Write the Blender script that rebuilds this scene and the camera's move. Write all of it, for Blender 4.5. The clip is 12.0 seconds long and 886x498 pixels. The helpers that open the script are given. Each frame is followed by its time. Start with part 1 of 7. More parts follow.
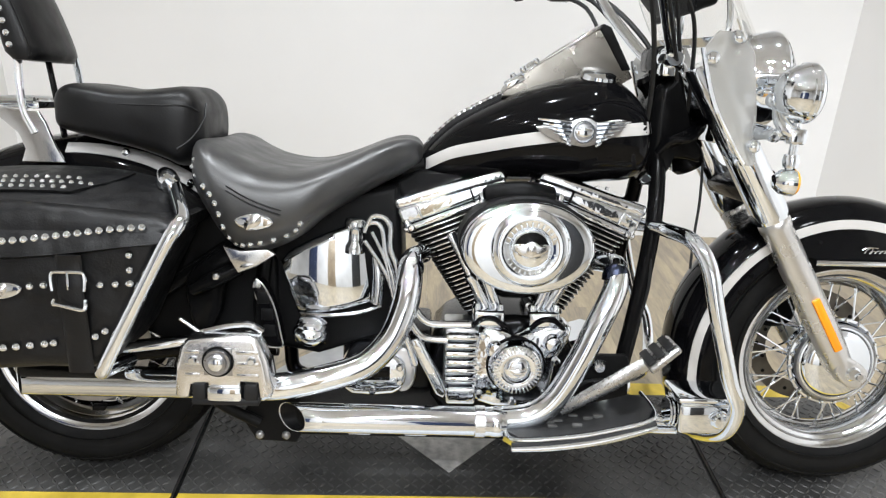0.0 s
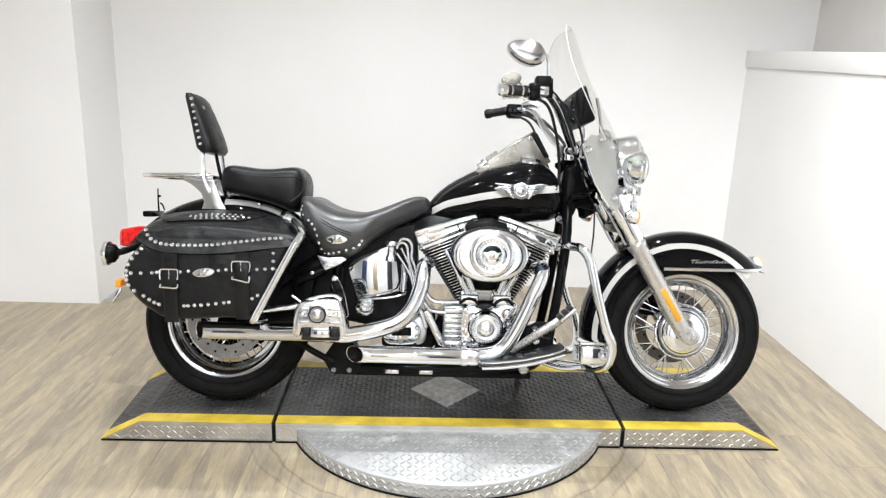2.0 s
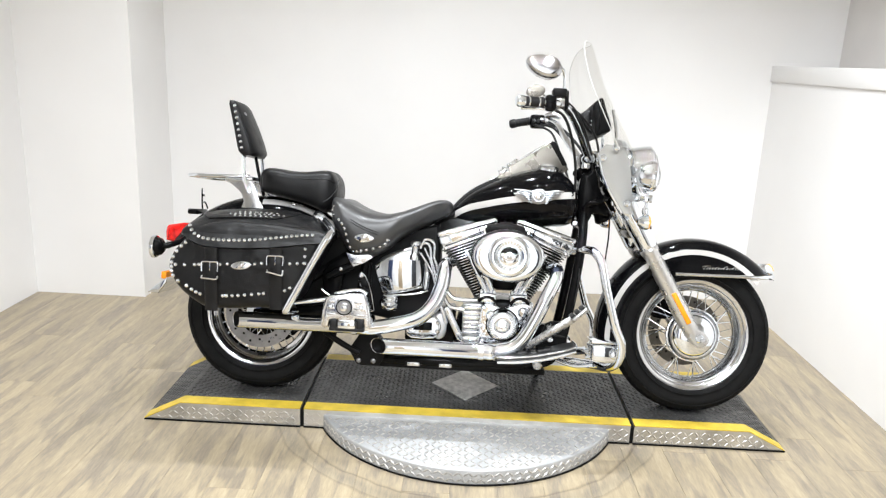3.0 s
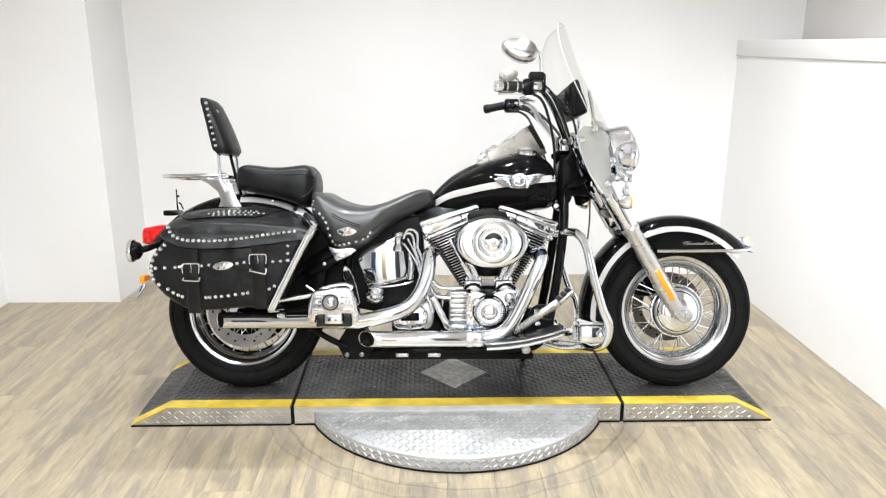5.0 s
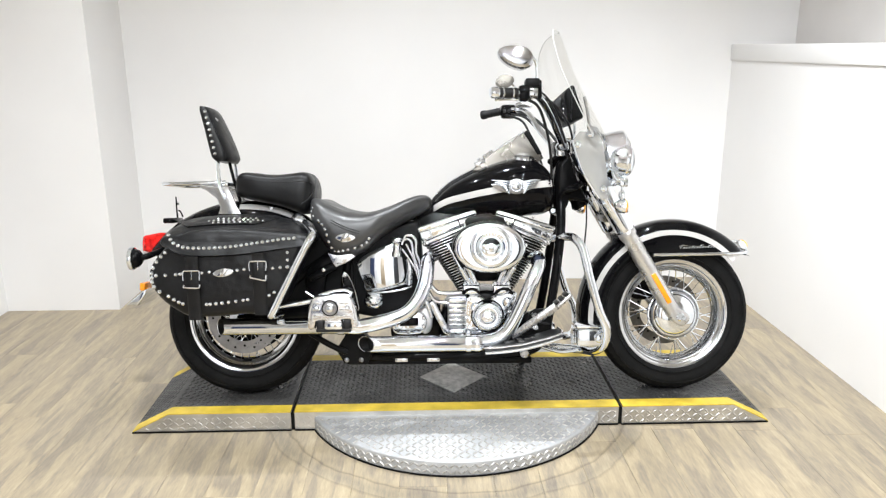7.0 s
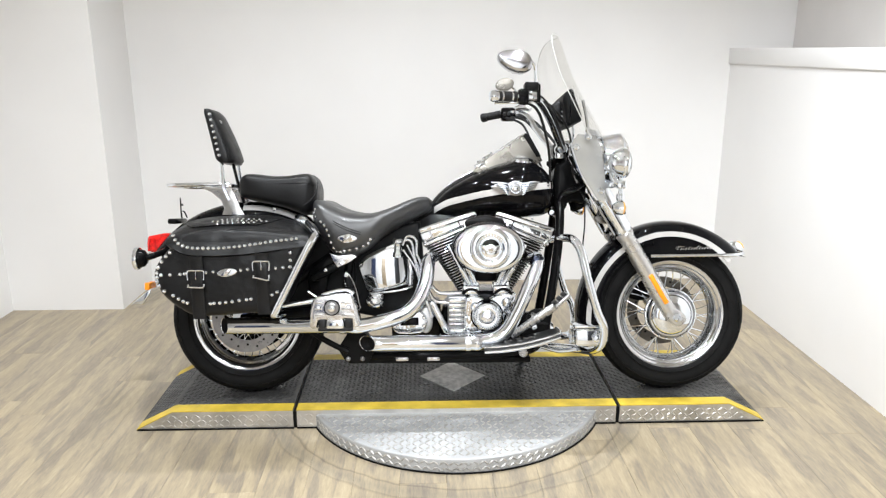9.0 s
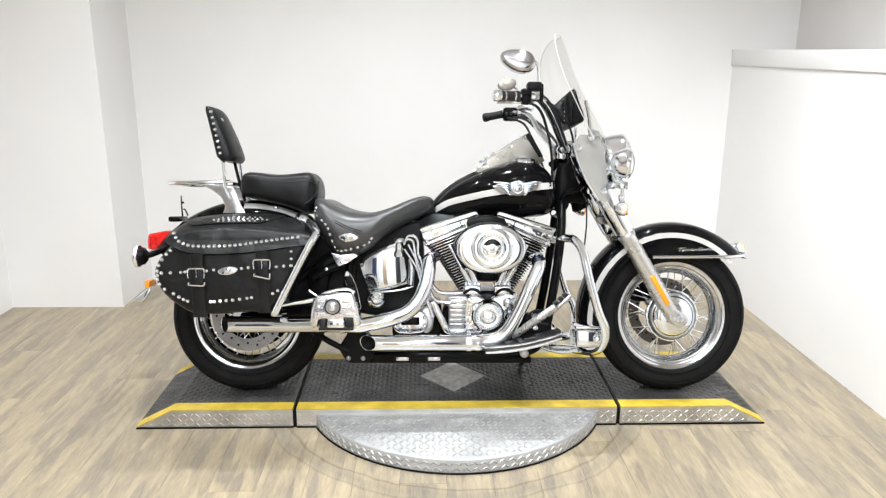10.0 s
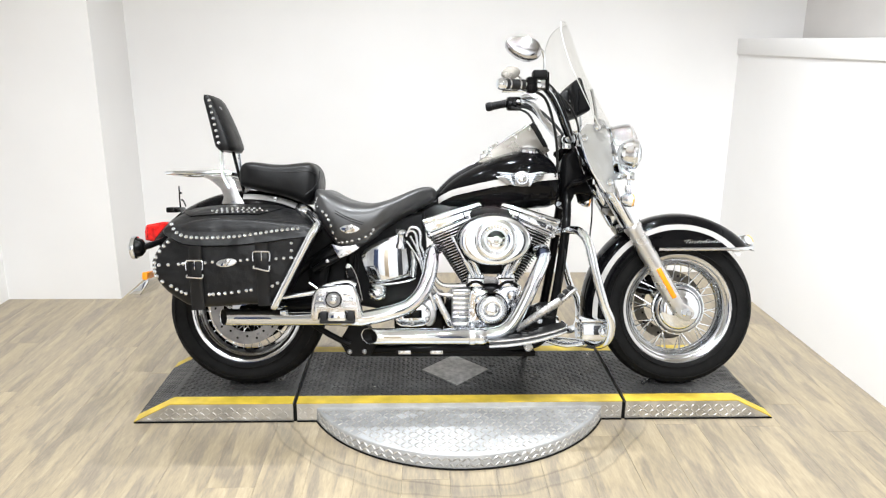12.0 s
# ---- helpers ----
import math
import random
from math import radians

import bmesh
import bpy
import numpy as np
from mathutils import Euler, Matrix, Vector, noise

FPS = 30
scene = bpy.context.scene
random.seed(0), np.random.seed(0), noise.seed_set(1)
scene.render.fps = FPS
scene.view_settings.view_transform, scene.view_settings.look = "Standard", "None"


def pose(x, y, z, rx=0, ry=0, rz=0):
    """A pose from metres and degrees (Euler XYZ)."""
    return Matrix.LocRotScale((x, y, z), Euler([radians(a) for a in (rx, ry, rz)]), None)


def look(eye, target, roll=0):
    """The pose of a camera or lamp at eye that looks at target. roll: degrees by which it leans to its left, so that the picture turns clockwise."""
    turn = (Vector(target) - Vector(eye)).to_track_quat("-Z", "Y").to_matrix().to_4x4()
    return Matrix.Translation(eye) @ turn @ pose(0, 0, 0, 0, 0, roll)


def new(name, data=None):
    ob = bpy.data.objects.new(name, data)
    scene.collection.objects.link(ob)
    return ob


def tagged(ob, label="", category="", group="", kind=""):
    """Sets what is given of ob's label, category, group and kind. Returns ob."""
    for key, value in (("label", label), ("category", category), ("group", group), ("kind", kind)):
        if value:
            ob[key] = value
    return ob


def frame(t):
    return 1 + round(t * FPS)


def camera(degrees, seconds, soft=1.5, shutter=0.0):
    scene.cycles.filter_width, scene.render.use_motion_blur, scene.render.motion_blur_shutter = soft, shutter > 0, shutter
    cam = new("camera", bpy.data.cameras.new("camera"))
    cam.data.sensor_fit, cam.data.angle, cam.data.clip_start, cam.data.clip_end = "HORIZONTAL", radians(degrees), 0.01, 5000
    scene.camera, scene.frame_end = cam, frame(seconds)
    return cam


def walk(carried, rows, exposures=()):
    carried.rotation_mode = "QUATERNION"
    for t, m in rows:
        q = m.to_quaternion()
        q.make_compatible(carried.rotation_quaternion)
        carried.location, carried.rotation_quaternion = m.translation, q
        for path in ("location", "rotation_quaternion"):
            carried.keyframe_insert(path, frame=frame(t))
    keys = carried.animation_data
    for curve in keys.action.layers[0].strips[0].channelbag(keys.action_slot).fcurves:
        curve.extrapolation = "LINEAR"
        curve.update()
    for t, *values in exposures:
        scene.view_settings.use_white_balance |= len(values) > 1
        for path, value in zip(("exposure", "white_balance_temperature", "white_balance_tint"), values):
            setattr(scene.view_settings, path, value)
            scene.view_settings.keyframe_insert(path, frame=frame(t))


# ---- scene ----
cam = camera(61.9, 12.0, 1.25)
PATH = [
    (0, (0.698, -1.379, 1.21), (0.77, 0.455, 0.416), 2.3),
    (0.1, (0.679, -1.433, 1.235), (0.748, 0.394, 0.427), 2.7),
    (0.2, (0.659, -1.487, 1.255), (0.752, 0.339, 0.446), 2.0),
    (0.3, (0.652, -1.545, 1.265), (0.727, 0.301, 0.499), 1.1),
    (0.4, (0.655, -1.616, 1.269), (0.728, 0.257, 0.571), 1.6),
    (0.5, (0.659, -1.68, 1.267), (0.756, 0.211, 0.622), 2.1),
    (0.6, (0.69, -1.753, 1.273), (0.774, 0.148, 0.658), 1.9),
    (0.7, (0.722, -1.806, 1.274), (0.767, 0.095, 0.657), 2.4),
    (0.8, (0.716, -1.87, 1.282), (0.754, 0.016, 0.617), 1.8),
    (0.9, (0.714, -1.925, 1.284), (0.759, -0.039, 0.62), 3.3),
    (1, (0.709, -1.98, 1.288), (0.767, -0.083, 0.659), 3.6),
    (1.1, (0.706, -2.034, 1.29), (0.762, -0.128, 0.687), 3.4),
    (1.2, (0.702, -2.089, 1.294), (0.768, -0.176, 0.715), 3.2),
    (1.3, (0.696, -2.148, 1.298), (0.771, -0.226, 0.75), 2.4),
    (1.4, (0.691, -2.204, 1.302), (0.778, -0.274, 0.785), 2.2),
    (1.5, (0.684, -2.259, 1.307), (0.77, -0.336, 0.764), 2.1),
    (1.7, (0.671, -2.352, 1.315), (0.771, -0.43, 0.769), 2.0),
    (1.8, (0.665, -2.389, 1.318), (0.755, -0.465, 0.781), 2.3),
    (2, (0.661, -2.448, 1.325), (0.734, -0.52, 0.797), 2.0),
    (2.2, (0.673, -2.487, 1.332), (0.73, -0.553, 0.827), 0.9),
    (2.3, (0.684, -2.502, 1.335), (0.718, -0.565, 0.838), 1.1),
    (2.5, (0.706, -2.537, 1.34), (0.697, -0.605, 0.821), 1.0),
    (2.7, (0.719, -2.573, 1.335), (0.7, -0.638, 0.83), 2.0),
    (2.8, (0.721, -2.59, 1.336), (0.674, -0.657, 0.827), 2.0),
    (3, (0.721, -2.609, 1.335), (0.688, -0.674, 0.83), 2.5),
    (3.2, (0.719, -2.609, 1.335), (0.717, -0.673, 0.834), 1.4),
    (4.8, (0.671, -2.595, 1.337), (0.727, -0.668, 0.807), 0.0),
    (5, (0.669, -2.596, 1.339), (0.721, -0.67, 0.801), 0.2),
    (5.2, (0.673, -2.597, 1.341), (0.726, -0.666, 0.825), -0.3),
    (5.5, (0.68, -2.601, 1.344), (0.743, -0.671, 0.821), -0.0),
    (6, (0.671, -2.605, 1.346), (0.726, -0.675, 0.822), -0.2),
    (6.5, (0.669, -2.61, 1.347), (0.728, -0.681, 0.823), -0.4),
    (7, (0.667, -2.616, 1.346), (0.725, -0.687, 0.821), -0.2),
    (9, (0.669, -2.656, 1.354), (0.724, -0.726, 0.833), -0.1),
    (9.2, (0.665, -2.657, 1.351), (0.721, -0.728, 0.828), 0.1),
    (9.5, (0.658, -2.658, 1.346), (0.714, -0.725, 0.835), 0.1),
    (10, (0.663, -2.649, 1.351), (0.719, -0.719, 0.83), 0.3),
    (10.2, (0.666, -2.643, 1.348), (0.726, -0.713, 0.826), 0.3),
    (10.5, (0.667, -2.642, 1.345), (0.728, -0.712, 0.824), 0.3),
    (11, (0.661, -2.632, 1.345), (0.72, -0.705, 0.814), 0.3),
    (11.5, (0.668, -2.618, 1.347), (0.721, -0.692, 0.813), 0.4),
    (11.8, (0.661, -2.606, 1.343), (0.717, -0.682, 0.799), 0.2),
    (12, (0.65, -2.601, 1.34), (0.709, -0.677, 0.796), 0.4),
]
walk(cam, [(t, look(eye, target, roll)) for t, eye, target, roll in PATH],
     exposures=[(0, -0.44), (0.5, -0.41), (1, -0.37), (1.5, -0.33), (2, -0.28), (3, -0.18), (5, -0.17), (7, -0.21), (9, -0.31), (10.5, -0.19), (12, -0.14)])

# ---- light ----
world = bpy.data.worlds.new("world")
world.use_nodes = True
world.node_tree.nodes["Background"].inputs[0].default_value = (0.9, 0.95, 1.0, 1)
world.node_tree.nodes["Background"].inputs[1].default_value = 0.3
scene.world = world


def area_lamp(name, m, size, watts, colour=(1, 0.97, 0.93), spread=180, shape="DISK", size_y=None):
    data = bpy.data.lights.new(name, "AREA")
    data.shape, data.size, data.energy, data.color = shape, size, watts, colour
    data.spread = radians(spread)
    if size_y:
        data.size_y = size_y
    ob = new(name, data)
    ob.matrix_world = m
    return ob


CEILING = 3.0
LAMPS = [(x, y, w * f) for y, w in ((0.35, 15.5), (-1.5, 26), (-2.7, 34), (-3.9, 44)) for x, f in ((-0.4, 0.72), (0.5, 0.97), (1.4, 1.15))]
for lx, ly, lw in LAMPS:
    area_lamp("ceiling_lamp", pose(lx, ly, CEILING - 0.05), 0.075, lw, (0.942, 0.985, 1.03), 110 if ly > 0 else 150)
# unseen fill added for the bright spot on the right wall
area_lamp("wall_fill_light", look((1.75, -0.8, 1.85), (2.42, 0.6, 0.75)), 0.2, 5.5, (0.942, 0.985, 1.03), 80)

# ---- materials ----


def material(name, colour, rough=0.5, metal=0.0, vary=0.0, scale=8.0, bump=0.0, bump_scale=60.0, coat=0.0, ior=1.5,
             rough_vary=0.0, stretch=(1, 1, 1), random_tint=0.0, second=None, dent=0.0, dent_scale=9.0):
    m = bpy.data.materials.new(name)
    m.use_nodes = True
    tree = m.node_tree
    nodes, links = tree.nodes, tree.links
    shader = nodes["Principled BSDF"]
    shader.inputs["Base Color"].default_value = (*colour, 1)
    shader.inputs["Roughness"].default_value = rough
    shader.inputs["Metallic"].default_value = metal
    shader.inputs["Coat Weight"].default_value = coat
    shader.inputs["Coat Roughness"].default_value = 0.03
    shader.inputs["IOR"].default_value = ior
    place = nodes.new("ShaderNodeTexCoord")
    mapping = nodes.new("ShaderNodeMapping")
    mapping.inputs["Scale"].default_value = stretch
    links.new(place.outputs["Object"], mapping.inputs["Vector"])

    def cloud(size, detail=6.0):
        n = nodes.new("ShaderNodeTexNoise")
        n.inputs["Scale"].default_value, n.inputs["Detail"].default_value = size, detail
        links.new(mapping.outputs["Vector"], n.inputs["Vector"])
        return n.outputs["Fac"]

    colour_out = None
    if vary or second:
        mix = nodes.new("ShaderNodeMix")
        mix.data_type = "RGBA"
        ramp = nodes.new("ShaderNodeMapRange")
        ramp.inputs["From Min"].default_value, ramp.inputs["From Max"].default_value = 0.32, 0.68
        links.new(cloud(scale), ramp.inputs["Value"])
        links.new(ramp.outputs["Result"], mix.inputs["Factor"])
        low = [c * (1 - vary) for c in colour]
        high = second or [min(1, c * (1 + vary)) for c in colour]
        mix.inputs["A"].default_value, mix.inputs["B"].default_value = (*low, 1), (*high, 1)
        colour_out = mix.outputs["Result"]
    if random_tint:
        info = nodes.new("ShaderNodeObjectInfo")
        hsv = nodes.new("ShaderNodeHueSaturation")
        span = nodes.new("ShaderNodeMapRange")
        span.inputs["To Min"].default_value, span.inputs["To Max"].default_value = 1 - random_tint, 1 + random_tint
        links.new(info.outputs["Random"], span.inputs["Value"])
        links.new(span.outputs["Result"], hsv.inputs["Value"])
        if colour_out:
            links.new(colour_out, hsv.inputs["Color"])
        else:
            hsv.inputs["Color"].default_value = (*colour, 1)
        colour_out = hsv.outputs["Color"]
    if colour_out:
        links.new(colour_out, shader.inputs["Base Color"])
    if rough_vary:
        span = nodes.new("ShaderNodeMapRange")
        span.inputs["From Min"].default_value, span.inputs["From Max"].default_value = 0.3, 0.7
        span.inputs["To Min"].default_value, span.inputs["To Max"].default_value = max(0.02, rough - rough_vary), rough + rough_vary
        links.new(cloud(scale * 2.3), span.inputs["Value"])
        links.new(span.outputs["Result"], shader.inputs["Roughness"])
    if bump:
        b = nodes.new("ShaderNodeBump")
        b.inputs["Strength"].default_value, b.inputs["Distance"].default_value = bump, 0.002
        links.new(cloud(bump_scale, 3.0), b.inputs["Height"])
        links.new(b.outputs["Normal"], shader.inputs["Normal"])
        if dent:
            d = nodes.new("ShaderNodeBump")
            d.inputs["Strength"].default_value, d.inputs["Distance"].default_value = dent, 0.02
            links.new(cloud(dent_scale, 2.0), d.inputs["Height"])
            links.new(d.outputs["Normal"], b.inputs["Normal"])
    return m


RIM = material("rim_chrome", (0.66, 0.67, 0.685), 0.1, 1.0, rough_vary=0.04, scale=8)
CHROME = material("chrome", (0.85, 0.89, 0.945), 0.05, 1.0, rough_vary=0.02, scale=5)
ENGINE_CHROME = material("engine_chrome", (0.86, 0.895, 0.95), 0.06, 1.0, rough_vary=0.03, scale=30, bump=0.03, bump_scale=120, dent=0.1, dent_scale=34)
# mirror chrome darkened so that its colour holds a dim reflection
MIRROR_SHELL = material("shaded_chrome", (0.5, 0.505, 0.53), 0.1, 1.0, rough_vary=0.03, scale=9)
POLISHED = material("polished_aluminium", (0.73, 0.74, 0.755), 0.16, 1.0, rough_vary=0.05, scale=12, bump=0.05, bump_scale=90)
SILVER = material("silver_paint", (0.62, 0.61, 0.6), 0.28, 0.85, rough_vary=0.05, scale=9)
CASTING = material("rough_casting", (0.62, 0.62, 0.63), 0.3, 1.0, vary=0.12, scale=30, bump=0.2, bump_scale=220)
PEDAL = material("worn_pedal_metal", (0.5, 0.5, 0.505), 0.28, 1.0, vary=0.15, scale=40, rough_vary=0.08)
STEEL = material("dull_steel", (0.35, 0.35, 0.36), 0.35, 1.0, vary=0.2, scale=25, rough_vary=0.1)
BLACK = material("black_gloss_paint", (0.003, 0.003, 0.0035), 0.06, 0.0, ior=1.24, rough_vary=0.02, scale=4)
FRAME = material("black_frame_paint", (0.004, 0.004, 0.0042), 0.16, 0.0, ior=1.2, rough_vary=0.06, scale=8)
SATIN = material("black_crinkle", (0.005, 0.005, 0.0052), 0.45, 0.0, ior=1.2, bump=0.3, bump_scale=400)
BOARD = material("bright_casting", (0.8, 0.8, 0.81), 0.22, 1.0, rough_vary=0.08, scale=16, bump=0.08, bump_scale=120)
# chrome whose tan-brown reflection is put into the base colour
DASH = material("tan_reflection_chrome", (0.2, 0.188, 0.168), 0.3, 0.9, rough_vary=0.06, scale=9)
STRIPE = material("pearl_stripe", (0.56, 0.545, 0.53), 0.2, 0.1, vary=0.05, scale=6)
LEATHER = material("black_leather", (0.004, 0.004, 0.0044), 0.42, 0.0, vary=0.4, scale=11, bump=0.3, bump_scale=240, rough_vary=0.1, ior=1.37, dent=0.5, dent_scale=12)
SMOOTH_LEATHER = material("smooth_leather", (0.004, 0.004, 0.0044), 0.4, 0.0, vary=0.3, scale=9, bump=0.12, bump_scale=300, rough_vary=0.08, ior=1.34, dent=0.25, dent_scale=8)
SEAT_LEATHER = material("worn_seat_leather", (0.022, 0.022, 0.0225), 0.4, 0.0, vary=0.5, scale=7, bump=0.16, bump_scale=260, rough_vary=0.1, ior=1.68, dent=0.3, dent_scale=7)
RUBBER = material("tyre_rubber", (0.0065, 0.0065, 0.0067), 0.62, 0.0, ior=1.22, vary=0.25, scale=20, bump=0.15, bump_scale=160, rough_vary=0.1)
PADS = material("worn_pad_rubber", (0.014, 0.014, 0.0145), 0.4, 0.0, ior=1.45, vary=0.3, scale=25, bump=0.1, bump_scale=150)
GREYPAD = material("scuffed_pad_rubber", (0.07, 0.069, 0.067), 0.5, 0.0, ior=1.4, vary=0.3, scale=40)
GRIP = material("black_rubber", (0.009, 0.009, 0.0095), 0.5, 0.0, ior=1.35, vary=0.2, scale=30)
ORANGE = material("amber_reflector", (0.95, 0.3, 0.01), 0.25, 0.0, bump=0.2, bump_scale=300)
AMBER = material("amber_lens", (0.9, 0.4, 0.05), 0.1, 0.0, vary=0.2, scale=60)
RED = material("red_lens", (0.6, 0.012, 0.01), 0.1, 0.0, vary=0.4, scale=80, coat=0.3)
BLUED = material("blued_steel", (0.03, 0.035, 0.055), 0.25, 1.0, vary=0.4, scale=30)
DARK_DISC = material("browned_disc_steel", (0.13, 0.12, 0.105), 0.35, 1.0, vary=0.2, scale=30)
WALL = material("white_wall_paint", (0.83, 0.82, 0.812), 0.55, 0.0, vary=0.025, scale=1.3, bump=0.06, bump_scale=140, rough_vary=0.08)
UPPER = material("upper_wall_paint", (0.75, 0.725, 0.705), 0.7, 0.0, vary=0.06, scale=1.6)
SHOP = material("shop_wall_paint", (0.66, 0.645, 0.63), 0.7, 0.0, vary=0.15, scale=1.1)
TAN = material("front_wall_paint", (0.7, 0.695, 0.69), 0.7, 0.0, vary=0.2, scale=0.7)
ROOF = material("ceiling_board", (0.74, 0.73, 0.71), 0.8, 0.0, vary=0.05, scale=2.0)
MAT = material("rubber_mat", (0.03, 0.0295, 0.029), 0.36, 0.0, ior=1.42, vary=0.3, scale=5, second=(0.075, 0.074, 0.072), rough_vary=0.12, bump=0.1, bump_scale=120)
TREAD = material("tread_plate", (0.6, 0.585, 0.56), 0.4, 0.9, vary=0.2, scale=11, rough_vary=0.1, bump=0.08, bump_scale=90)
DISC = material("worn_disc_plate", (0.43, 0.435, 0.44), 0.58, 0.6, vary=0.12, scale=14, rough_vary=0.08, bump=0.06, bump_scale=120)
YELLOW = material("yellow_tape", (0.58, 0.42, 0.045), 0.5, 0.0, vary=0.2, scale=14, rough_vary=0.1, bump=0.1, bump_scale=70)
GREYTILE = material("worn_grey_plate", (0.44, 0.43, 0.415), 0.5, 0.2, vary=0.3, scale=45, bump=0.25, bump_scale=180)
NAVY = material("navy_panel", (0.03, 0.045, 0.1), 0.4, 0.0, vary=0.2, scale=3)
BROWN = material("brown_panel", (0.3, 0.235, 0.16), 0.5, 0.0, vary=0.2, scale=3)
DARKPANEL = material("dark_panel", (0.03, 0.031, 0.034), 0.4, 0.0, vary=0.2, scale=3)
DARKGLASS = material("dark_dial", (0.02, 0.02, 0.025), 0.06, 0.0)


def glass(name, colour, rough=0.0, ior=1.3):
    m = bpy.data.materials.new(name)
    m.use_nodes = True
    nodes, links = m.node_tree.nodes, m.node_tree.links
    nodes.remove(nodes["Principled BSDF"])
    clear = nodes.new("ShaderNodeBsdfGlass")
    clear.inputs["Color"].default_value = (*colour, 1)
    clear.inputs["Roughness"].default_value = rough
    clear.inputs["IOR"].default_value = ior
    links.new(clear.outputs[0], nodes["Material Output"].inputs[0])
    return m


CLEAR = glass("clear_plastic", (0.965, 0.96, 0.95), 0.0, 1.22)
SHIELD = glass("clear_windshield", (0.93, 0.93, 0.92))
tree = SHIELD.node_tree
veil, shine, blend = (tree.nodes.new("ShaderNode" + k) for k in ("BsdfTransparent", "BsdfGlossy", "MixShader"))
veil.inputs[0].default_value, shine.inputs["Roughness"].default_value, blend.inputs[0].default_value = (0.972, 0.97, 0.962, 1), 0.03, 0.04
for source, target in ((veil.outputs[0], blend.inputs[1]), (shine.outputs[0], blend.inputs[2]), (blend.outputs[0], tree.nodes["Material Output"].inputs[0])):
    tree.links.new(source, target)
tree.nodes.remove(next(n for n in tree.nodes if n.type == "BSDF_GLASS"))
EDGE = material("pale_edge", (0.62, 0.62, 0.6), 0.3)
SMOKE = material("grey_plastic", (0.4, 0.392, 0.368), 0.25, 0.0, vary=0.05, scale=6)
tree = SMOKE.node_tree
veil, blend = tree.nodes.new("ShaderNodeBsdfTransparent"), tree.nodes.new("ShaderNodeMixShader")
blend.inputs[0].default_value = 0.6
tree.links.new(veil.outputs[0], blend.inputs[1])
tree.links.new(tree.nodes["Principled BSDF"].outputs[0], blend.inputs[2])
tree.links.new(blend.outputs[0], tree.nodes["Material Output"].inputs[0])


def wood():
    m = material("plank_wood", (0.43, 0.345, 0.235), 0.38, 0.0, vary=0.0)
    nodes, links = m.node_tree.nodes, m.node_tree.links
    shader = nodes["Principled BSDF"]
    mapping = next(n for n in nodes if n.type == "MAPPING")
    mapping.inputs["Scale"].default_value = (3.2, 0.42, 1)
    info = nodes.new("ShaderNodeObjectInfo")
    shift = nodes.new("ShaderNodeVectorMath")
    shift.operation = "ADD"
    links.new(mapping.outputs[0], shift.inputs[0])
    wide = nodes.new("ShaderNodeVectorMath")
    wide.operation = "SCALE"
    links.new(info.outputs["Random"], wide.inputs[0])
    wide.inputs["Scale"].default_value = 40
    links.new(wide.outputs[0], shift.inputs[1])

    def cloud(size, detail, rough):
        n = nodes.new("ShaderNodeTexNoise")
        n.inputs["Scale"].default_value, n.inputs["Detail"].default_value, n.inputs["Roughness"].default_value = size, detail, rough
        links.new(shift.outputs[0], n.inputs["Vector"])
        return n.outputs["Fac"]

    ramp = nodes.new("ShaderNodeValToRGB")
    e = ramp.color_ramp.elements
    e[0].position, e[0].color = 0.3, (0.185, 0.157, 0.122, 1)
    e[1].position, e[1].color = 0.72, (0.44, 0.367, 0.252, 1)
    for at, c in ((0.42, (0.247, 0.208, 0.157, 1)), (0.5, (0.303, 0.252, 0.176, 1)), (0.58, (0.358, 0.293, 0.196, 1))):
        e.new(at).color = c
    stave = nodes.new("ShaderNodeTexVoronoi")
    stave.feature = "SMOOTH_F1"
    stave.inputs["Scale"].default_value, stave.inputs["Smoothness"].default_value = 10.5, 0.25
    links.new(shift.outputs[0], stave.inputs["Vector"])
    grey = nodes.new("ShaderNodeSeparateColor")
    links.new(stave.outputs["Color"], grey.inputs[0])

    def weigh(value, w, plus=None):
        n = nodes.new("ShaderNodeMath")
        n.operation = "MULTIPLY_ADD"
        links.new(value, n.inputs[0])
        n.inputs[1].default_value, n.inputs[2].default_value = w, 0.0
        if plus:
            links.new(plus, n.inputs[2])
        return n.outputs[0]

    tone = weigh(cloud(7, 4, 0.55), 0.36, weigh(cloud(45, 5, 0.7), 0.46, weigh(grey.outputs[0], 0.18)))
    links.new(tone, ramp.inputs[0])
    hsv = nodes.new("ShaderNodeHueSaturation")
    span = nodes.new("ShaderNodeMapRange")
    span.inputs["To Min"].default_value, span.inputs["To Max"].default_value = 0.95, 1.05
    links.new(info.outputs["Random"], span.inputs["Value"])
    links.new(span.outputs["Result"], hsv.inputs["Value"])
    links.new(ramp.outputs["Color"], hsv.inputs["Color"])
    # scuffed arc that the turning platform has worn round itself
    geo = nodes.new("ShaderNodeNewGeometry")
    away = nodes.new("ShaderNodeVectorMath")
    away.operation = "DISTANCE"
    links.new(geo.outputs["Position"], away.inputs[0])
    away.inputs[1].default_value = (0.79, 0.083, 0)
    wobble = nodes.new("ShaderNodeTexNoise")
    wobble.inputs["Scale"].default_value = 5
    links.new(geo.outputs["Position"], wobble.inputs["Vector"])
    radius = nodes.new("ShaderNodeMath")
    radius.operation = "MULTIPLY_ADD"
    links.new(wobble.outputs["Fac"], radius.inputs[0])
    radius.inputs[1].default_value = 0.055
    links.new(away.outputs["Value"], radius.inputs[2])
    ring = nodes.new("ShaderNodeValToRGB")
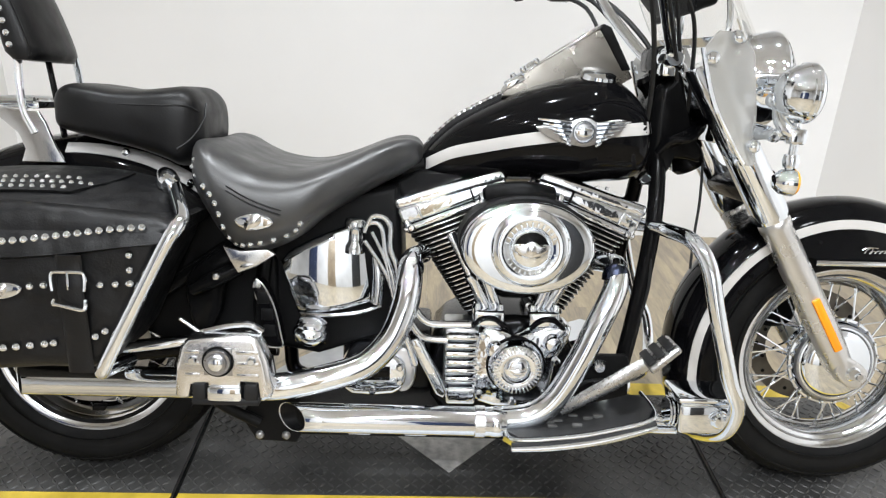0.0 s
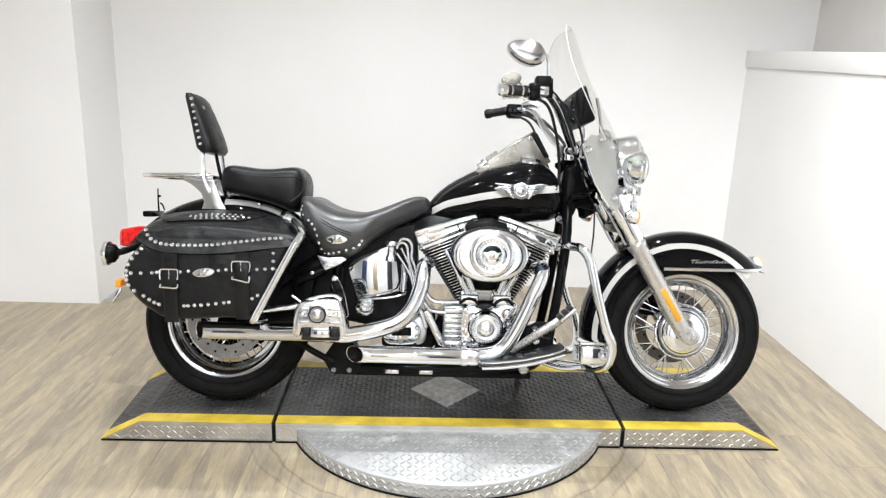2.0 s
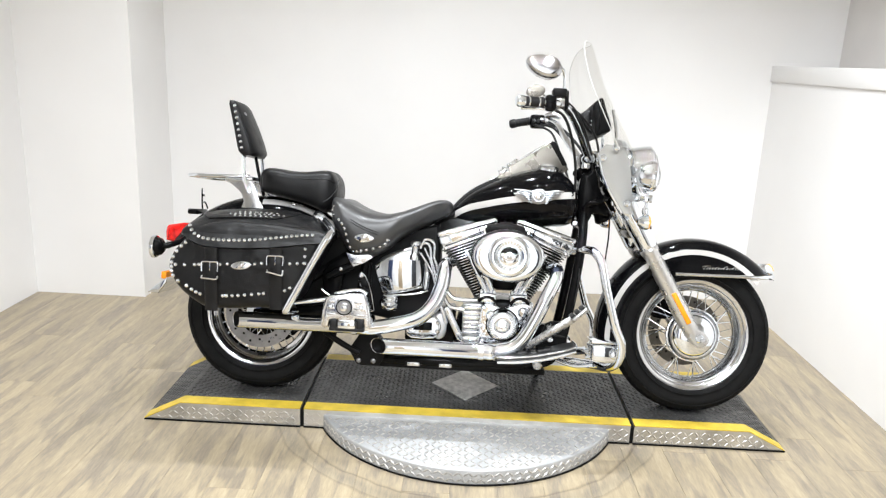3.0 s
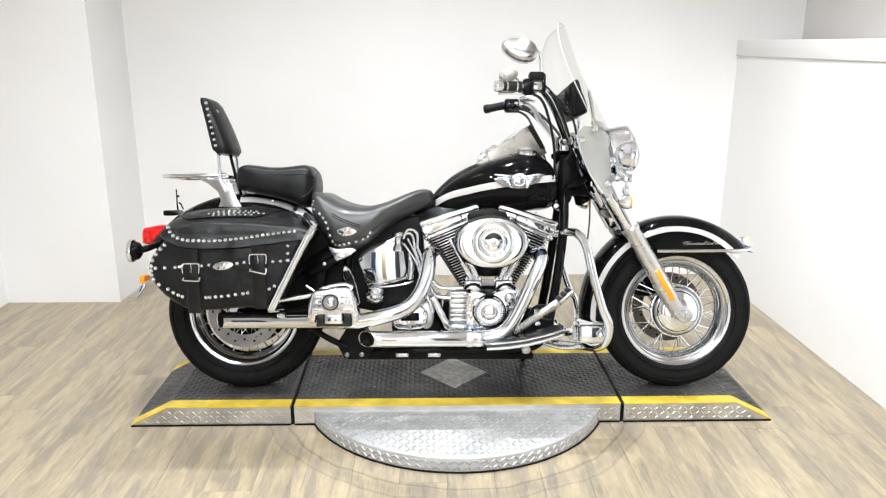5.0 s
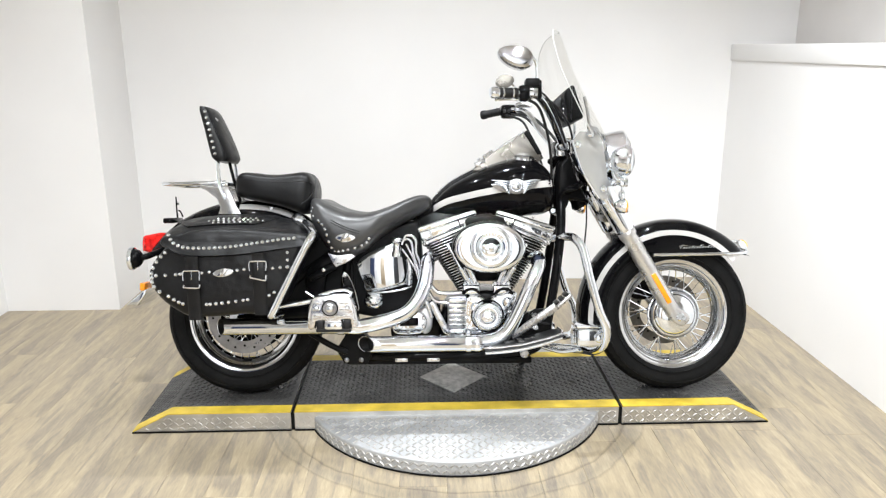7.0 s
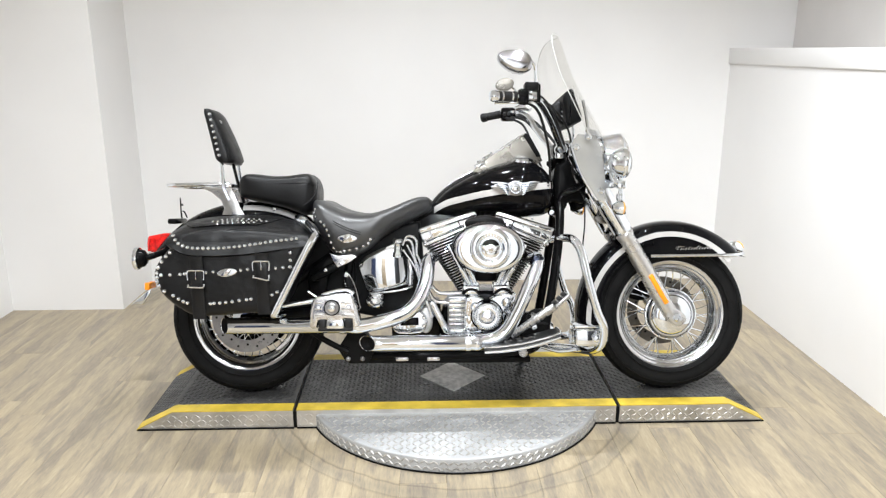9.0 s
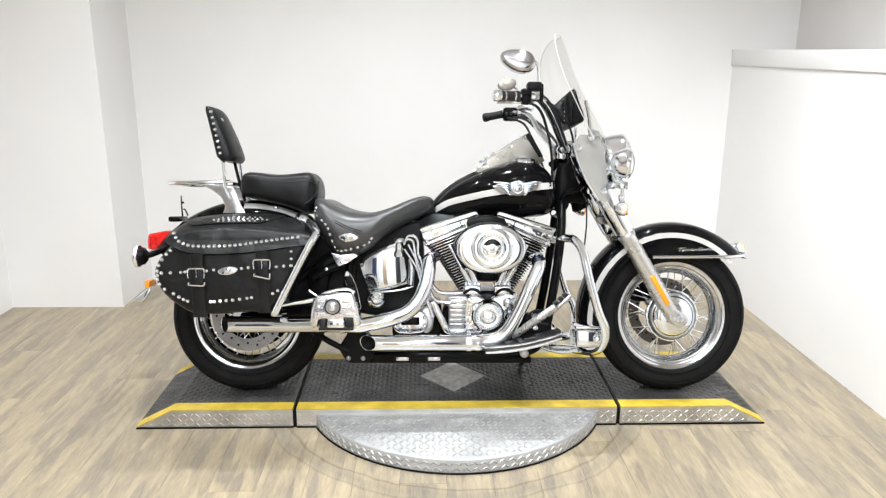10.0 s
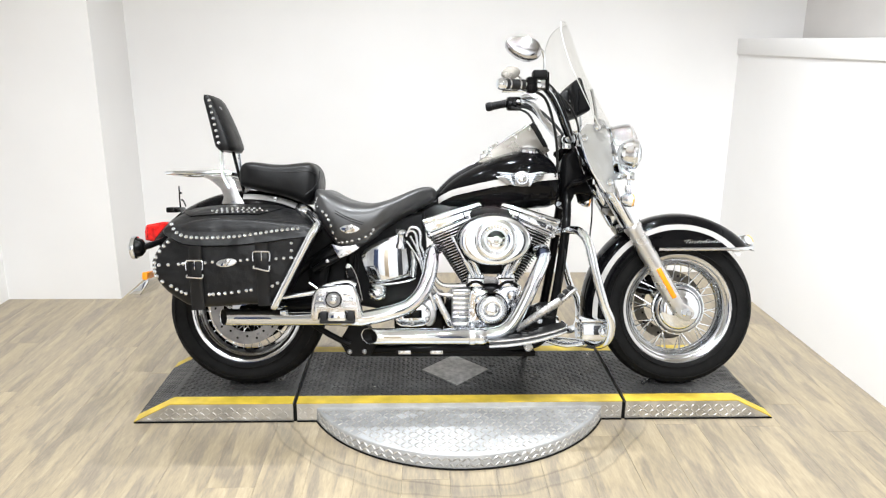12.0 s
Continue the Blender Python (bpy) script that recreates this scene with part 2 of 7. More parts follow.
    k = ring.color_ramp.elements
    k[0].position, k[0].color = 0.685, (1, 1, 1, 1)
    k[1].position, k[1].color = 0.765, (1, 1, 1, 1)
    for at, c in ((0.69, (0.85, 0.85, 0.85, 1)), (0.694, (0.55, 0.54, 0.53, 1)), (0.7, (0.95, 0.95, 0.97, 1)), (0.725, (0.84, 0.86, 0.9, 1)), (0.75, (0.92, 0.94, 0.97, 1)), (0.755, (0.7, 0.7, 0.72, 1))):
        k.new(at).color = c
    links.new(radius.outputs[0], ring.inputs[0])
    worn = nodes.new("ShaderNodeMix")
    worn.data_type, worn.blend_type = "RGBA", "MULTIPLY"
    worn.inputs["Factor"].default_value = 1.0
    links.new(hsv.outputs["Color"], worn.inputs["A"])
    links.new(ring.outputs["Color"], worn.inputs["B"])
    links.new(worn.outputs["Result"], shader.inputs["Base Color"])
    b = nodes.new("ShaderNodeBump")
    b.inputs["Strength"].default_value, b.inputs["Distance"].default_value = 0.15, 0.001
    links.new(cloud(70, 5, 0.7), b.inputs["Height"])
    links.new(b.outputs["Normal"], shader.inputs["Normal"])
    return m


WOOD = wood()

# ---- shape helpers ----
X, Y, Z = Vector((1, 0, 0)), Vector((0, 1, 0)), Vector((0, 0, 1))


def finish(name, bm, mat, angle=40):
    bmesh.ops.recalc_face_normals(bm, faces=bm.faces)
    me = bpy.data.meshes.new(name)
    bm.to_mesh(me)
    bm.free()
    me.materials.append(mat)
    me.shade_smooth()
    me.set_sharp_from_angle(angle=radians(angle))
    return me


def part(name, bm, mat, parent, label="", angle=40):
    ob = new(name, finish(name, bm, mat, angle) if isinstance(bm, bmesh.types.BMesh) else bm)
    ob.parent = parent
    if label:
        tagged(ob, label)
    return ob


def thing(name, label, category, m=None, group="", kind=""):
    ob = tagged(new(name), label, category, group, kind)
    if m:
        ob.matrix_world = m
    return ob


def solid(name, bm, mat, label, category, kind="", angle=40):
    return tagged(new(name, finish(name, bm, mat, angle)), label, category, kind=kind)


def curve(points, steps=6, closed=False):
    """A smooth line through the points."""
    p = [Vector(q) for q in points]
    n, out = len(p), []
    for i in range(n if closed else n - 1):
        if closed:
            a, b, c, d = p[i - 1], p[i], p[(i + 1) % n], p[(i + 2) % n]
        else:
            a, b, c, d = p[max(i - 1, 0)], p[i], p[i + 1], p[min(i + 2, n - 1)]
        for k in range(steps):
            t = k / steps
            out.append(0.5 * (2 * b + (c - a) * t + (2 * a - 5 * b + 4 * c - d) * t * t + (3 * b - a - 3 * c + d) * t ** 3))
    if not closed:
        out.append(p[-1])
    return out


def loft(bm, rings, caps=True):
    rows = [[bm.verts.new(v) for v in ring] for ring in rings]
    n = len(rows[0])
    for a, b in zip(rows, rows[1:]):
        for i in range(n):
            bm.faces.new((a[i], a[(i + 1) % n], b[(i + 1) % n], b[i]))
    if caps:
        bm.faces.new(rows[0])
        bm.faces.new(list(reversed(rows[-1])))
    return rows


def tube(bm, points, r, seg=12, steps=5, flat=1.0, caps=True):
    """A round bar along a smooth line; r is one radius or one for each point."""
    line = curve(points, steps) if steps > 1 else [Vector(p) for p in points]
    radii = [r] * len(line) if not isinstance(r, (list, tuple)) else list(np.interp(np.linspace(0, len(r) - 1, len(line)), range(len(r)), r).tolist())
    up, rings = None, []
    for i, p in enumerate(line):
        d = (line[min(i + 1, len(line) - 1)] - line[max(i - 1, 0)]).normalized()
        if up is None:
            up = d.orthogonal().normalized() if abs(d.y) > 0.9 else d.cross(Vector((0, 1, 0))).normalized()
        side = d.cross(up).normalized()
        up = side.cross(d).normalized()
        rings.append([p + radii[i] * (math.cos(a) * up + flat * math.sin(a) * side) for a in (2 * math.pi * k / seg for k in range(seg))])
    loft(bm, rings, caps)
    return bm


def lathe(bm, profile, centre, axis, seg=40, oval=1.0, across=None):
    """Turns (radius, height along axis) pairs about the axis."""
    axis = Vector(axis).normalized()
    u = Vector(across).normalized() if across else axis.orthogonal().normalized()
    w = axis.cross(u)
    rings = [[Vector(centre) + axis * h + max(r, 1e-4) * (math.cos(a) * u * oval + math.sin(a) * w) for a in (2 * math.pi * k / seg for k in range(seg))] for r, h in profile]
    rows = loft(bm, rings, False)
    if profile[0] == profile[-1]:
        bmesh.ops.remove_doubles(bm, verts=rows[0] + rows[-1], dist=1e-6)
    else:
        for row, (r, h) in ((rows[0], profile[0]), (rows[-1], profile[-1])):
            if r < 1e-3:
                bm.faces.new(row)
    return bm


def box(bm, lo, hi, bevel=0.0, m=None, segs=2):
    made = bmesh.ops.create_cube(bm, size=1)["verts"]
    lo, hi = Vector(lo), Vector(hi)
    for v in made:
        v.co = Vector([(lo[i] + hi[i]) / 2 + v.co[i] * (hi[i] - lo[i]) for i in range(3)])
    if bevel:
        edges = list({e for v in made for e in v.link_edges})
        out = bmesh.ops.bevel(bm, geom=edges, offset=bevel, segments=segs, affect="EDGES", profile=0.5)
        made = list({v for f in out["faces"] for v in f.verts} | {v for v in made if v.is_valid})
    if m:
        bmesh.ops.transform(bm, matrix=m, verts=made)
    return bm


def inset(ring, d):
    """An outline of (x, z) drawn in by d."""
    n, out = len(ring), []
    area = sum(ring[i - 1][0] * ring[i][1] - ring[i][0] * ring[i - 1][1] for i in range(n))
    s = 1 if area > 0 else -1
    for i in range(n):
        (ax, az), (bx, bz), (cx, cz) = ring[i - 1], ring[i], ring[(i + 1) % n]
        tx, tz = cx - ax, cz - az
        length = math.hypot(tx, tz) or 1
        out.append((bx - s * tz / length * d, bz + s * tx / length * d))
    return out


def shrink(ring, d):
    """An outline drawn in towards its middle by about d; never folds over itself."""
    xs, zs = [p[0] for p in ring], [p[1] for p in ring]
    cx, cz = (max(xs) + min(xs)) / 2, (max(zs) + min(zs)) / 2
    fx, fz = 1 - 2 * d / (max(xs) - min(xs)), 1 - 2 * d / (max(zs) - min(zs))
    return [(cx + (x - cx) * fx, cz + (z - cz) * fz) for x, z in ring]


def slab(bm, outline, y0, y1, soft=0.0, steps=4, smooth=0, soft_back=None, dome=None, warp=None):
    """A body with an outline of (x, z), from y0 to y1, its rim rounded by soft at y1 and by soft_back at y0.
    dome: how far its y1 face bulges; warp(x, y, z): bends the whole body."""
    ring = [(v.x, v.z) for v in curve([(x, 0, z) for x, z in outline], smooth, True)] if smooth else list(outline)
    s = 1 if y1 > y0 else -1
    back = soft if soft_back is None else soft_back
    turns = [math.pi / 2 * k / steps for k in range(steps + 1)]
    layers = [(y0 + s * back * (1 - math.sin(a)), back * (1 - math.cos(a))) for a in turns[::-1]] if back else [(y0, 0)]
    layers += [(y1 - s * soft * (1 - math.sin(a)), soft * (1 - math.cos(a))) for a in turns] if soft else [(y1, 0)]
    draw = shrink if max(soft, back) > 0.016 else inset
    rings = [[Vector((x, y, z)) for x, z in (draw(ring, d) if d else ring)] for y, d in layers]
    if dome is not None:
        last = rings[-1]
        mid = sum(last, Vector()) / len(last)
        for q in (0.85, 0.65, 0.45, 0.25, 0.06):
            rings.append([mid + (v - mid) * q + Y * s * dome * (1 - q * q) for v in last])
    if warp:
        rings = [[Vector(warp(*v)) for v in r] for r in rings]
    loft(bm, rings, True)
    return bm


def oval_ring(x, w, lo, hi, n=24, power=2.4, flat=0.0):
    """A rounded cross-section at x: half width w, from lo to hi."""
    out, zc, h = [], (lo + hi) / 2, (hi - lo) / 2
    for k in range(n):
        a = 2 * math.pi * k / n
        c, s = math.cos(a), math.sin(a)
        out.append(Vector((x, w * math.copysign(abs(c) ** (2 / power), c), zc + h * math.copysign(abs(s) ** (2 / power), s))))
    return out


def table(rows, column, x):
    return float(np.interp(x, [r[0] for r in rows], [r[column] for r in rows]))


def smooth_table(rows, steps=6):
    """Rows of numbers, filled in smoothly."""
    out = []
    width = len(rows[0])
    cols = [[v.x for v in curve([(r[c], 0, 0) for r in rows], steps)] for c in range(width)]
    return list(zip(*cols))


# ---- room ----
LEFT, RIGHT, BACK, FRONT = -1.54, 2.425, 1.62, -4.6
bm = box(bmesh.new(), (-3.2, FRONT - 0.2, -0.12), (4.2, BACK + 0.3, -0.008))
floor = solid("floor", bm, SHOP, "wood-look plank floor of a showroom bay", "floor", "structure")
bm = box(bmesh.new(), (LEFT - 0.3, BACK, 0), (4.0, BACK + 0.12, CEILING))
solid("wall_back", bm, WALL, "plain white painted back wall of the bay", "wall", "structure")
bm = box(bmesh.new(), (LEFT - 0.12, -1.3, 0), (LEFT, BACK, CEILING))
solid("wall_left", bm, WALL, "plain white painted side wall of the bay", "wall", "structure")
bm = box(bmesh.new(), (LEFT, 1.17, 0), (-0.95, BACK, CEILING))
solid("wall_pier", bm, WALL, "white painted projecting wall pier beside the back wall", "wall", "structure")
LEDGE = 1.36
bm = box(bmesh.new(), (RIGHT, -1.3, 0), (RIGHT + 0.1, BACK, LEDGE - 0.085))
solid("wall_right", bm, WALL, "low white painted side wall below a ledge", "wall", "structure")
bm = box(bmesh.new(), (RIGHT - 0.012, -1.3, LEDGE - 0.085), (RIGHT + 0.35, BACK, LEDGE), 0.004)
solid("trim_ledge", bm, WALL, "white painted ledge board capping the low wall", "ledge", "structure")
bm = box(bmesh.new(), (RIGHT + 0.35, -1.3, 0), (RIGHT + 0.47, BACK, CEILING))
solid("wall_upper", bm, UPPER, "grey painted wall set back above the ledge", "wall", "structure")
for name, lo, hi in (("wall_shop_left", (-3.2, FRONT, 0), (-3.08, -1.3, CEILING)), ("wall_shop_right", (4.08, FRONT, 0), (4.2, -1.3, CEILING)),
                     ("wall_shop_front", (-3.2, FRONT - 0.12, 0), (4.2, FRONT, CEILING)), ("wall_return_left", (-3.2, -1.3, 0), (LEFT - 0.12, -1.18, CEILING)),
                     ("wall_return_right", (RIGHT + 0.47, -1.3, 0), (4.2, -1.18, CEILING))):
    solid(name, box(bmesh.new(), lo, hi), TAN if name == "wall_shop_front" else SHOP, "plain pale wall closing the shop" if name == "wall_shop_front" else "plain grey wall closing the shop", "wall", "structure")
# unseen panels, added to put navy, tan and dark stripes into the chrome
for dx, dw, paint, hue in ((-1.35, 0.36, NAVY, "navy blue"), (0.2, 0.3, BROWN, "tan brown"), (2.3, 0.42, DARKPANEL, "dark grey")):
    solid("door_shop", box(bmesh.new(), (dx - dw, FRONT - 0.001, 0), (dx + dw, FRONT + 0.035, 2.05), 0.004), paint, "plain " + hue + " panel added for chrome reflections", "door", "structure")
bm = box(bmesh.new(), (-3.2, FRONT - 0.12, CEILING), (4.2, BACK + 0.12, CEILING + 0.1))
solid("ceiling", bm, ROOF, "plain pale ceiling with round lamps", "ceiling", "structure")

# ---- turntable platform ----
PX0, PX1, PY0, PY1, PZ = -0.388, 1.946, -0.17, 0.335, 0.072
SEAM = (0.192, 1.392)
RAMP = 0.135


def treads(bm, spots, size, height):
    """Raised lozenges; each spot is a place, two in-plane directions and a turn."""
    for p, u, v, a in spots:
        d, e = math.cos(a) * u + math.sin(a) * v, -math.sin(a) * u + math.cos(a) * v
        n = u.cross(v)
        base = [p + d * size * 0.5, p + e * size * 0.16, p - d * size * 0.5, p - e * size * 0.16]
        top = [p + d * size * 0.3 + n * height, p - d * size * 0.3 + n * height]
        b = [bm.verts.new(q) for q in base]
        t = [bm.verts.new(q) for q in top]
        for f in ((b[0], b[1], t[0]), (b[1], b[2], t[1], t[0]), (b[2], b[3], t[1]), (b[3], b[0], t[0], t[1])):
            bm.faces.new(f)
    return bm


def grid_spots(origin, u, v, nu, nv, pitch, keep=None):
    out = []
    for i in range(nu):
        for j in range(nv):
            p = origin + u * (i + 0.5) * pitch + v * (j + 0.5) * pitch
            if keep is None or keep(p):
                out.append((p, u, v, radians(45 if (i + j) % 2 else -45)))
    return out


platform = thing("turntable_platform", "black-matted steel motorcycle turntable platform with yellow edge stripes, on the floor", "platform")
STR = 0.053


def deck_section(x0, x1, left_ramp, right_ramp):
    """One section: plate body with a matted top, a skirt at both long sides and yellow stripes."""
    a, b = x0 + (RAMP if left_ramp else 0), x1 - (RAMP if right_ramp else 0)
    side = [(x0, 0.004 if left_ramp else PZ), (a, PZ), (b, PZ), (x1, 0.004 if right_ramp else PZ), (x1, 0.0), (x0, 0.0)]
    if not left_ramp:
        side.pop(1)
    if not right_ramp:
        side.remove((b, PZ))
    base = part("deck", slab(bmesh.new(), side, PY0, PY1), TREAD, platform, "bright tread-plate deck and skirt")
    top = [p for p in side if p[1] >= 0.004]

    def skin(y0, y1, h):
        bm = bmesh.new()
        ring = [(x, z + h) for x, z in top] + [(x, z + 0.0005) for x, z in reversed(top)]
        return slab(bm, ring, y0, y1)

    mat = part("rubber_mat", skin(PY0 + STR, PY1 - STR, 0.004), MAT, base, "black rubber mat with raised tread")
    part("edge_stripe", skin(PY0 - 0.002, PY0 + STR - 0.0005, 0.004), YELLOW, base, "worn yellow edge stripe")
    part("edge_stripe", skin(PY1 - STR + 0.0005, PY1 + 0.002, 0.004), YELLOW, base, "worn yellow edge stripe")
    bm, pitch = bmesh.new(), 0.0185
    nv = int((PY1 - PY0 - 2 * STR) / pitch)
    spots = grid_spots(Vector((a, PY0 + STR + 0.003, PZ + 0.004)), X, Y, int((b - a) / pitch), nv, pitch,
                       lambda p: abs(p.x - 0.785) / 0.132 + abs(p.y - 0.1) / 0.14 > 1.0)
    treads(bm, spots, 0.021, 0.002)
    for ramp, s in ((left_ramp, 1), (right_ramp, -1)):
        if ramp:
            start, d = (Vector((x0, PY0 + STR, 0.008)), Vector((RAMP, 0, PZ - 0.004)).normalized()) if s > 0 else (Vector((b, PY0 + STR, PZ + 0.004)), Vector((RAMP, 0, -PZ + 0.004)).normalized())
            treads(bm, grid_spots(start, d, Y, int(RAMP / pitch), nv, pitch), 0.021, 0.002)
    tagged(part("mat_tread", bm, MAT, base), kind="stuff")
    bm = bmesh.new()
    for j, row in enumerate((0.015, 0.0335, 0.052)):
        for i in range(int((x1 - x0) / 0.0215)):
            p = Vector((x0 + (i + 0.5) * 0.0215, PY0 - 0.0005, row))
            lim = PZ - 0.008
            if left_ramp:
                lim = min(lim, (p.x - x0) / RAMP * PZ - 0.01)
            if right_ramp:
                lim = min(lim, (x1 - p.x) / RAMP * PZ - 0.01)
            if row < lim:
                treads(bm, [(p, X, Z, radians(42 if (i + j) % 2 else -42))], 0.022, 0.0014)
    tagged(part("skirt_tread", bm, TREAD, base), kind="stuff")
    # black strip draws the contact shadow along the skirt's foot
    part("base_strip", box(bmesh.new(), (x0 - 0.001, PY0 - 0.0045, 0.0), (x1 + 0.001, PY0 + 0.01, 0.0055), 0.001), SATIN, base, "black strip for the contact shade under the skirt")
    return base


deck_section(PX0, SEAM[0] - 0.007, True, False)
deck_section(SEAM[0] + 0.007, SEAM[1] - 0.007, False, False)
deck_section(SEAM[1] + 0.007, PX1, False, True)
# black boxes stand in for the shade inside the open seams
for seam in SEAM:
    part("seam_filler", box(bmesh.new(), (seam - 0.0065, PY0 + 0.004, 0.001), (seam + 0.0065, PY1 - 0.004, PZ - 0.008)), SATIN, platform, "dark filler for the shade in the gap between sections")
# bare worn lozenge let into the mat
bm = slab(bmesh.new(), [(0.653, 0.1), (0.785, 0.24), (0.917, 0.1), (0.785, -0.04)], 0.0, 0.003)
bmesh.ops.transform(bm, matrix=Matrix.Translation((0, 0, PZ + 0.0035)) @ Matrix(((1, 0, 0, 0), (0, 0, 1, 0), (0, 1, 0, 0), (0, 0, 0, 1))), verts=bm.verts)
part("worn_lozenge", bm, GREYTILE, platform, "scuffed grey diamond-shaped inset")
# round plate of the turntable
CEN, RAD = Vector((0.79, 0.083, 0)), 0.578
disc = part("turntable_disc", lathe(bmesh.new(), [(0.0, 0.0), (RAD, 0.0), (RAD, 0.05), (RAD - 0.002, 0.0535), (RAD - 0.005, 0.055), (0.0, 0.055)], CEN, Z, 128), DISC, platform, "round bright tread-plate turntable")
# the disc's contact shadow, drawn as a black ring
part("base_ring", lathe(bmesh.new(), [(RAD - 0.02, 0.0), (RAD + 0.004, 0.0), (RAD + 0.004, 0.005), (RAD - 0.001, 0.0055), (RAD - 0.02, 0.0055), (RAD - 0.02, 0.0)], CEN, Z, 128), SATIN, disc, "black ring for the contact shade under the disc")
bm = bmesh.new()
treads(bm, grid_spots(Vector((0.18, -0.5, 0.055)), X, Y, 56, 16, 0.0222, lambda p: (p - CEN).xy.length < RAD - 0.012 and p.y < PY0 - 0.01), 0.026, 0.0028)
for k in range(220):
    a = math.pi * (1 + k / 220)
    u, out = Vector((-math.sin(a), math.cos(a), 0)), Vector((math.cos(a), math.sin(a), 0))
    p = CEN + out * (RAD + 0.0003) + Z * (0.017 if k % 2 else 0.038)
    if p.y < PY0 - 0.01:
        treads(bm, [(p, u, Z, radians(40 if k // 2 % 2 else -40))], 0.024, 0.002)
tagged(part("disc_tread", bm, TREAD, disc), kind="stuff")
# ---- motorcycle ----
# Its own axes: x ahead from the rear axle, y to its left, z up from the tyres' contact; it leans on its side stand.
bike = thing("motorcycle", "black and chrome touring motorcycle with studded bags leaning on platform",
             "motorcycle", pose(0, 0, PZ, 0, 0, -0.8) @ pose(0, 0, 0, -12, 0, 0))
REAR, FORE = Vector((0, 0, 0.296)), Vector((1.617, 0, 0.296))
TYRE = 0.292


def wheel(name, hub, width, rim_width, rim_r, spoke_n, fore):
    w = rim_width / 2
    rim = part(name, lathe(bmesh.new(), [(rim_r - 0.022, -w * 0.55), (rim_r - 0.008, -w * 0.6), (rim_r, -w * 0.68), (rim_r + 0.004, -w * 0.72), (rim_r + 0.003, -w * 0.77),
                                         (rim_r - 0.004, -w * 0.76), (rim_r - 0.01, -w * 0.68), (rim_r - 0.02, -w * 0.62), (rim_r - 0.026, -w * 0.45), (rim_r - 0.038, -w * 0.3),
                                         (rim_r - 0.042, 0), (rim_r - 0.038, w * 0.3), (rim_r - 0.026, w * 0.45), (rim_r - 0.01, w * 0.68), (rim_r - 0.004, w * 0.76), (rim_r + 0.003, w * 0.77),
                                         (rim_r + 0.002, w * 0.6), (rim_r - 0.02, w * 0.4), (rim_r - 0.03, 0), (rim_r - 0.022, -w * 0.55)], hub, Y, 72), RIM, bike, "polished chrome laced wheel rim")
    prof, wt = [], width / 2
    for k in range(23):
        a = math.pi * (k / 22)
        y = -math.cos(a)
        r = rim_r - 0.003 + (TYRE - rim_r + 0.003) * math.sin(a) ** 0.54
        prof.append((r, y * wt * (w * 0.74 / wt + (1 - w * 0.74 / wt) * math.sin(a) ** 0.5)))
    prof += [(rim_r - 0.012, w * 0.5), (rim_r - 0.012, -w * 0.5)]
    part("tyre", lathe(bmesh.new(), prof + [prof[0]], hub, Y, 96), RUBBER, rim, "black treaded road tyre", 60)
    # tread blocks round the crown
    bm = bmesh.new()
    n = 84
    for k in range(n):
        a = 2 * math.pi * k / n
        for s, ya, yb in ((1, 0.012, 0.047), (-1, 0.012, 0.047)):
            ring = []
            for da, yy in ((0, ya), (0.022, yb), (0.05, yb), (0.03, ya)):
                ang = a + da + (0.037 if s > 0 else 0)
                q = yy / wt
                r0 = rim_r - 0.003 + (TYRE - rim_r + 0.003) * max(0.0, 1 - q * q) ** 0.27
                ring.append(hub + Vector((math.cos(ang) * (r0 + 0.0006), s * yy, math.sin(ang) * (r0 + 0.0006))))
            low = [p + (hub - p) * 0.02 for p in ring]
            loft(bm, [low, ring])
    tagged(part("tread_block", bm, RUBBER, rim), kind="stuff")
    # raised rings on the side wall
    bm = bmesh.new()
    for s in (-1, 1):
        for q in (0.018, 0.058):
            rr = rim_r + q
            y = s * wt * (0.9 if q < 0.03 else 0.965)
            lathe(bm, [(rr - 0.002, y - s * 0.004), (rr - 0.001, y + s * 0.0008), (rr + 0.001, y + s * 0.0008), (rr + 0.002, y - s * 0.004)], hub, Y, 72)
    part("sidewall_rib", bm, RUBBER, rim)
    for s, d, q in ((-1, 0.0135, 0.668), (-1, 0.0235, 0.53)) if fore else ():
        part("rim_groove", lathe(bmesh.new(), [(rim_r - d - 0.0015, s * w * (q - 0.02)), (rim_r - d - 0.0012, s * w * (q + 0.03)), (rim_r - d + 0.0012, s * w * (q + 0.045)), (rim_r - d + 0.0015, s * w * q)], hub, Y, 72), STEEL, rim)
    for s in () if fore else (-1, 1):
        part("rim_groove", lathe(bmesh.new(), [(rim_r - 0.0185, s * w * 0.635), (rim_r - 0.0165, s * w * 0.66), (rim_r - 0.0125, s * w * 0.68), (rim_r - 0.0105, s * w * 0.69)], hub, Y, 72), SATIN, rim, "dark groove round the rim")
    if not fore:
        part("rim_barrel", lathe(bmesh.new(), [(rim_r - 0.0235, -w * 0.5), (rim_r - 0.0275, -w * 0.45), (rim_r - 0.0395, -w * 0.3), (rim_r - 0.0435, 0), (rim_r - 0.0395, w * 0.3)], hub, Y, 72), RIM, rim, "bright inner rim barrel")
    part("hub", lathe(bmesh.new(), [(0.0, -0.065), (0.022, -0.065), (0.024, -0.05), (0.055, -0.048), (0.058, -0.042), (0.034, -0.034), (0.03, 0), (0.034, 0.034), (0.058, 0.042), (0.055, 0.048), (0.024, 0.06), (0.0, 0.06)], hub, Y, 40), CHROME, rim, "chrome wheel hub")
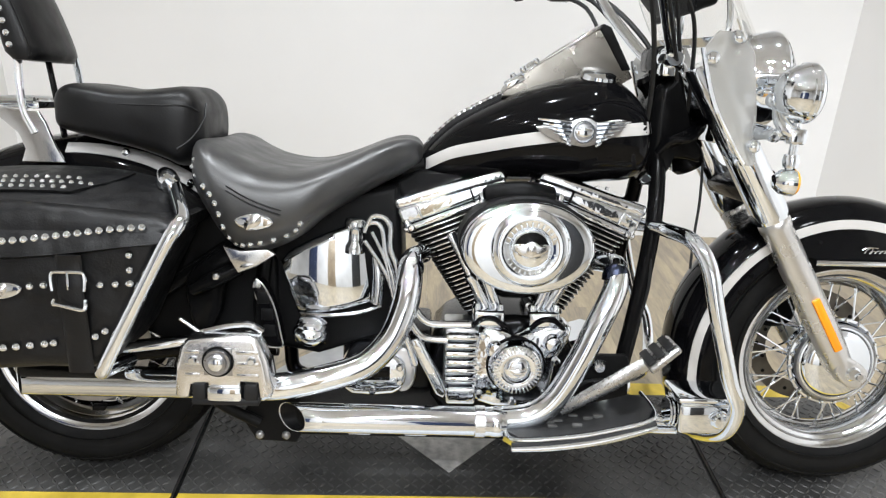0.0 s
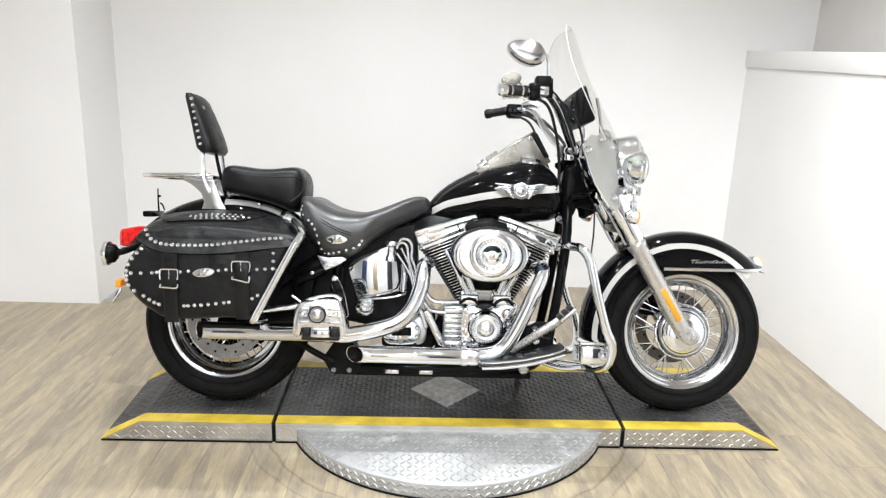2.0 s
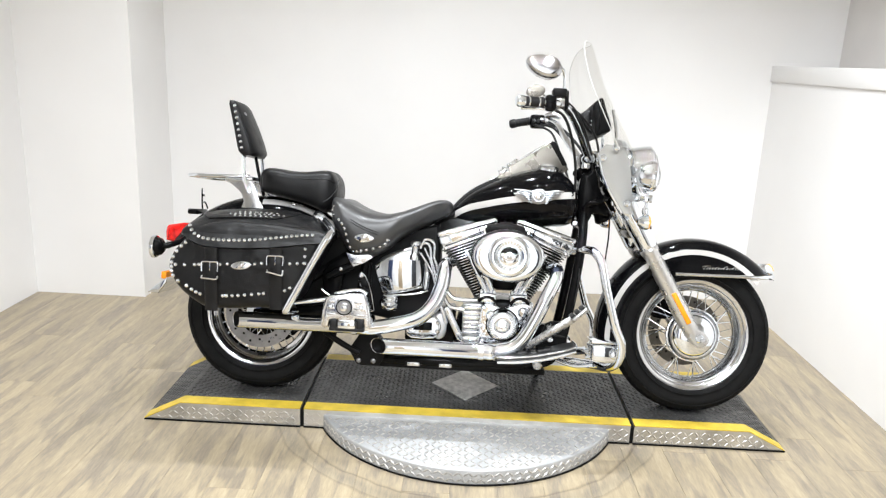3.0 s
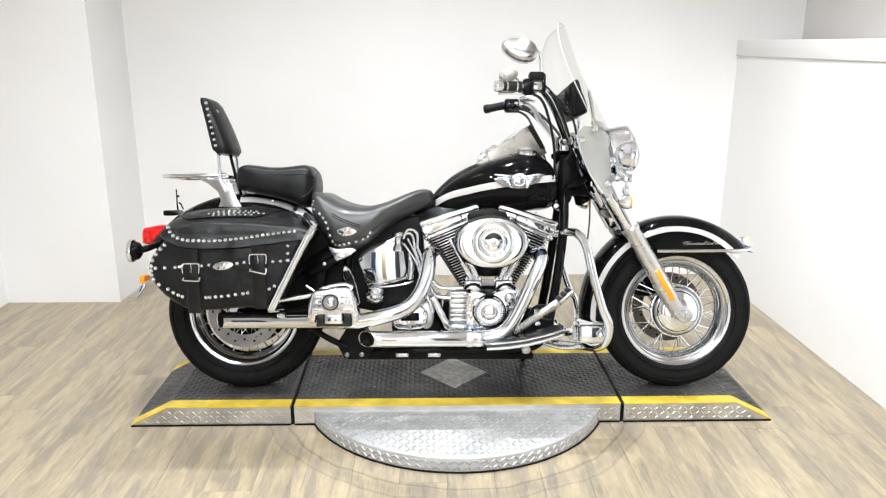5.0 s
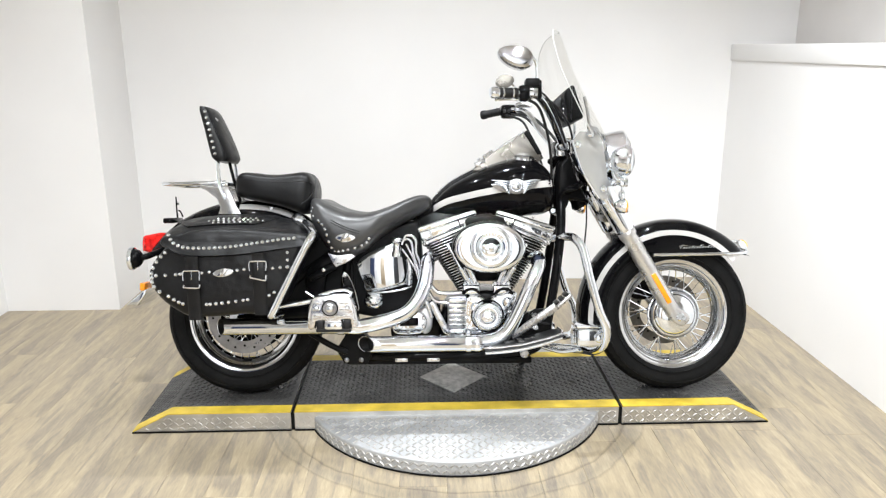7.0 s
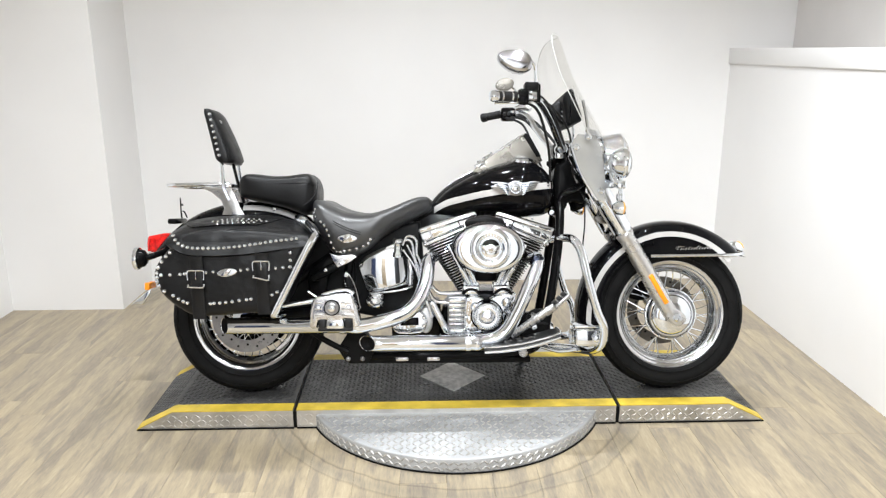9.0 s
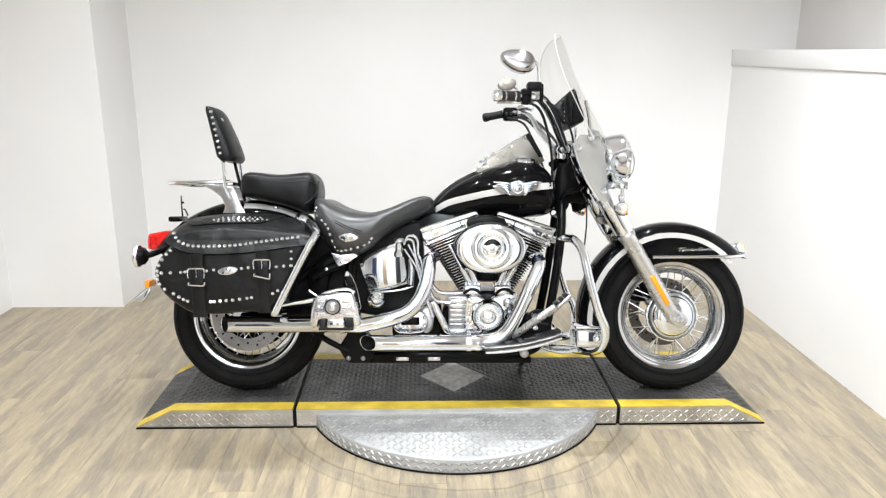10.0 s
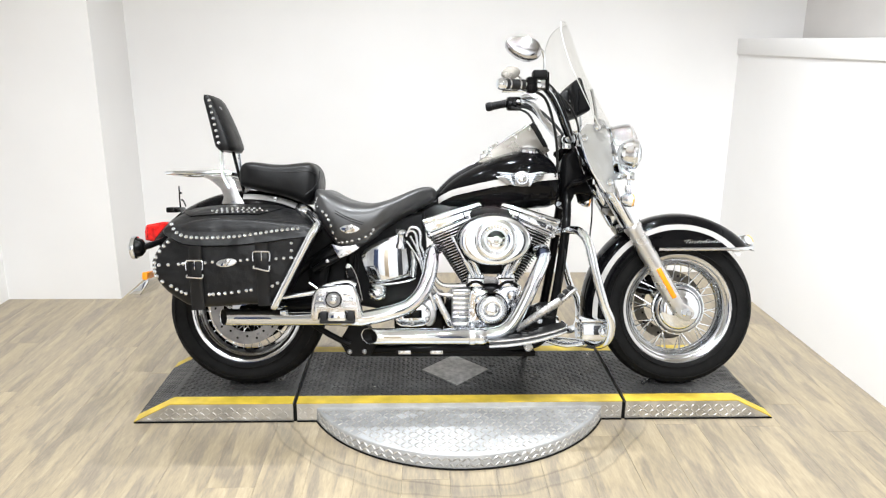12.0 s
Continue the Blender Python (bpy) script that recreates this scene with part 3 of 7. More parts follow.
    for k in range(spoke_n):
        s = 1 if k % 2 else -1
        lean = (1 if (k // 2) % 2 else -1)
        a = 2 * math.pi * k / spoke_n
        b = a + lean * 0.62
        p = Vector((math.cos(b) * 0.05, s * 0.04, math.sin(b) * 0.05))
        q = Vector((math.cos(a) * (rim_r - 0.03), s * 0.006, math.sin(a) * (rim_r - 0.03)))
        bm = tube(bmesh.new(), [p, p.lerp(q, 0.9), p.lerp(q, 0.905), q], [0.0023, 0.0023, 0.0037, 0.0037], 6, 1)
        for v in bm.verts:
            v.co += hub
        part("spoke", bm, CHROME, rim)
    return rim


front_wheel = wheel("front_wheel", FORE, 0.138, 0.125, 0.2035, 40, True)
rear_wheel = wheel("rear_wheel", REAR, 0.15, 0.122, 0.203, 40, False)
# front hub: chrome cover on the right
part("hub_cover", lathe(bmesh.new(), [(0.0, -0.086), (0.02, -0.0855), (0.045, -0.083), (0.064, -0.078), (0.075, -0.071), (0.0785, -0.065), (0.082, -0.064), (0.0835, -0.06), (0.083, -0.054), (0.08, -0.05), (0.0, -0.05)], FORE, Y, 64), CHROME, front_wheel, "domed chrome hub cover")
part("hub_ring", lathe(bmesh.new(), [(0.0825, -0.0625), (0.0845, -0.0645), (0.0865, -0.0635), (0.0875, -0.058), (0.0865, -0.05), (0.083, -0.05)], FORE, Y, 56), STEEL, front_wheel, "dull steel ring round the hub cover")
flange = part("hub_flange", lathe(bmesh.new(), [(0.084, -0.045), (0.094, -0.052), (0.0985, -0.051), (0.1, -0.046), (0.094, -0.04), (0.084, -0.04)], FORE, Y, 56), CHROME, front_wheel, "chrome spoke flange")
for k in range(20):
    a = 2 * math.pi * (k + 0.5) / 20
    part("spoke_head", lathe(bmesh.new(), [(0.0, -0.006), (0.0035, -0.0052), (0.005, -0.002), (0.005, 0.002), (0.0, 0.002)], FORE + Vector((0.0945 * math.cos(a), -0.051, 0.0945 * math.sin(a))), Y, 8), CHROME, flange)
part("axle_nut", lathe(bmesh.new(), [(0.0, -0.135), (0.012, -0.135), (0.016, -0.131), (0.016, -0.115), (0.011, -0.12), (0.011, 0.13), (0.0, 0.13)], FORE, Y, 20), CHROME, front_wheel)


def brake_disc(hub, y, r, parent, ri=0.06, mat=STEEL):
    bm = lathe(bmesh.new(), [(ri, y - 0.003), (r, y - 0.003), (r, y + 0.003), (ri, y + 0.003), (ri, y - 0.003)], hub, Y, 56)
    disc_part = part("brake_disc", bm, mat, parent, "drilled steel brake disc")
    for k in range(20):
        a = 2 * math.pi * k / 20
        c = hub + Vector((math.cos(a) * (r - 0.018 - 0.012 * (k % 2)), 0, math.sin(a) * (r - 0.018 - 0.012 * (k % 2))))
        part("disc_hole", lathe(bmesh.new(), [(0.0, y - 0.0042), (0.0042, y - 0.0042), (0.0046, y - 0.003), (0.0, y - 0.003)], c, Y, 10), SATIN, disc_part)


brake_disc(REAR, -0.052, 0.134, rear_wheel, 0.088)
part("rim_inner_band", lathe(bmesh.new(), [(0.166, 0.004), (0.1675, -0.012), (0.17, -0.016), (0.1735, -0.014), (0.176, 0.0), (0.166, 0.004)], REAR, Y, 72), RIM, rear_wheel, "bright inner rim band")
part("wheel_weight", box(bmesh.new(), (-0.014, -0.024, 0.123), (0.016, -0.008, 0.137), 0.003), SATIN, rear_wheel, "small dark balance weight")
brake_disc(FORE, 0.072, 0.135, front_wheel, 0.096, DARK_DISC)
part("belt_pulley", lathe(bmesh.new(), [(0.03, 0.075), (0.135, 0.075), (0.143, 0.08), (0.143, 0.105), (0.03, 0.105), (0.03, 0.075)], REAR, Y, 56), SATIN, rear_wheel, "black belt pulley")


def fender(name, hub, r_out, half, a0, a1, inner, label, n=40, thick=0.003):
    """A valanced mudguard; inner(angle) is the radius at which its side ends."""
    bm, rings = bmesh.new(), []
    for k in range(n + 1):
        a = radians(a0 + (a1 - a0) * k / n)
        ri = inner(a)
        shape = [(ri, -half), (min(ri + 0.5 * (r_out - 0.055 - ri), r_out - 0.056), -half - 0.0015), (r_out - 0.055, -half), (r_out - 0.036, -half * 0.95), (r_out - 0.018, -half * 0.8), (r_out - 0.006, -half * 0.5), (r_out, 0)]
        shape = [(max(r, ri), y) for r, y in shape]
        outer = shape + [(r, -y) for r, y in reversed(shape[:-1])]
        back = [(r - thick * (0.2 + 0.8 * (1 - abs(y) / half)), y * (1 - thick / half)) for r, y in reversed(outer)]
        d = Vector((math.cos(a), 0, math.sin(a)))
        rings.append([hub + d * r + Y * y for r, y in outer + back])
    loft(bm, rings)
    return part(name, bm, BLACK, bike, label, 35)


def band(bm, hub, half, a0, a1, r_fun, width, n=40):
    """A thin stripe laid on a mudguard's side."""
    rings = []
    for k in range(n + 1):
        a = radians(a0 + (a1 - a0) * k / n)
        d = Vector((math.cos(a), 0, math.sin(a)))
        r = r_fun(a)
        rings.append([hub + d * (r + q) + Y * (-half - e) for q, e in ((-width / 2, 0.0), (-width / 2, 0.0032), (width / 2, 0.0032), (width / 2, 0.0))])
    loft(bm, rings)
    return bm


def fore_inner(a):
    deg = math.degrees(a)
    flat = 0.226 / max(math.sin(a), 0.2)
    if deg < 105:
        return min(flat, 0.35)
    t = min(1, (deg - 105) / 22)
    return (1 - t) * min(flat, 0.35) + t * 0.278


FH = 0.084
fore_fender = fender("front_fender", FORE, 0.359, FH, 39, 200, fore_inner, "black valanced front mudguard with pale stripe")
part("pinstripe", band(bmesh.new(), FORE, FH, 44, 199, lambda a: float(np.interp(math.degrees(a), [44, 70, 100, 130, 160, 185, 200], [0.294, 0.304, 0.312, 0.316, 0.318, 0.323, 0.331])), 0.019), STRIPE, fore_fender, "pearl white pinstripe")
bm = tube(bmesh.new(), [(1.527, -FH - 0.006, 0.5235), (1.679, -FH - 0.007, 0.5245), (1.842, -FH - 0.004, 0.5255), (1.891, -0.05, 0.527), (1.911, 0, 0.528), (1.891, 0.05, 0.527), (1.839, FH + 0.004, 0.526), (1.529, FH + 0.006, 0.5235)], 0.0065, 10, 6)
part("fender_trim", bm, CHROME, fore_fender, "slim chrome mudguard rail")
tip = part("fender_lamp", slab(bmesh.new(), [(1.853, 0.561), (1.864, 0.571), (1.884, 0.572), (1.9, 0.562), (1.908, 0.545), (1.905, 0.533), (1.88, 0.537), (1.861, 0.549)], -0.022, 0.022, 0.006, smooth=3), CHROME, fore_fender, "small chrome marker lamp on the mudguard tip")
part("lens", slab(bmesh.new(), [(1.884, 0.571), (1.894, 0.573), (1.906, 0.562), (1.912, 0.548), (1.904, 0.545)], -0.017, 0.017, 0.004), AMBER, tip, "amber marker lens")
# small badge on the mudguard
bm = bmesh.new()
rs = random.Random(5)
line = []
for k in range(13):
    h = 0.0125 if k in (0, 7) else 0.0095 if k in (4, 10, 12) else rs.uniform(0.0052, 0.0066)
    wide = 0.0042 if k in (0, 7) else 0.0031
    for q in range(9):
        a = 2 * math.pi * q / 9
        z = h * (1 - math.cos(a)) / 2
        line.append((1.629 + 0.0102 * (k + q / 9) - wide * math.sin(a) + 0.5 * z, -FH - 0.0048, 0.5452 + 0.00025 * k + z))
tube(bm, line, 0.0009, 5, 2)
tube(bm, [(1.622, -FH - 0.005, 0.553), (1.636, -FH - 0.0055, 0.5585), (1.655, -FH - 0.0055, 0.5575)], 0.0009, 5, 5)
part("fender_badge", bm, POLISHED, fore_fender, "thin silver badge strokes")
for bx, bz in ((1.499, 0.565), (1.534, 0.566), (1.399, 0.49), (1.379, 0.455)):
    part("bolt", lathe(bmesh.new(), [(0.0, -0.004), (0.004, -0.0035), (0.006, 0.0), (0.0, 0.0)], (bx, -FH, bz), Y, 10), FRAME, fore_fender)
RH = 0.108
rear_fender = fender("rear_fender", Vector((0.01, 0, 0.3)), 0.437, RH, 24, 143, lambda a: 0.33, "black rear mudguard with pale stripe under the seat")
bm, rings = bmesh.new(), []
for k in range(41):
    deg = 36 + 55 * k / 40
    d = Vector((math.cos(radians(deg)), 0, math.sin(radians(deg))))
    rc = float(np.interp(deg, [36, 57, 70, 80, 90, 122], [0.421, 0.42, 0.418, 0.414, 0.411, 0.411]))
    side = [(rc + q, -RH * float(np.interp(rc + q, [0.382, 0.401, 0.419, 0.431, 0.437], [1.0, 0.95, 0.8, 0.5, 0.0]))) for q in (-0.009, -0.0045, 0.0, 0.0045, 0.009)]
    rings.append([Vector((0.01, 0, 0.3)) + d * (r + 0.0012) + Y * (y - 0.002) for r, y in side] + [Vector((0.01, 0, 0.3)) + d * (r - 0.002) + Y * (y + 0.002) for r, y in reversed(side)])
loft(bm, rings)
part("pinstripe", bm, STRIPE, rear_fender, "pearl white pinstripe")
for ba in (50, 56, 75):
    part("bolt", lathe(bmesh.new(), [(0.0, -0.006), (0.006, -0.005), (0.009, 0.0), (0.0, 0.0)], (0.01 + 0.42 * math.cos(radians(ba)), -RH * 0.9, 0.3 + 0.42 * math.sin(radians(ba))), Y, 12), CHROME, rear_fender)

# -- frame --
for s in (-1, 1):
    bm = bmesh.new()
    tube(bm, [(1.19, s * 0.03, 0.78), (1.18, s * 0.095, 0.6), (1.138, s * 0.11, 0.32), (1.1, s * 0.115, 0.2), (1.0, s * 0.115, 0.165), (0.7, s * 0.12, 0.158), (0.44, s * 0.12, 0.165), (0.4, s * 0.12, 0.25), (0.39, s * 0.12, 0.45), (0.45, s * 0.1, 0.6), (0.72, s * 0.04, 0.7), (1.15, s * 0.02, 0.8)], 0.017, 12)
    part("frame_tube", bm, FRAME, bike, "black steel frame tube")
    bm = tube(bmesh.new(), [(0.0, s * 0.13, 0.296), (0.12, s * 0.14, 0.31), (0.3, s * 0.14, 0.33), (0.42, s * 0.13, 0.33)], 0.022, 12)
    tube(bm, [(0.03, s * 0.13, 0.31), (0.2, s * 0.135, 0.44), (0.36, s * 0.125, 0.55)], 0.017, 12)
    part("swingarm", bm, FRAME, bike, "black triangular swingarm")
part("frame_backbone", slab(bmesh.new(), [(0.5, 0.57), (0.6, 0.64), (0.7, 0.69), (0.86, 0.69), (0.86, 0.66), (0.74, 0.64), (0.66, 0.58), (0.56, 0.54)], -0.07, 0.07, 0.01, 3), FRAME, bike, "black frame backbone under the seat")
part("steering_head", lathe(bmesh.new(), [(0.0, -0.11), (0.03, -0.11), (0.036, -0.1), (0.03, -0.08), (0.03, 0.08), (0.036, 0.1), (0.03, 0.11), (0.0, 0.11)], (1.225, 0, 0.8), (-0.47, 0, 0.883), 24), FRAME, bike)
part("neck_shroud", slab(bmesh.new(), [(1.168, 0.85), (1.192, 0.884), (1.218, 0.9), (1.235, 0.845), (1.262, 0.775), (1.286, 0.735), (1.272, 0.72), (1.245, 0.725), (1.215, 0.722), (1.2, 0.69), (1.168, 0.68)], -0.07, 0.075, 0.022, 5, 3), FRAME, bike, "black steering neck casting")
part("neck_band", lathe(bmesh.new(), [(0.0, -0.012), (0.05, -0.012), (0.056, -0.006), (0.056, 0.006), (0.05, 0.012), (0.0, 0.012)], (1.235, -0.035, 0.775), (-0.47, 0, 0.883), 28), BLACK, bike)
part("neck_hose", tube(bmesh.new(), [(1.18, -0.08, 0.74), (1.2, -0.1, 0.765), (1.235, -0.105, 0.77), (1.26, -0.09, 0.79)], 0.008, 10), BLACK, bike, "black rubber hose")
part("cable_clamp", box(bmesh.new(), (1.168, -0.1, 0.888), (1.196, -0.06, 0.918), 0.006), CHROME, bike, "chrome cable clamp")
part("bar_clamp", lathe(bmesh.new(), [(0.0, -0.05), (0.016, -0.05), (0.022, -0.04), (0.022, 0.0), (0.0, 0.0)], (1.188, -0.06, 0.925), Y, 20), CHROME, bike, "chrome handlebar clamp")
bm = box(bmesh.new(), (0.39, -0.13, 0.13), (1.07, 0.13, 0.152), 0.006)
box(bm, (0.56, -0.145, 0.142), (0.60, -0.13, 0.156), 0.002)
part("lower_frame_plate", bm, SATIN, bike)
for px0 in (0.568, 0.684):
    part("frame_spacer", box(bmesh.new(), (px0, -0.15, 0.143), (px0 + 0.046, -0.131, 0.157), 0.002), POLISHED, bike)
bm = bmesh.new()
slab(bm, [(0.36, 0.2), (0.39, 0.15), (0.47, 0.146), (0.5, 0.2), (0.455, 0.262), (0.4, 0.262)], -0.2, -0.12, 0.006)
tube(bm, [(0.27, -0.2, 0.262), (0.33, -0.205, 0.225), (0.4, -0.205, 0.19)], 0.011, 10)
part("muffler_bracket", bm, SATIN, bike, "black muffler bracket")
for bx, bz in ((0.398, 0.163), (0.45, 0.163)):
    part("bolt", lathe(bmesh.new(), [(0.0, -0.007), (0.004, -0.007), (0.008, -0.004), (0.009, 0), (0.0, 0)], (bx, -0.2, bz), Y, 14), STEEL, bike)
# inner black mass behind the engine: battery box, tank for oil, belt guard
bm = slab(bmesh.new(), [(0.33, 0.33), (0.36, 0.6), (0.66, 0.66), (0.68, 0.36), (0.5, 0.3)], -0.11, 0.13, 0.02)
part("battery_box", bm, SATIN, bike)
bm = slab(bmesh.new(), [(0.12, 0.36), (0.18, 0.62), (0.36, 0.62), (0.42, 0.5), (0.42, 0.3), (0.3, 0.29)], -0.125, -0.1, 0.008)
part("inner_guard", bm, SATIN, bike, "black inner guard beside the wheel")
bm = slab(bmesh.new(), [(0.38, 0.466), (0.388, 0.476), (0.4, 0.468), (0.416, 0.44), (0.428, 0.405), (0.436, 0.366), (0.438, 0.338), (0.404, 0.34), (0.402, 0.375), (0.393, 0.42)], -0.175, -0.135, 0.006, 3, 2)
cover = part("black_side_cover", bm, BLACK, bike, "gloss black curved side cover")
part("cover_edge", tube(bmesh.new(), [(0.389, -0.177, 0.476), (0.402, -0.178, 0.466), (0.417, -0.178, 0.439), (0.429, -0.178, 0.404), (0.437, -0.178, 0.366), (0.439, -0.178, 0.34), (0.404, -0.178, 0.341)], 0.002, 8), POLISHED, cover, "thin bright edge")
part("cover_cap", slab(bmesh.new(), [(0.382, 0.458), (0.384, 0.471), (0.391, 0.475), (0.4, 0.466), (0.397, 0.457)], -0.172, -0.178, 0.002), POLISHED, cover, "bright end cap")
for zc in (0.372, 0.405, 0.438):
    xc = float(np.interp(zc, [0.34, 0.4, 0.44], [0.418, 0.412, 0.402]))
    part("cover_panel", box(bmesh.new(), (xc - 0.012, -0.1775, zc - 0.012), (xc + 0.011, -0.174, zc + 0.012), 0.002), SATIN, cover)
part("frame_gusset", slab(bmesh.new(), [(0.25, 0.47), (0.3, 0.52), (0.352, 0.545), (0.36, 0.52), (0.33, 0.47), (0.315, 0.4), (0.29, 0.36), (0.262, 0.37)], -0.17, -0.13, 0.01, 3, 3), FRAME, bike, "black frame gusset")
part("strut_cover", tube(bmesh.new(), [(0.36, -0.185, 0.5), (0.315, -0.19, 0.478), (0.27, -0.19, 0.455)], [0.016, 0.018, 0.014], 14, 4), FRAME, bike, "black fender strut")
part("bolt", lathe(bmesh.new(), [(0.0, -0.01), (0.006, -0.009), (0.009, -0.004), (0.009, 0.0), (0.0, 0.0)], (0.322, -0.205, 0.487), Y, 12), POLISHED, bike)

# -- fork --
AX = Vector((-0.507, 0, 0.862)).normalized()
BOT = Vector((1.597, 0, 0.312))
RAKE = -30.45
for s in (-1, 1):
    base = BOT + Y * s * 0.104
    slider = part("fork_slider", lathe(bmesh.new(), [(0.0, -0.045), (0.012, -0.045), (0.02, -0.035), (0.026, -0.01), (0.03, 0.04), (0.0315, 0.1), (0.0305, 0.325), (0.033, 0.33), (0.033, 0.345), (0.029, 0.35), (0.0, 0.35)], base, AX, 28), SILVER, bike, "satin silver fork slider")
    lo, hi = base + AX * 0.35, base + AX * 0.7
    part("fork_cover", tube(bmesh.new(), [lo, lo.lerp(hi, 0.02), lo.lerp(hi, 0.03), lo.lerp(hi, 0.97), hi], [0.034, 0.036, 0.037, 0.037, 0.033], 28, 1), CHROME, slider, "chrome upper fork cover")
    part("axle_clamp", slab(bmesh.new(), [(1.589, 0.335), (1.619, 0.325), (1.647, 0.305), (1.651, 0.282), (1.629, 0.262), (1.604, 0.27), (1.579, 0.3)], s * 0.13, s * 0.085, 0.008, smooth=3), SILVER, slider)
    part("drain_screw", lathe(bmesh.new(), [(0.0, 0.01), (0.007, 0.01), (0.009, 0.006), (0.009, 0), (0.0, 0)], (1.627, s * 0.13, 0.292), (0, s, 0), 12), CHROME, slider)
    part("reflector", box(bmesh.new(), (-0.009, -0.004, -0.062), (0.009, 0.004, 0.062), 0.003, Matrix.Translation(BOT + AX * 0.105 + Y * s * 0.1365) @ pose(0, 0, 0, 0, RAKE, 0)), ORANGE, slider, "long amber fork reflector")
bm = bmesh.new()
for h, t in ((0.60, 0.022), (0.42, 0.02)):
    c = BOT + AX * h
    box(bm, (-0.035, -0.1, -t), (0.05, 0.1, t), 0.012, Matrix.Translation(c) @ pose(0, 0, 0, 0, RAKE, 0))
part("triple_clamp", bm, FRAME, bike, "black fork clamps")
part("brake_caliper", slab(bmesh.new(), [(1.482, 0.35), (1.486, 0.385), (1.512, 0.415), (1.548, 0.425), (1.576, 0.412), (1.582, 0.375), (1.57, 0.345), (1.53, 0.335)], 0.062, 0.12, 0.012, smooth=3), FRAME, bike, "black front brake caliper")

# -- windshield --
ROWS_W = [(1.356, 1.178, 0.05, 0.02), (1.345, 1.181, 0.1, 0.04), (1.32, 1.19, 0.15, 0.058), (1.275, 1.204, 0.195, 0.075), (1.178, 1.24, 0.23, 0.09), (1.053, 1.304, 0.25, 0.1), (0.948, 1.36, 0.25, 0.105), (0.86, 1.39, 0.245, 0.108)]


def shield_point(z, q, rows=smooth_table(ROWS_W, 5)):
    rows = sorted(rows)
    x, w, b = table(rows, 1, z), table(rows, 2, z), table(rows, 3, z)
    return Vector((x + 0.01 - b * abs(q) ** 1.9, w * q, z))


def sheet(bm, grid, thick):
    """A thin curved sheet over a grid of points."""
    n, m = len(grid), len(grid[0])
    norm = [[None] * m for _ in range(n)]
    for i in range(n):
        for j in range(m):
            a = grid[min(i + 1, n - 1)][j] - grid[max(i - 1, 0)][j]
            b = grid[i][min(j + 1, m - 1)] - grid[i][max(j - 1, 0)]
            norm[i][j] = a.cross(b).normalized()
    f = [[bm.verts.new(grid[i][j] + norm[i][j] * thick / 2) for j in range(m)] for i in range(n)]
    g = [[bm.verts.new(grid[i][j] - norm[i][j] * thick / 2) for j in range(m)] for i in range(n)]
    for i in range(n - 1):
        for j in range(m - 1):
            bm.faces.new((f[i][j], f[i][j + 1], f[i + 1][j + 1], f[i + 1][j]))
            bm.faces.new((g[i][j], g[i + 1][j], g[i + 1][j + 1], g[i][j + 1]))
    for j in range(m - 1):
        bm.faces.new((f[0][j], g[0][j], g[0][j + 1], f[0][j + 1]))
        bm.faces.new((f[-1][j], f[-1][j + 1], g[-1][j + 1], g[-1][j]))
    for i in range(n - 1):
        bm.faces.new((f[i][0], f[i + 1][0], g[i + 1][0], g[i][0]))
        bm.faces.new((f[i][-1], g[i][-1], g[i + 1][-1], f[i + 1][-1]))
    return bm


zs = [1.356 - (1.356 - 0.95) * (k / 24) ** 1.3 for k in range(25)]
shield = part("windshield", sheet(bmesh.new(), [[shield_point(z, q / 12) for q in range(-12, 13)] for z in zs], 0.0045), SHIELD, bike, "clear plastic touring windshield")
shield.visible_shadow = False
part("shield_edge", tube(bmesh.new(), [shield_point(z, -1) for z in zs[::-1]] + [shield_point(1.356, q / 4) for q in range(-3, 4)] + [shield_point(z, 1) for z in zs], 0.0016, 6, 1), EDGE, shield, "pale polished edge of the shield")
# lower part with the cut-out for the lamps
for s in (-1, 1):
    low = []
    for k in range(15):
        z = 0.965 - k / 14 * 0.235
        xb = float(np.interp(z, [0.69, 0.717, 0.767, 0.842, 0.935, 0.965], [1.326, 1.305, 1.268, 1.224, 1.196, 1.222]))
        xf = float(np.interp(z, [0.69, 0.75, 0.83, 0.93, 0.965], [1.35, 1.338, 1.332, 1.318, 1.298]))
        low.append([Vector((xb + (xf - xb) * q / 6, s * (0.235 - 0.07 * (q / 6) ** 2), z)) for q in range(7)])
    lower = part("windshield_lower", sheet(bmesh.new(), low, 0.0045), SMOKE, shield, "grey lower windshield wing")
    bm = tube(bmesh.new(), [(1.195, s * 0.236, 0.935), (1.222, s * 0.238, 0.843), (1.266, s * 0.236, 0.767), (1.29, s * 0.234, 0.732)], 0.0045, 8)
    part("shield_bracket", bm, CHROME, shield)
    for bx, bz in ((1.214, 0.918), (1.258, 0.955), (1.305, 0.765)):
        part("clamp_knob", lathe(bmesh.new(), [(0.0, 0.014), (0.008, 0.013), (0.012, 0.009), (0.013, 0), (0.0, 0)], (bx, s * 0.232, bz), (0, s, 0), 16), CHROME, shield)
    part("shield_brace", tube(bmesh.new(), [(1.255, s * 0.16, 0.91), (1.275, s * 0.14, 1.0), (1.262, s * 0.12, 1.1)], 0.006, 8), CHROME, shield)
bm = sheet(bmesh.new(), [[shield_point(z, q / 8 * 0.98) + Vector((-0.006, 0, 0)) for q in range(-8, 9)] for z in (0.965, 0.975, 0.985)], 0.003)
part("shield_band", bm, CHROME, shield, "chrome band across the shield")
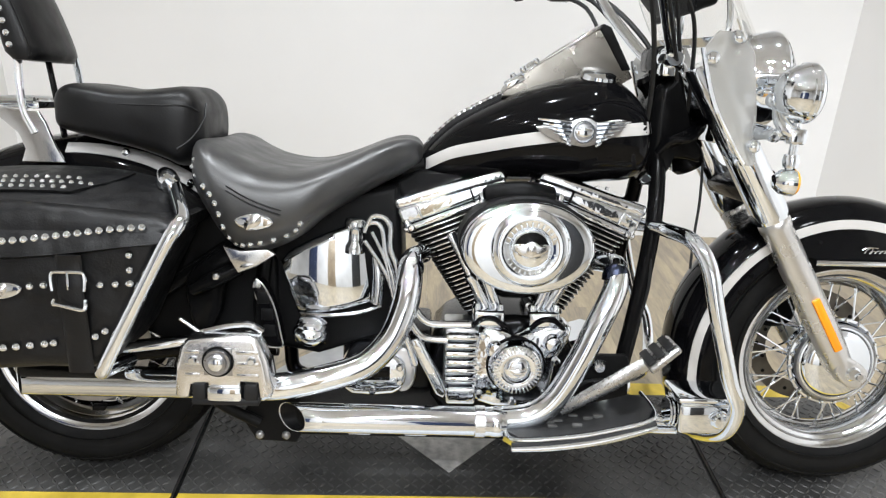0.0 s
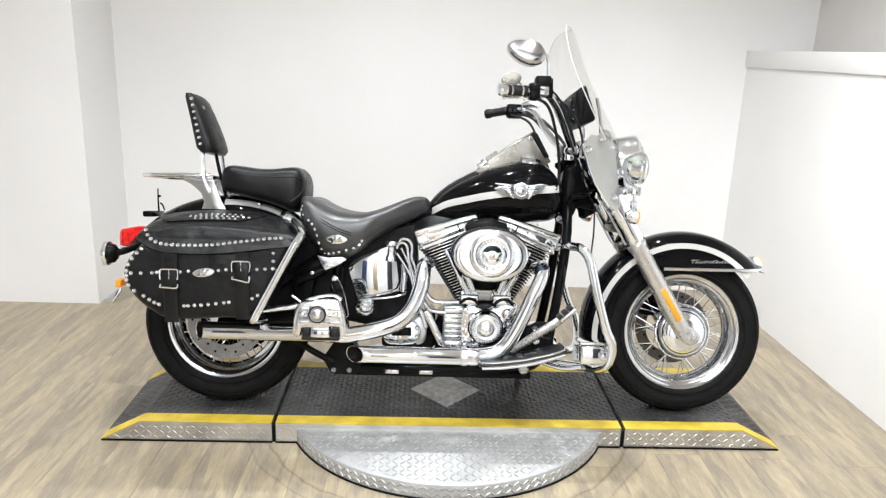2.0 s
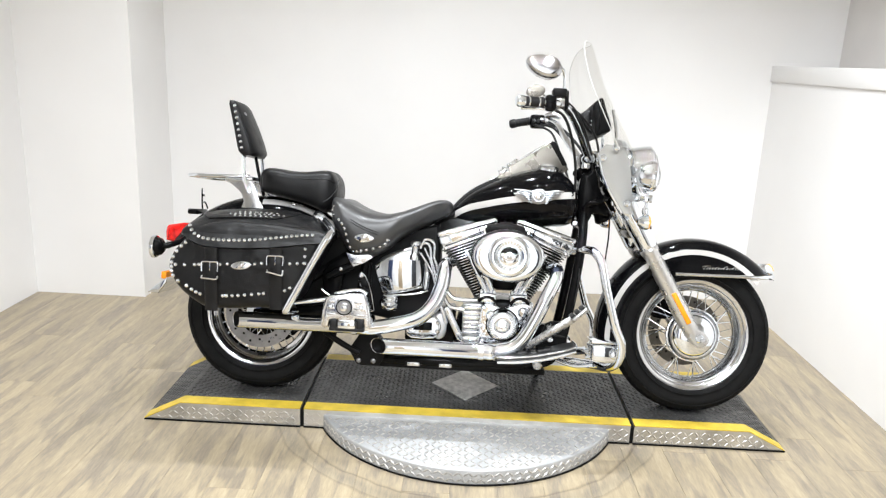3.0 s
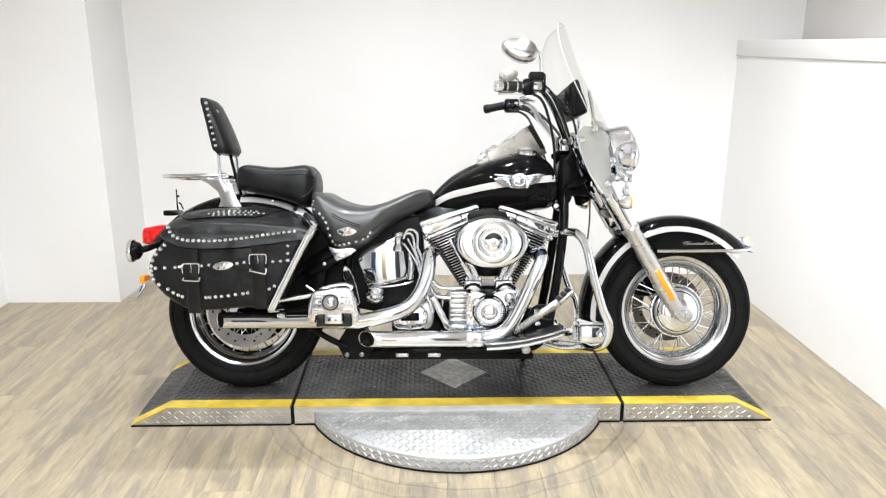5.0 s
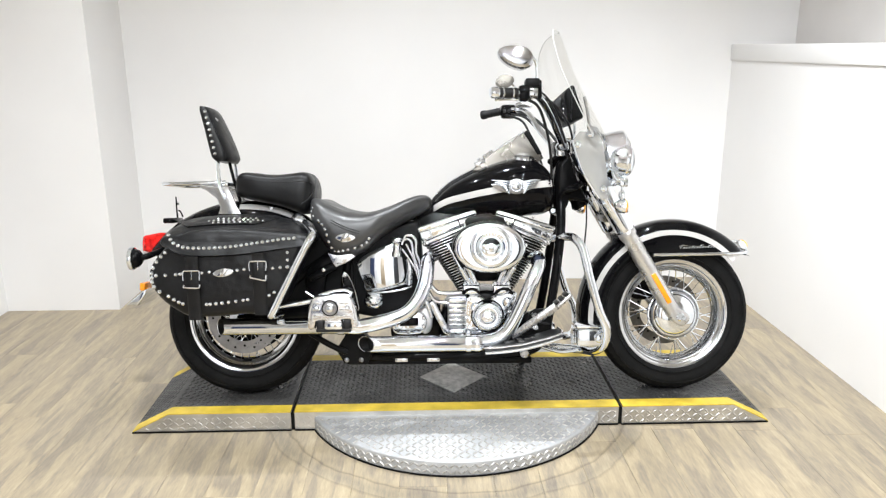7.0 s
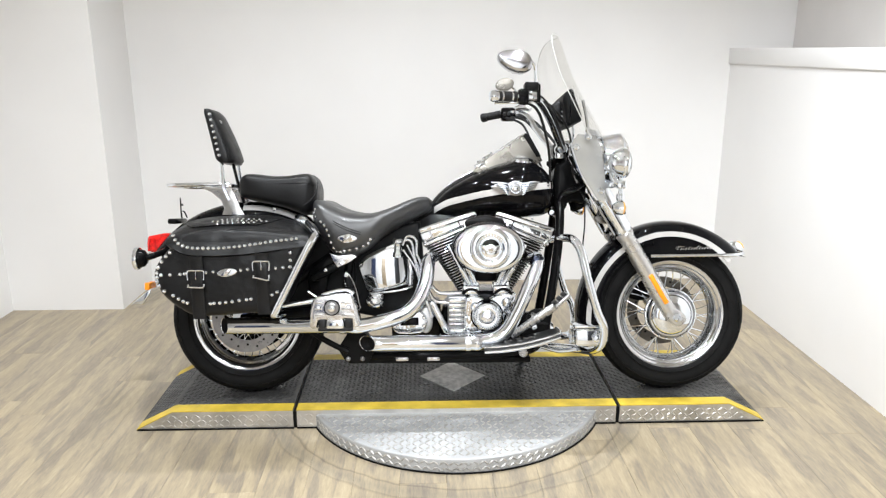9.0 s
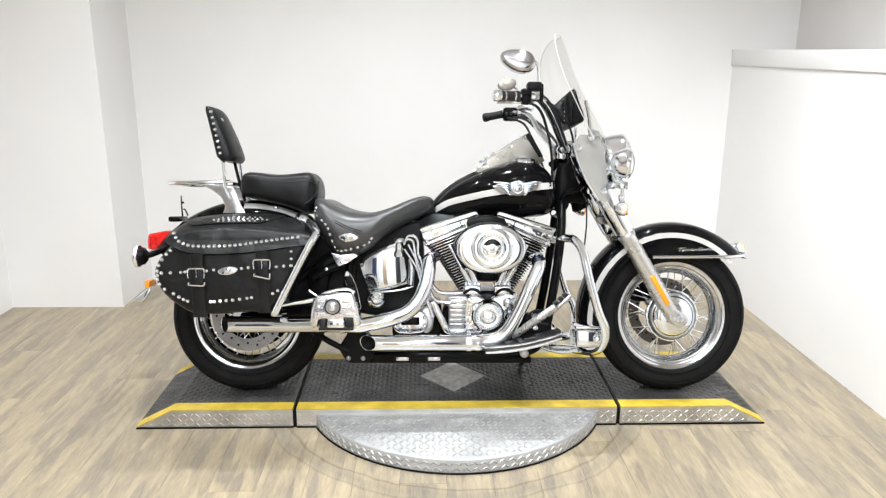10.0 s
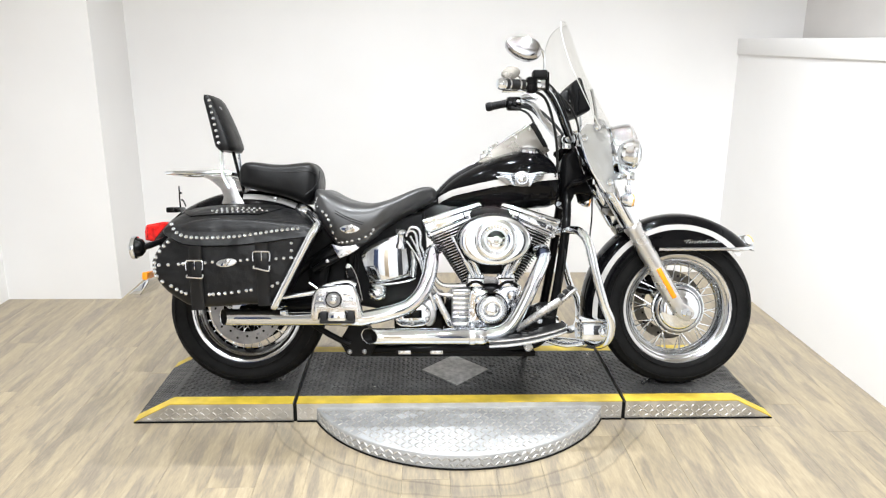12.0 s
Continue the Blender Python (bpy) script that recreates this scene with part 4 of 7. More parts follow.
# pouch inside the windshield
pouch = part("windshield_pouch", slab(bmesh.new(), [(1.19, 1.115), (1.222, 1.145), (1.24, 1.1), (1.262, 1.035), (1.235, 1.018), (1.205, 1.01), (1.198, 1.06)], -0.12, 0.14, 0.014, smooth=3), SATIN, bike, "black leather windshield pouch")
part("pouch_flap", slab(bmesh.new(), [(1.15, 1.075), (1.165, 1.1), (1.188, 1.11), (1.206, 1.088), (1.206, 1.022), (1.184, 1.03)], -0.06, 0.1, 0.02, smooth=3), SMOOTH_LEATHER, pouch)
for k in range(4):
    part("stud", lathe(bmesh.new(), [(0.0, -0.003), (0.003, -0.0022), (0.0045, 0.0), (0.0, 0.0)], (1.196, -0.062, 1.035 + 0.016 * k), Y, 10), CHROME, pouch)

# -- lamps at the front --
D = Vector((1, 0, -0.03)).normalized()
head = part("headlamp", lathe(bmesh.new(), [(0.0, -0.12), (0.03, -0.118), (0.06, -0.1), (0.08, -0.065), (0.091, -0.025), (0.094, -0.005), (0.0965, 0.0), (0.0965, 0.012), (0.088, 0.022), (0.066, 0.036), (0.035, 0.044), (0.0, 0.046)], (1.41, 0, 0.895), D, 40), CHROME, bike, "round chrome headlamp")
part("lens", lathe(bmesh.new(), [(0.088, 0.0225), (0.067, 0.038), (0.036, 0.0465), (0.0, 0.0485)], (1.41, 0, 0.895), D, 32), CLEAR, head)
for s in (-1, 1):
    c = (1.372, s * 0.252, 0.862)
    spot = part("spot_lamp", lathe(bmesh.new(), [(0.0, -0.046), (0.017, -0.044), (0.033, -0.036), (0.0455, -0.018), (0.05, -0.003), (0.0535, 0.0), (0.054, 0.006), (0.0515, 0.009), (0.0535, 0.012), (0.052, 0.017), (0.047, 0.021), (0.033, 0.028), (0.016, 0.031), (0.0, 0.032)], c, D, 36), CHROME, bike, "round chrome auxiliary lamp")
    part("lens", lathe(bmesh.new(), [(0.047, 0.0215), (0.033, 0.0295), (0.016, 0.033), (0.0, 0.0342)], c, D, 28), CLEAR, spot)
    c = (1.368, -0.25, 0.704) if s < 0 else (1.325, 0.25, 0.7)
    sig = part("turn_signal", lathe(bmesh.new(), [(0.0, -0.028), (0.012, -0.026), (0.022, -0.014), (0.025, 0.0), (0.026, 0.008), (0.0, 0.008)], c, D, 28), CHROME, bike, "chrome bullet turn signal with amber lens")
    part("lens", lathe(bmesh.new(), [(0.024, 0.0075), (0.022, 0.014), (0.012, 0.019), (0.0, 0.02)], c, D, 24), AMBER, sig)
    bm = tube(bmesh.new(), [(1.37, s * 0.255, 0.81), (1.37, s * 0.255, 0.77), (1.368, s * 0.25, 0.725)], 0.008, 10)
    tube(bm, [(1.3, s * 0.1, 0.77), (1.335, s * 0.18, 0.785), (1.37, s * 0.25, 0.787)], 0.011, 10)
    box(bm, (1.356, s * 0.255 - 0.014, 0.772), (1.386, s * 0.255 + 0.014, 0.80), 0.005)
    part("lamp_bracket", bm, CHROME, bike, "chrome lamp bar bracket")
    part("lamp_yoke", tube(bmesh.new(), [(1.352, s * 0.225, 0.852), (1.345, s * 0.235, 0.825), (1.352, s * 0.25, 0.8), (1.368, s * 0.255, 0.79)], [0.013, 0.012, 0.014, 0.016], 12, 4), CHROME, bike, "chrome lamp yoke")
    part("yoke_nut", lathe(bmesh.new(), [(0.0, 0.014), (0.009, 0.013), (0.014, 0.006), (0.014, -0.006), (0.0, -0.006)], (1.333, s * 0.235, 0.848), (0, s, 0), 14), CHROME, bike)
    part("bracket_nut", lathe(bmesh.new(), [(0.0, 0.012), (0.008, 0.011), (0.0125, 0.005), (0.0125, -0.005), (0.0, -0.005)], (1.34, s * 0.236, 0.786), (0, s, 0), 14), CHROME, bike)
    part("signal_collar", lathe(bmesh.new(), [(0.0, -0.014), (0.013, -0.012), (0.0155, 0.0), (0.013, 0.012), (0.0, 0.014)], (1.369, s * 0.252, 0.742), Z, 16), CHROME, bike)
bm = tube(bmesh.new(), [(1.345, -0.2, 0.79), (1.345, 0, 0.8), (1.345, 0.2, 0.79)], 0.012, 10)
box(bm, (1.3, -0.05, 0.76), (1.36, 0.05, 0.82), 0.01)
part("lamp_bar", bm, CHROME, bike, "chrome lamp bar across the fork")

# -- handlebar --
bm = tube(bmesh.new(), [(0.916, -0.425, 1.07), (0.986, -0.405, 1.072), (1.046, -0.37, 1.073), (1.085, -0.3, 1.055), (1.13, -0.21, 1.01), (1.175, -0.12, 0.945), (1.195, -0.07, 0.925), (1.2, 0, 0.92), (1.195, 0.07, 0.925), (1.18, 0.12, 0.95), (1.14, 0.21, 1.025), (1.115, 0.3, 1.09), (1.077, 0.37, 1.118), (1.012, 0.405, 1.121), (0.947, 0.425, 1.106)], 0.0127, 14, 6)
part("handlebar", bm, CHROME, bike, "wide chrome pull-back handlebar")
for s in (-1, 1):
    dx, dz = (0.016, 0.0) if s < 0 else (0.042, 0.046)
    d = Vector((-0.07, s * 0.02, -0.001 if s < 0 else -0.012)).normalized()
    c = Vector((0.967 + dx, s * 0.406, 1.0715 + dz))
    grip = part("grip", lathe(bmesh.new(), [(0.0, 0.0), (0.017, 0.0), (0.0175, 0.006), (0.0165, 0.01), (0.0165, 0.06), (0.017, 0.065), (0.0, 0.066)], c, d, 20), GRIP, bike, "black rubber handlebar grip")
    for q in (0.012, 0.046):
        part("grip_band", lathe(bmesh.new(), [(0.0162, q), (0.0176, q + 0.001), (0.0176, q + 0.005), (0.0162, q + 0.006)], c, d, 20), CHROME if s < 0 else GRIP, grip)
    part("grip_end", lathe(bmesh.new(), [(0.0, 0.064), (0.018, 0.064), (0.0195, 0.07), (0.019, 0.085), (0.014, 0.091), (0.0, 0.093)], c, d, 20), CHROME if s < 0 else GRIP, grip)
    y = s * 0.398
    part("switch_housing", box(bmesh.new(), (0.972 + dx - (0.008 if s > 0 else 0), y - 0.022, 1.045 + dz - (0.006 if s > 0 else 0)), (1.01 + dx + (0.02 if s > 0 else 0), y + 0.022, 1.098 + dz), 0.012), BLACK, bike, "black switch housing")
    y = s * 0.37
    if s < 0:
        res = part("brake_reservoir", box(bmesh.new(), (1.014, y - 0.026, 1.094), (1.06, y + 0.026, 1.122), 0.005), SATIN, bike, "square black fluid reservoir with chrome lever bracket")
    else:
        res = part("clutch_clamp", box(bmesh.new(), (1.02 + dx, y - 0.02, 1.06 + dz), (1.05 + dx, y + 0.02, 1.1 + dz), 0.008), CHROME, bike, "chrome clutch lever clamp")
        for q in (0.972, 0.992):
            part("switch_button", box(bmesh.new(), (q + dx, y - 0.002, 1.062 + dz), (q + 0.012 + dx, y + 0.004, 1.076 + dz), 0.002), GRIP, res)
        part("clutch_perch", tube(bmesh.new(), [(1.03 + dx, 0.355, 1.088 + dz), (1.06 + dx, 0.335, 1.092 + dz), (1.085 + dx, 0.32, 1.08 + dz)], [0.012, 0.015, 0.01], 12, 4), POLISHED, res, "polished clutch lever perch")
    if s < 0:
        part("lever_bracket", box(bmesh.new(), (1.008, y - 0.02, 1.062), (1.056, y + 0.02, 1.0935), 0.007), CHROME, res)
        part("mirror_mount", box(bmesh.new(), (1.055, y - 0.013, 1.058), (1.068, y + 0.013, 1.118), 0.004), FRAME, res)
    part("lever", tube(bmesh.new(), [(1.04 + dx, s * 0.36 + 0.02, 1.07 + dz), (1.0 + dx, s * 0.38 + 0.035, 1.064 + dz), (0.95 + dx, s * 0.39 + 0.045, 1.062 + dz), (0.9 + dx, s * 0.4 + 0.05, 1.062 + dz)], [0.006, 0.006, 0.006, 0.008], 10, 4, 0.6), CHROME, res)
    stem = part("mirror_stem", tube(bmesh.new(), [(1.034 + dx, s * 0.385, 1.11 + dz), (1.033 + dx, s * 0.392, 1.14 + dz), (1.028 + dx, s * 0.402, 1.174 + dz), (1.01 + dx, s * 0.41, 1.19 + dz)], 0.0045, 8), CHROME, bike, "chrome mirror stem")
    bm = bmesh.new()
    out = [(0.905, 1.2), (0.914, 1.214), (0.94, 1.222), (0.98, 1.22), (1.004, 1.211), (1.017, 1.193), (1.02, 1.172), (1.008, 1.154), (0.98, 1.147), (0.945, 1.156), (0.915, 1.178)]
    if s > 0:
        out = [(0.982 + 0.04 * math.cos(a), 1.196 + 0.027 * math.sin(a) + 0.004 * math.cos(a)) for a in (math.pi * k / 6 for k in range(12))]
    slab(bm, [(q + dx, z + dz * 1.05) for q, z in out], s * 0.385, s * 0.43, 0.017, 4, 3, 0.003)
    # both shells carry their reflection as a darker base colour
    part("mirror", bm, MIRROR_SHELL if s < 0 else DASH, stem, "teardrop chrome mirror, dark reflection in its colour" if s < 0 else "small oval mirror, brown reflection in its colour")
# cables
for pts, r in (([(1.0, -0.385, 1.06), (1.06, -0.32, 1.045), (1.1, -0.24, 0.99), (1.13, -0.17, 0.9), (1.14, -0.12, 0.8), (1.13, -0.08, 0.72)], 0.005),
               ([(1.05, -0.36, 1.065), (1.12, -0.27, 1.06), (1.2, -0.16, 0.99), (1.23, -0.09, 0.88), (1.24, -0.05, 0.78)], 0.0042),
               ([(1.02, 0.385, 1.1), (1.09, 0.3, 1.06), (1.12, 0.18, 0.95), (1.15, 0.1, 0.84), (1.16, 0.06, 0.74)], 0.005),
               ([(1.07, 0.36, 1.1), (1.13, 0.26, 1.07), (1.2, 0.14, 0.97), (1.235, 0.06, 0.86)], 0.006),
               ([(1.03, -0.38, 1.085), (1.08, -0.3, 1.075), (1.14, -0.2, 1.03), (1.185, -0.1, 0.955), (1.215, -0.06, 0.87)], 0.0045),
               ([(1.05, 0.37, 1.1), (1.1, 0.29, 1.075), (1.15, 0.2, 1.0), (1.19, 0.1, 0.93), (1.21, 0.05, 0.85)], 0.0045),
               ([(1.05, -0.385, 1.066), (1.088, -0.318, 1.05), (1.132, -0.228, 1.006), (1.176, -0.138, 0.943), (1.2, -0.095, 0.91)], 0.0038),
               ([(1.06, -0.37, 1.085), (1.098, -0.31, 1.068), (1.144, -0.22, 1.022), (1.186, -0.13, 0.958), (1.205, -0.09, 0.92)], 0.0038),
               ([(1.085, 0.355, 1.1), (1.12, 0.285, 1.074), (1.15, 0.2, 1.01), (1.185, 0.105, 0.937), (1.2, 0.06, 0.91)], 0.007),
               ([(1.165, -0.1, 0.6), (1.175, -0.12, 0.5), (1.165, -0.12, 0.42), (1.14, -0.11, 0.33)], 0.0035),
               ([(1.285, -0.05, 0.72), (1.283, -0.06, 0.64), (1.275, -0.07, 0.57), (1.27, -0.08, 0.5)], 0.003)):
    part("cable", tube(bmesh.new(), pts, r, 8), GRIP, bike)
bm = box(bmesh.new(), (1.165, -0.06, 0.9), (1.225, 0.06, 0.95), 0.012)
part("bar_riser", bm, FRAME, bike)
part("ignition_bolt", lathe(bmesh.new(), [(0.0, -0.012), (0.008, -0.012), (0.013, -0.006), (0.014, 0), (0, 0)], (1.147, -0.115, 0.69), Y, 18), CHROME, bike)

# -- tank --
TANK = smooth_table([(0.69, 0.02, 0.682, 0.7), (0.72, 0.075, 0.672, 0.742), (0.77, 0.105, 0.667, 0.788), (0.84, 0.13, 0.664, 0.828), (0.91, 0.15, 0.664, 0.86), (0.97, 0.16, 0.666, 0.88), (1.03, 0.166, 0.668, 0.893), (1.08, 0.16, 0.671, 0.888), (1.12, 0.156, 0.675, 0.863), (1.146, 0.138, 0.688, 0.832), (1.162, 0.085, 0.715, 0.8)], 4)
NP = 2.35
bm = bmesh.new()
loft(bm, [oval_ring(x, w, lo, hi, 40, NP) for x, w, lo, hi in TANK])
tank = part("fuel_tank", bm, BLACK, bike, "teardrop gloss black fuel tank with pearl stripe", 50)


def tank_side(x, z):
    w, lo, hi = (table(TANK, c, x) for c in (1, 2, 3))
    q = min(1, abs((z - (lo + hi) / 2) / ((hi - lo) / 2)))
    return -w * (1 - q ** NP) ** (1 / NP)


bm = bmesh.new()
mid = curve([(0.712, 0, 0.7), (0.761, 0, 0.726), (0.822, 0, 0.742), (0.9, 0, 0.759), (0.99, 0, 0.773), (1.06, 0, 0.781), (1.152, 0, 0.79)], 5)
loft(bm, [[Vector((p.x, tank_side(p.x, p.z + h) - e, p.z + h)) for h, e in ((-0.012, -0.002), (-0.012, 0.0015), (-0.005, 0.0018), (0.005, 0.0018), (0.012, 0.0015), (0.012, -0.002))] for p in mid])
part("pinstripe", bm, STRIPE, tank, "pearl white tank stripe")
# winged badge
BC = Vector((1.004, tank_side(1.004, 0.778) - 0.001, 0.778))
wings = [(0.918, 0.786), (0.95, 0.79), (0.975, 0.794), (1.0, 0.804), (1.02, 0.804), (1.035, 0.796), (1.06, 0.802), (1.088, 0.803), (1.086, 0.788), (1.072, 0.772), (1.05, 0.765), (1.035, 0.756), (1.01, 0.75), (0.985, 0.754), (0.965, 0.757), (0.945, 0.765), (0.93, 0.774)]
badge = part("tank_badge", slab(bmesh.new(), wings, BC.y + 0.004, BC.y - 0.005, 0.003, 2, 2), STEEL, tank, "winged chrome tank badge with a plain round centre")
part("badge_centre", lathe(bmesh.new(), [(0.0, -0.005), (0.012, -0.0045), (0.019, -0.003), (0.019, 0.0), (0.0, 0.0)], (1.008, BC.y - 0.006, 0.778), Y, 28), STEEL, badge)
for k in range(6):
    for s in (-1, 1):
        x0, x1 = 1.008 + s * 0.024, 1.008 + s * (0.088 - 0.0105 * k)
        z = 0.798 - 0.0082 * k
        part("feather", tube(bmesh.new(), [(x0, BC.y - 0.008, z - 0.004), ((x0 + x1) / 2, BC.y - 0.009, z - 0.001), (x1, BC.y - 0.006, z + 0.002)], [0.0032, 0.0034, 0.0014], 6, 3), CHROME, badge)
part("centre_ring", lathe(bmesh.new(), [(0.016, -0.006), (0.0175, -0.0085), (0.0195, -0.0085), (0.0215, -0.005), (0.0215, 0.0), (0.016, 0.0), (0.016, -0.006)], (1.008, BC.y - 0.006, 0.778), Y, 32), CHROME, badge)
part("centre_bar", slab(bmesh.new(), [(0.99, 0.783), (1.008, 0.787), (1.026, 0.783), (1.022, 0.772), (1.008, 0.768), (0.994, 0.772)], BC.y - 0.01, BC.y - 0.0145, 0.002, 2), CHROME, badge)
# leather strap with beads down the middle of the tank, and the dash
bm = bmesh.new()
strap_line = [(x, 0, hi + 0.003) for x, w, lo, hi in TANK if 0.7 < x < 0.96]
loft(bm, [[Vector((p[0], y, p[2] + e)) for y, e in ((-0.042, -0.012), (-0.042, 0.004), (0, 0.008), (0.042, 0.004), (0.042, -0.012))] for p in strap_line])
bib = part("tank_strap", bm, LEATHER, tank, "black leather tank strap edged with beads")
for k in range(22):
    x = 0.715 + k * 0.0105
    part("bead", lathe(bmesh.new(), [(0.0, 0.006), (0.004, 0.004), (0.0056, 0.0), (0.0, 0.0)], (x, -0.037, table(TANK, 3, x) + 0.006), (0, -0.5, 1), 8), CHROME, bib)
dash = part("dash_console", slab(bmesh.new(), [(0.86, 0.838), (0.873, 0.862), (0.921, 0.899), (0.982, 0.937), (1.046, 0.977), (1.06, 0.982), (1.074, 0.972), (1.098, 0.93), (1.124, 0.885), (1.1, 0.87), (1.0, 0.86), (0.92, 0.84)], -0.055, 0.055, 0.006), DASH, tank, "chrome instrument console, tan reflection in its colour")
bm = slab(bmesh.new(), [(1.05, 0.976), (1.058, 0.988), (1.073, 0.982), (1.118, 0.901), (1.1, 0.897), (1.066, 0.952)], -0.057, 0.057, 0.004)
part("dash_visor", bm, SATIN, dash, "black instrument visor")
part("dash_bezel", tube(bmesh.new(), [(0.945, -0.05, 0.915), (0.985, -0.052, 0.94), (1.02, -0.054, 0.962), (1.05, -0.055, 0.982)], [0.003, 0.0045, 0.005, 0.004], 10, 4), CHROME, dash, "chrome dial bezel")
part("lamp_panel", box(bmesh.new(), (0.872, -0.057, 0.848), (0.915, -0.05, 0.866), 0.004, Matrix.Translation((0.872, 0, 0.852)) @ pose(0, 0, 0, 0, -30, 0) @ Matrix.Translation((-0.872, 0, -0.848))), CHROME, dash, "bright chrome panel")
for kx, kz in ((0.886, 0.876), (0.905, 0.889), (0.931, 0.906)):
    part("dash_knob", lathe(bmesh.new(), [(0.0, 0.013), (0.005, 0.012), (0.007, 0.006), (0.0055, 0.0), (0.0, 0.0)], (kx, -0.045, kz), (-0.5, -0.2, 0.86), 12), CHROME, dash)
part("dial", lathe(bmesh.new(), [(0.0, 0.008), (0.03, 0.007), (0.044, 0.006), (0.05, 0.002), (0.05, -0.004), (0, -0.004)], (0.985, 0, 0.925), (-0.5, 0, 0.86), 32), DARKGLASS, dash, "dark round dial")
bm = box(bmesh.new(), (0.9, -0.052, 0.868), (0.955, 0.02, 0.888), 0.006, Matrix.Translation((0.9, 0, 0.87)) @ pose(0, 0, 0, 0, -28, 0) @ Matrix.Translation((-0.9, 0, -0.87)))
part("filler_plinth", bm, CHROME, dash)
part("filler_cap", lathe(bmesh.new(), [(0.0, 0.012), (0.022, 0.011), (0.034, 0.006), (0.037, -0.004), (0.0, -0.004)], (1.05, -0.075, 0.886), (0.1, -0.4, 1), 28), CHROME, tank, "chrome filler cap")
part("switch_knob", lathe(bmesh.new(), [(0.0, 0.02), (0.012, 0.018), (0.016, 0.01), (0.016, 0.0), (0.0, 0.0)], (0.925, 0.0, 0.893), (-0.5, 0, 0.86), 16), CHROME, dash)
bm = bmesh.new()
for k in range(9):
    box(bm, (0.9 + 0.022 * k, -0.1, 0.661), (0.907 + 0.022 * k, -0.088, 0.668), 0.002)
part("tank_seam_clip", bm, CHROME, tank)
# -- seats --
def rounded(rows, n=32, power=2.6, steps=5, dish=0.0):
    bm = bmesh.new()
    rings = []
    for x, w, lo, hi in smooth_table(rows, steps):
        ring = oval_ring(x, w, lo, hi, n, power)
        if dish:
            for v in ring:
                if v.z > (lo + hi) / 2:
                    v.z -= dish * max(0, 1 - (v.y / (w * 0.8)) ** 2)
        rings.append(ring)
    return loft(bm, rings) and bm


SEAT = [(0.268, 0.13), (0.28, 0.2), (0.31, 0.235), (0.345, 0.25), (0.385, 0.255), (0.43, 0.255), (0.475, 0.25), (0.52, 0.235), (0.57, 0.2), (0.62, 0.16), (0.66, 0.125), (0.69, 0.095), (0.705, 0.05)]
SEAT_LO = (0.66, 0.635, 0.585, 0.536, 0.518, 0.53, 0.555, 0.594, 0.624, 0.652, 0.674, 0.692, 0.703)
SEAT_HI = (0.735, 0.75, 0.748, 0.73, 0.713, 0.703, 0.701, 0.709, 0.727, 0.748, 0.758, 0.754, 0.738)
seat_bm = rounded([(x, w, lo, hi) for (x, w), lo, hi in zip(SEAT, SEAT_LO, SEAT_HI)], 44, 3.0, 5, 0.014)
seat = part("rider_seat", seat_bm, SEAT_LEATHER, bike, "smooth black leather rider seat with a studded skirt", 60)


def seat_side(x, z):
    w, lo, hi = table(SEAT, 1, x), *(float(np.interp(x, [r[0] for r in SEAT], c)) for c in (SEAT_LO, SEAT_HI))
    q = min(0.99, abs((z - (lo + hi) / 2) / ((hi - lo) / 2)))
    return -w * (1 - q ** 3.0) ** (1 / 3.0)


STUD = lathe(bmesh.new(), [(0.0, -0.0042), (0.0026, -0.0036), (0.0046, -0.002), (0.0058, 0.0006), (0.0, 0.001)], (0, 0, 0), Y, 12)
STUD_MESH = finish("stud", STUD, CHROME)


def stud(parent, x, y, z, turn=0, size=1.0):
    ob = new("stud", STUD_MESH)
    ob.parent = parent
    ob.matrix_basis = pose(x, y, z, 0, 0, turn) @ Matrix.Diagonal((size, size, size, 1))
    return ob


for p in curve([(0.288, 0, 0.705), (0.284, 0, 0.685), (0.311, 0, 0.66), (0.329, 0, 0.64), (0.34, 0, 0.612), (0.35, 0, 0.578), (0.364, 0, 0.556), (0.385, 0, 0.556), (0.411, 0, 0.561), (0.447, 0, 0.57), (0.476, 0, 0.585), (0.487, 0, 0.604)], 3)[::2]:
    stud(seat, p.x, seat_side(p.x, p.z) - 0.001, p.z, -25 if p.x < 0.3 else 0, 1.2)
EY = seat_side(0.405, 0.601)
emblem = part("seat_emblem", slab(bmesh.new(), [(0.37, 0.602), (0.382, 0.612), (0.405, 0.617), (0.43, 0.612), (0.442, 0.602), (0.43, 0.592), (0.405, 0.586), (0.382, 0.592)], EY + 0.006, EY - 0.007, 0.004, 3, 3), CHROME, seat, "oval chrome emblem")
part("emblem_boss", lathe(bmesh.new(), [(0.0, -0.012), (0.008, -0.011), (0.012, -0.007), (0.0, -0.005)], (0.405, EY, 0.602), Y, 16, 1.6), POLISHED, emblem)
for dz in (0.0, 0.008):
    part("seam", tube(bmesh.new(), [(q, seat_side(q, zz - dz) - 0.0003, zz - dz) for q, zz in ((0.355, 0.664), (0.4, 0.641), (0.45, 0.624), (0.5, 0.608))], 0.0016, 6), LEATHER, seat)
bm = bmesh.new()
tube(bm, [(0.345, -0.14, 0.53), (0.362, -0.205, 0.51), (0.39, -0.213, 0.514), (0.415, -0.205, 0.524)], 0.006, 8)
slab(bm, [(0.338, 0.548), (0.35, 0.52), (0.366, 0.496), (0.4, 0.51), (0.436, 0.534), (0.42, 0.545), (0.37, 0.54)], -0.218, -0.208, 0.003)
part("seat_bracket", bm, POLISHED, bike, "chrome bracket below the seat")
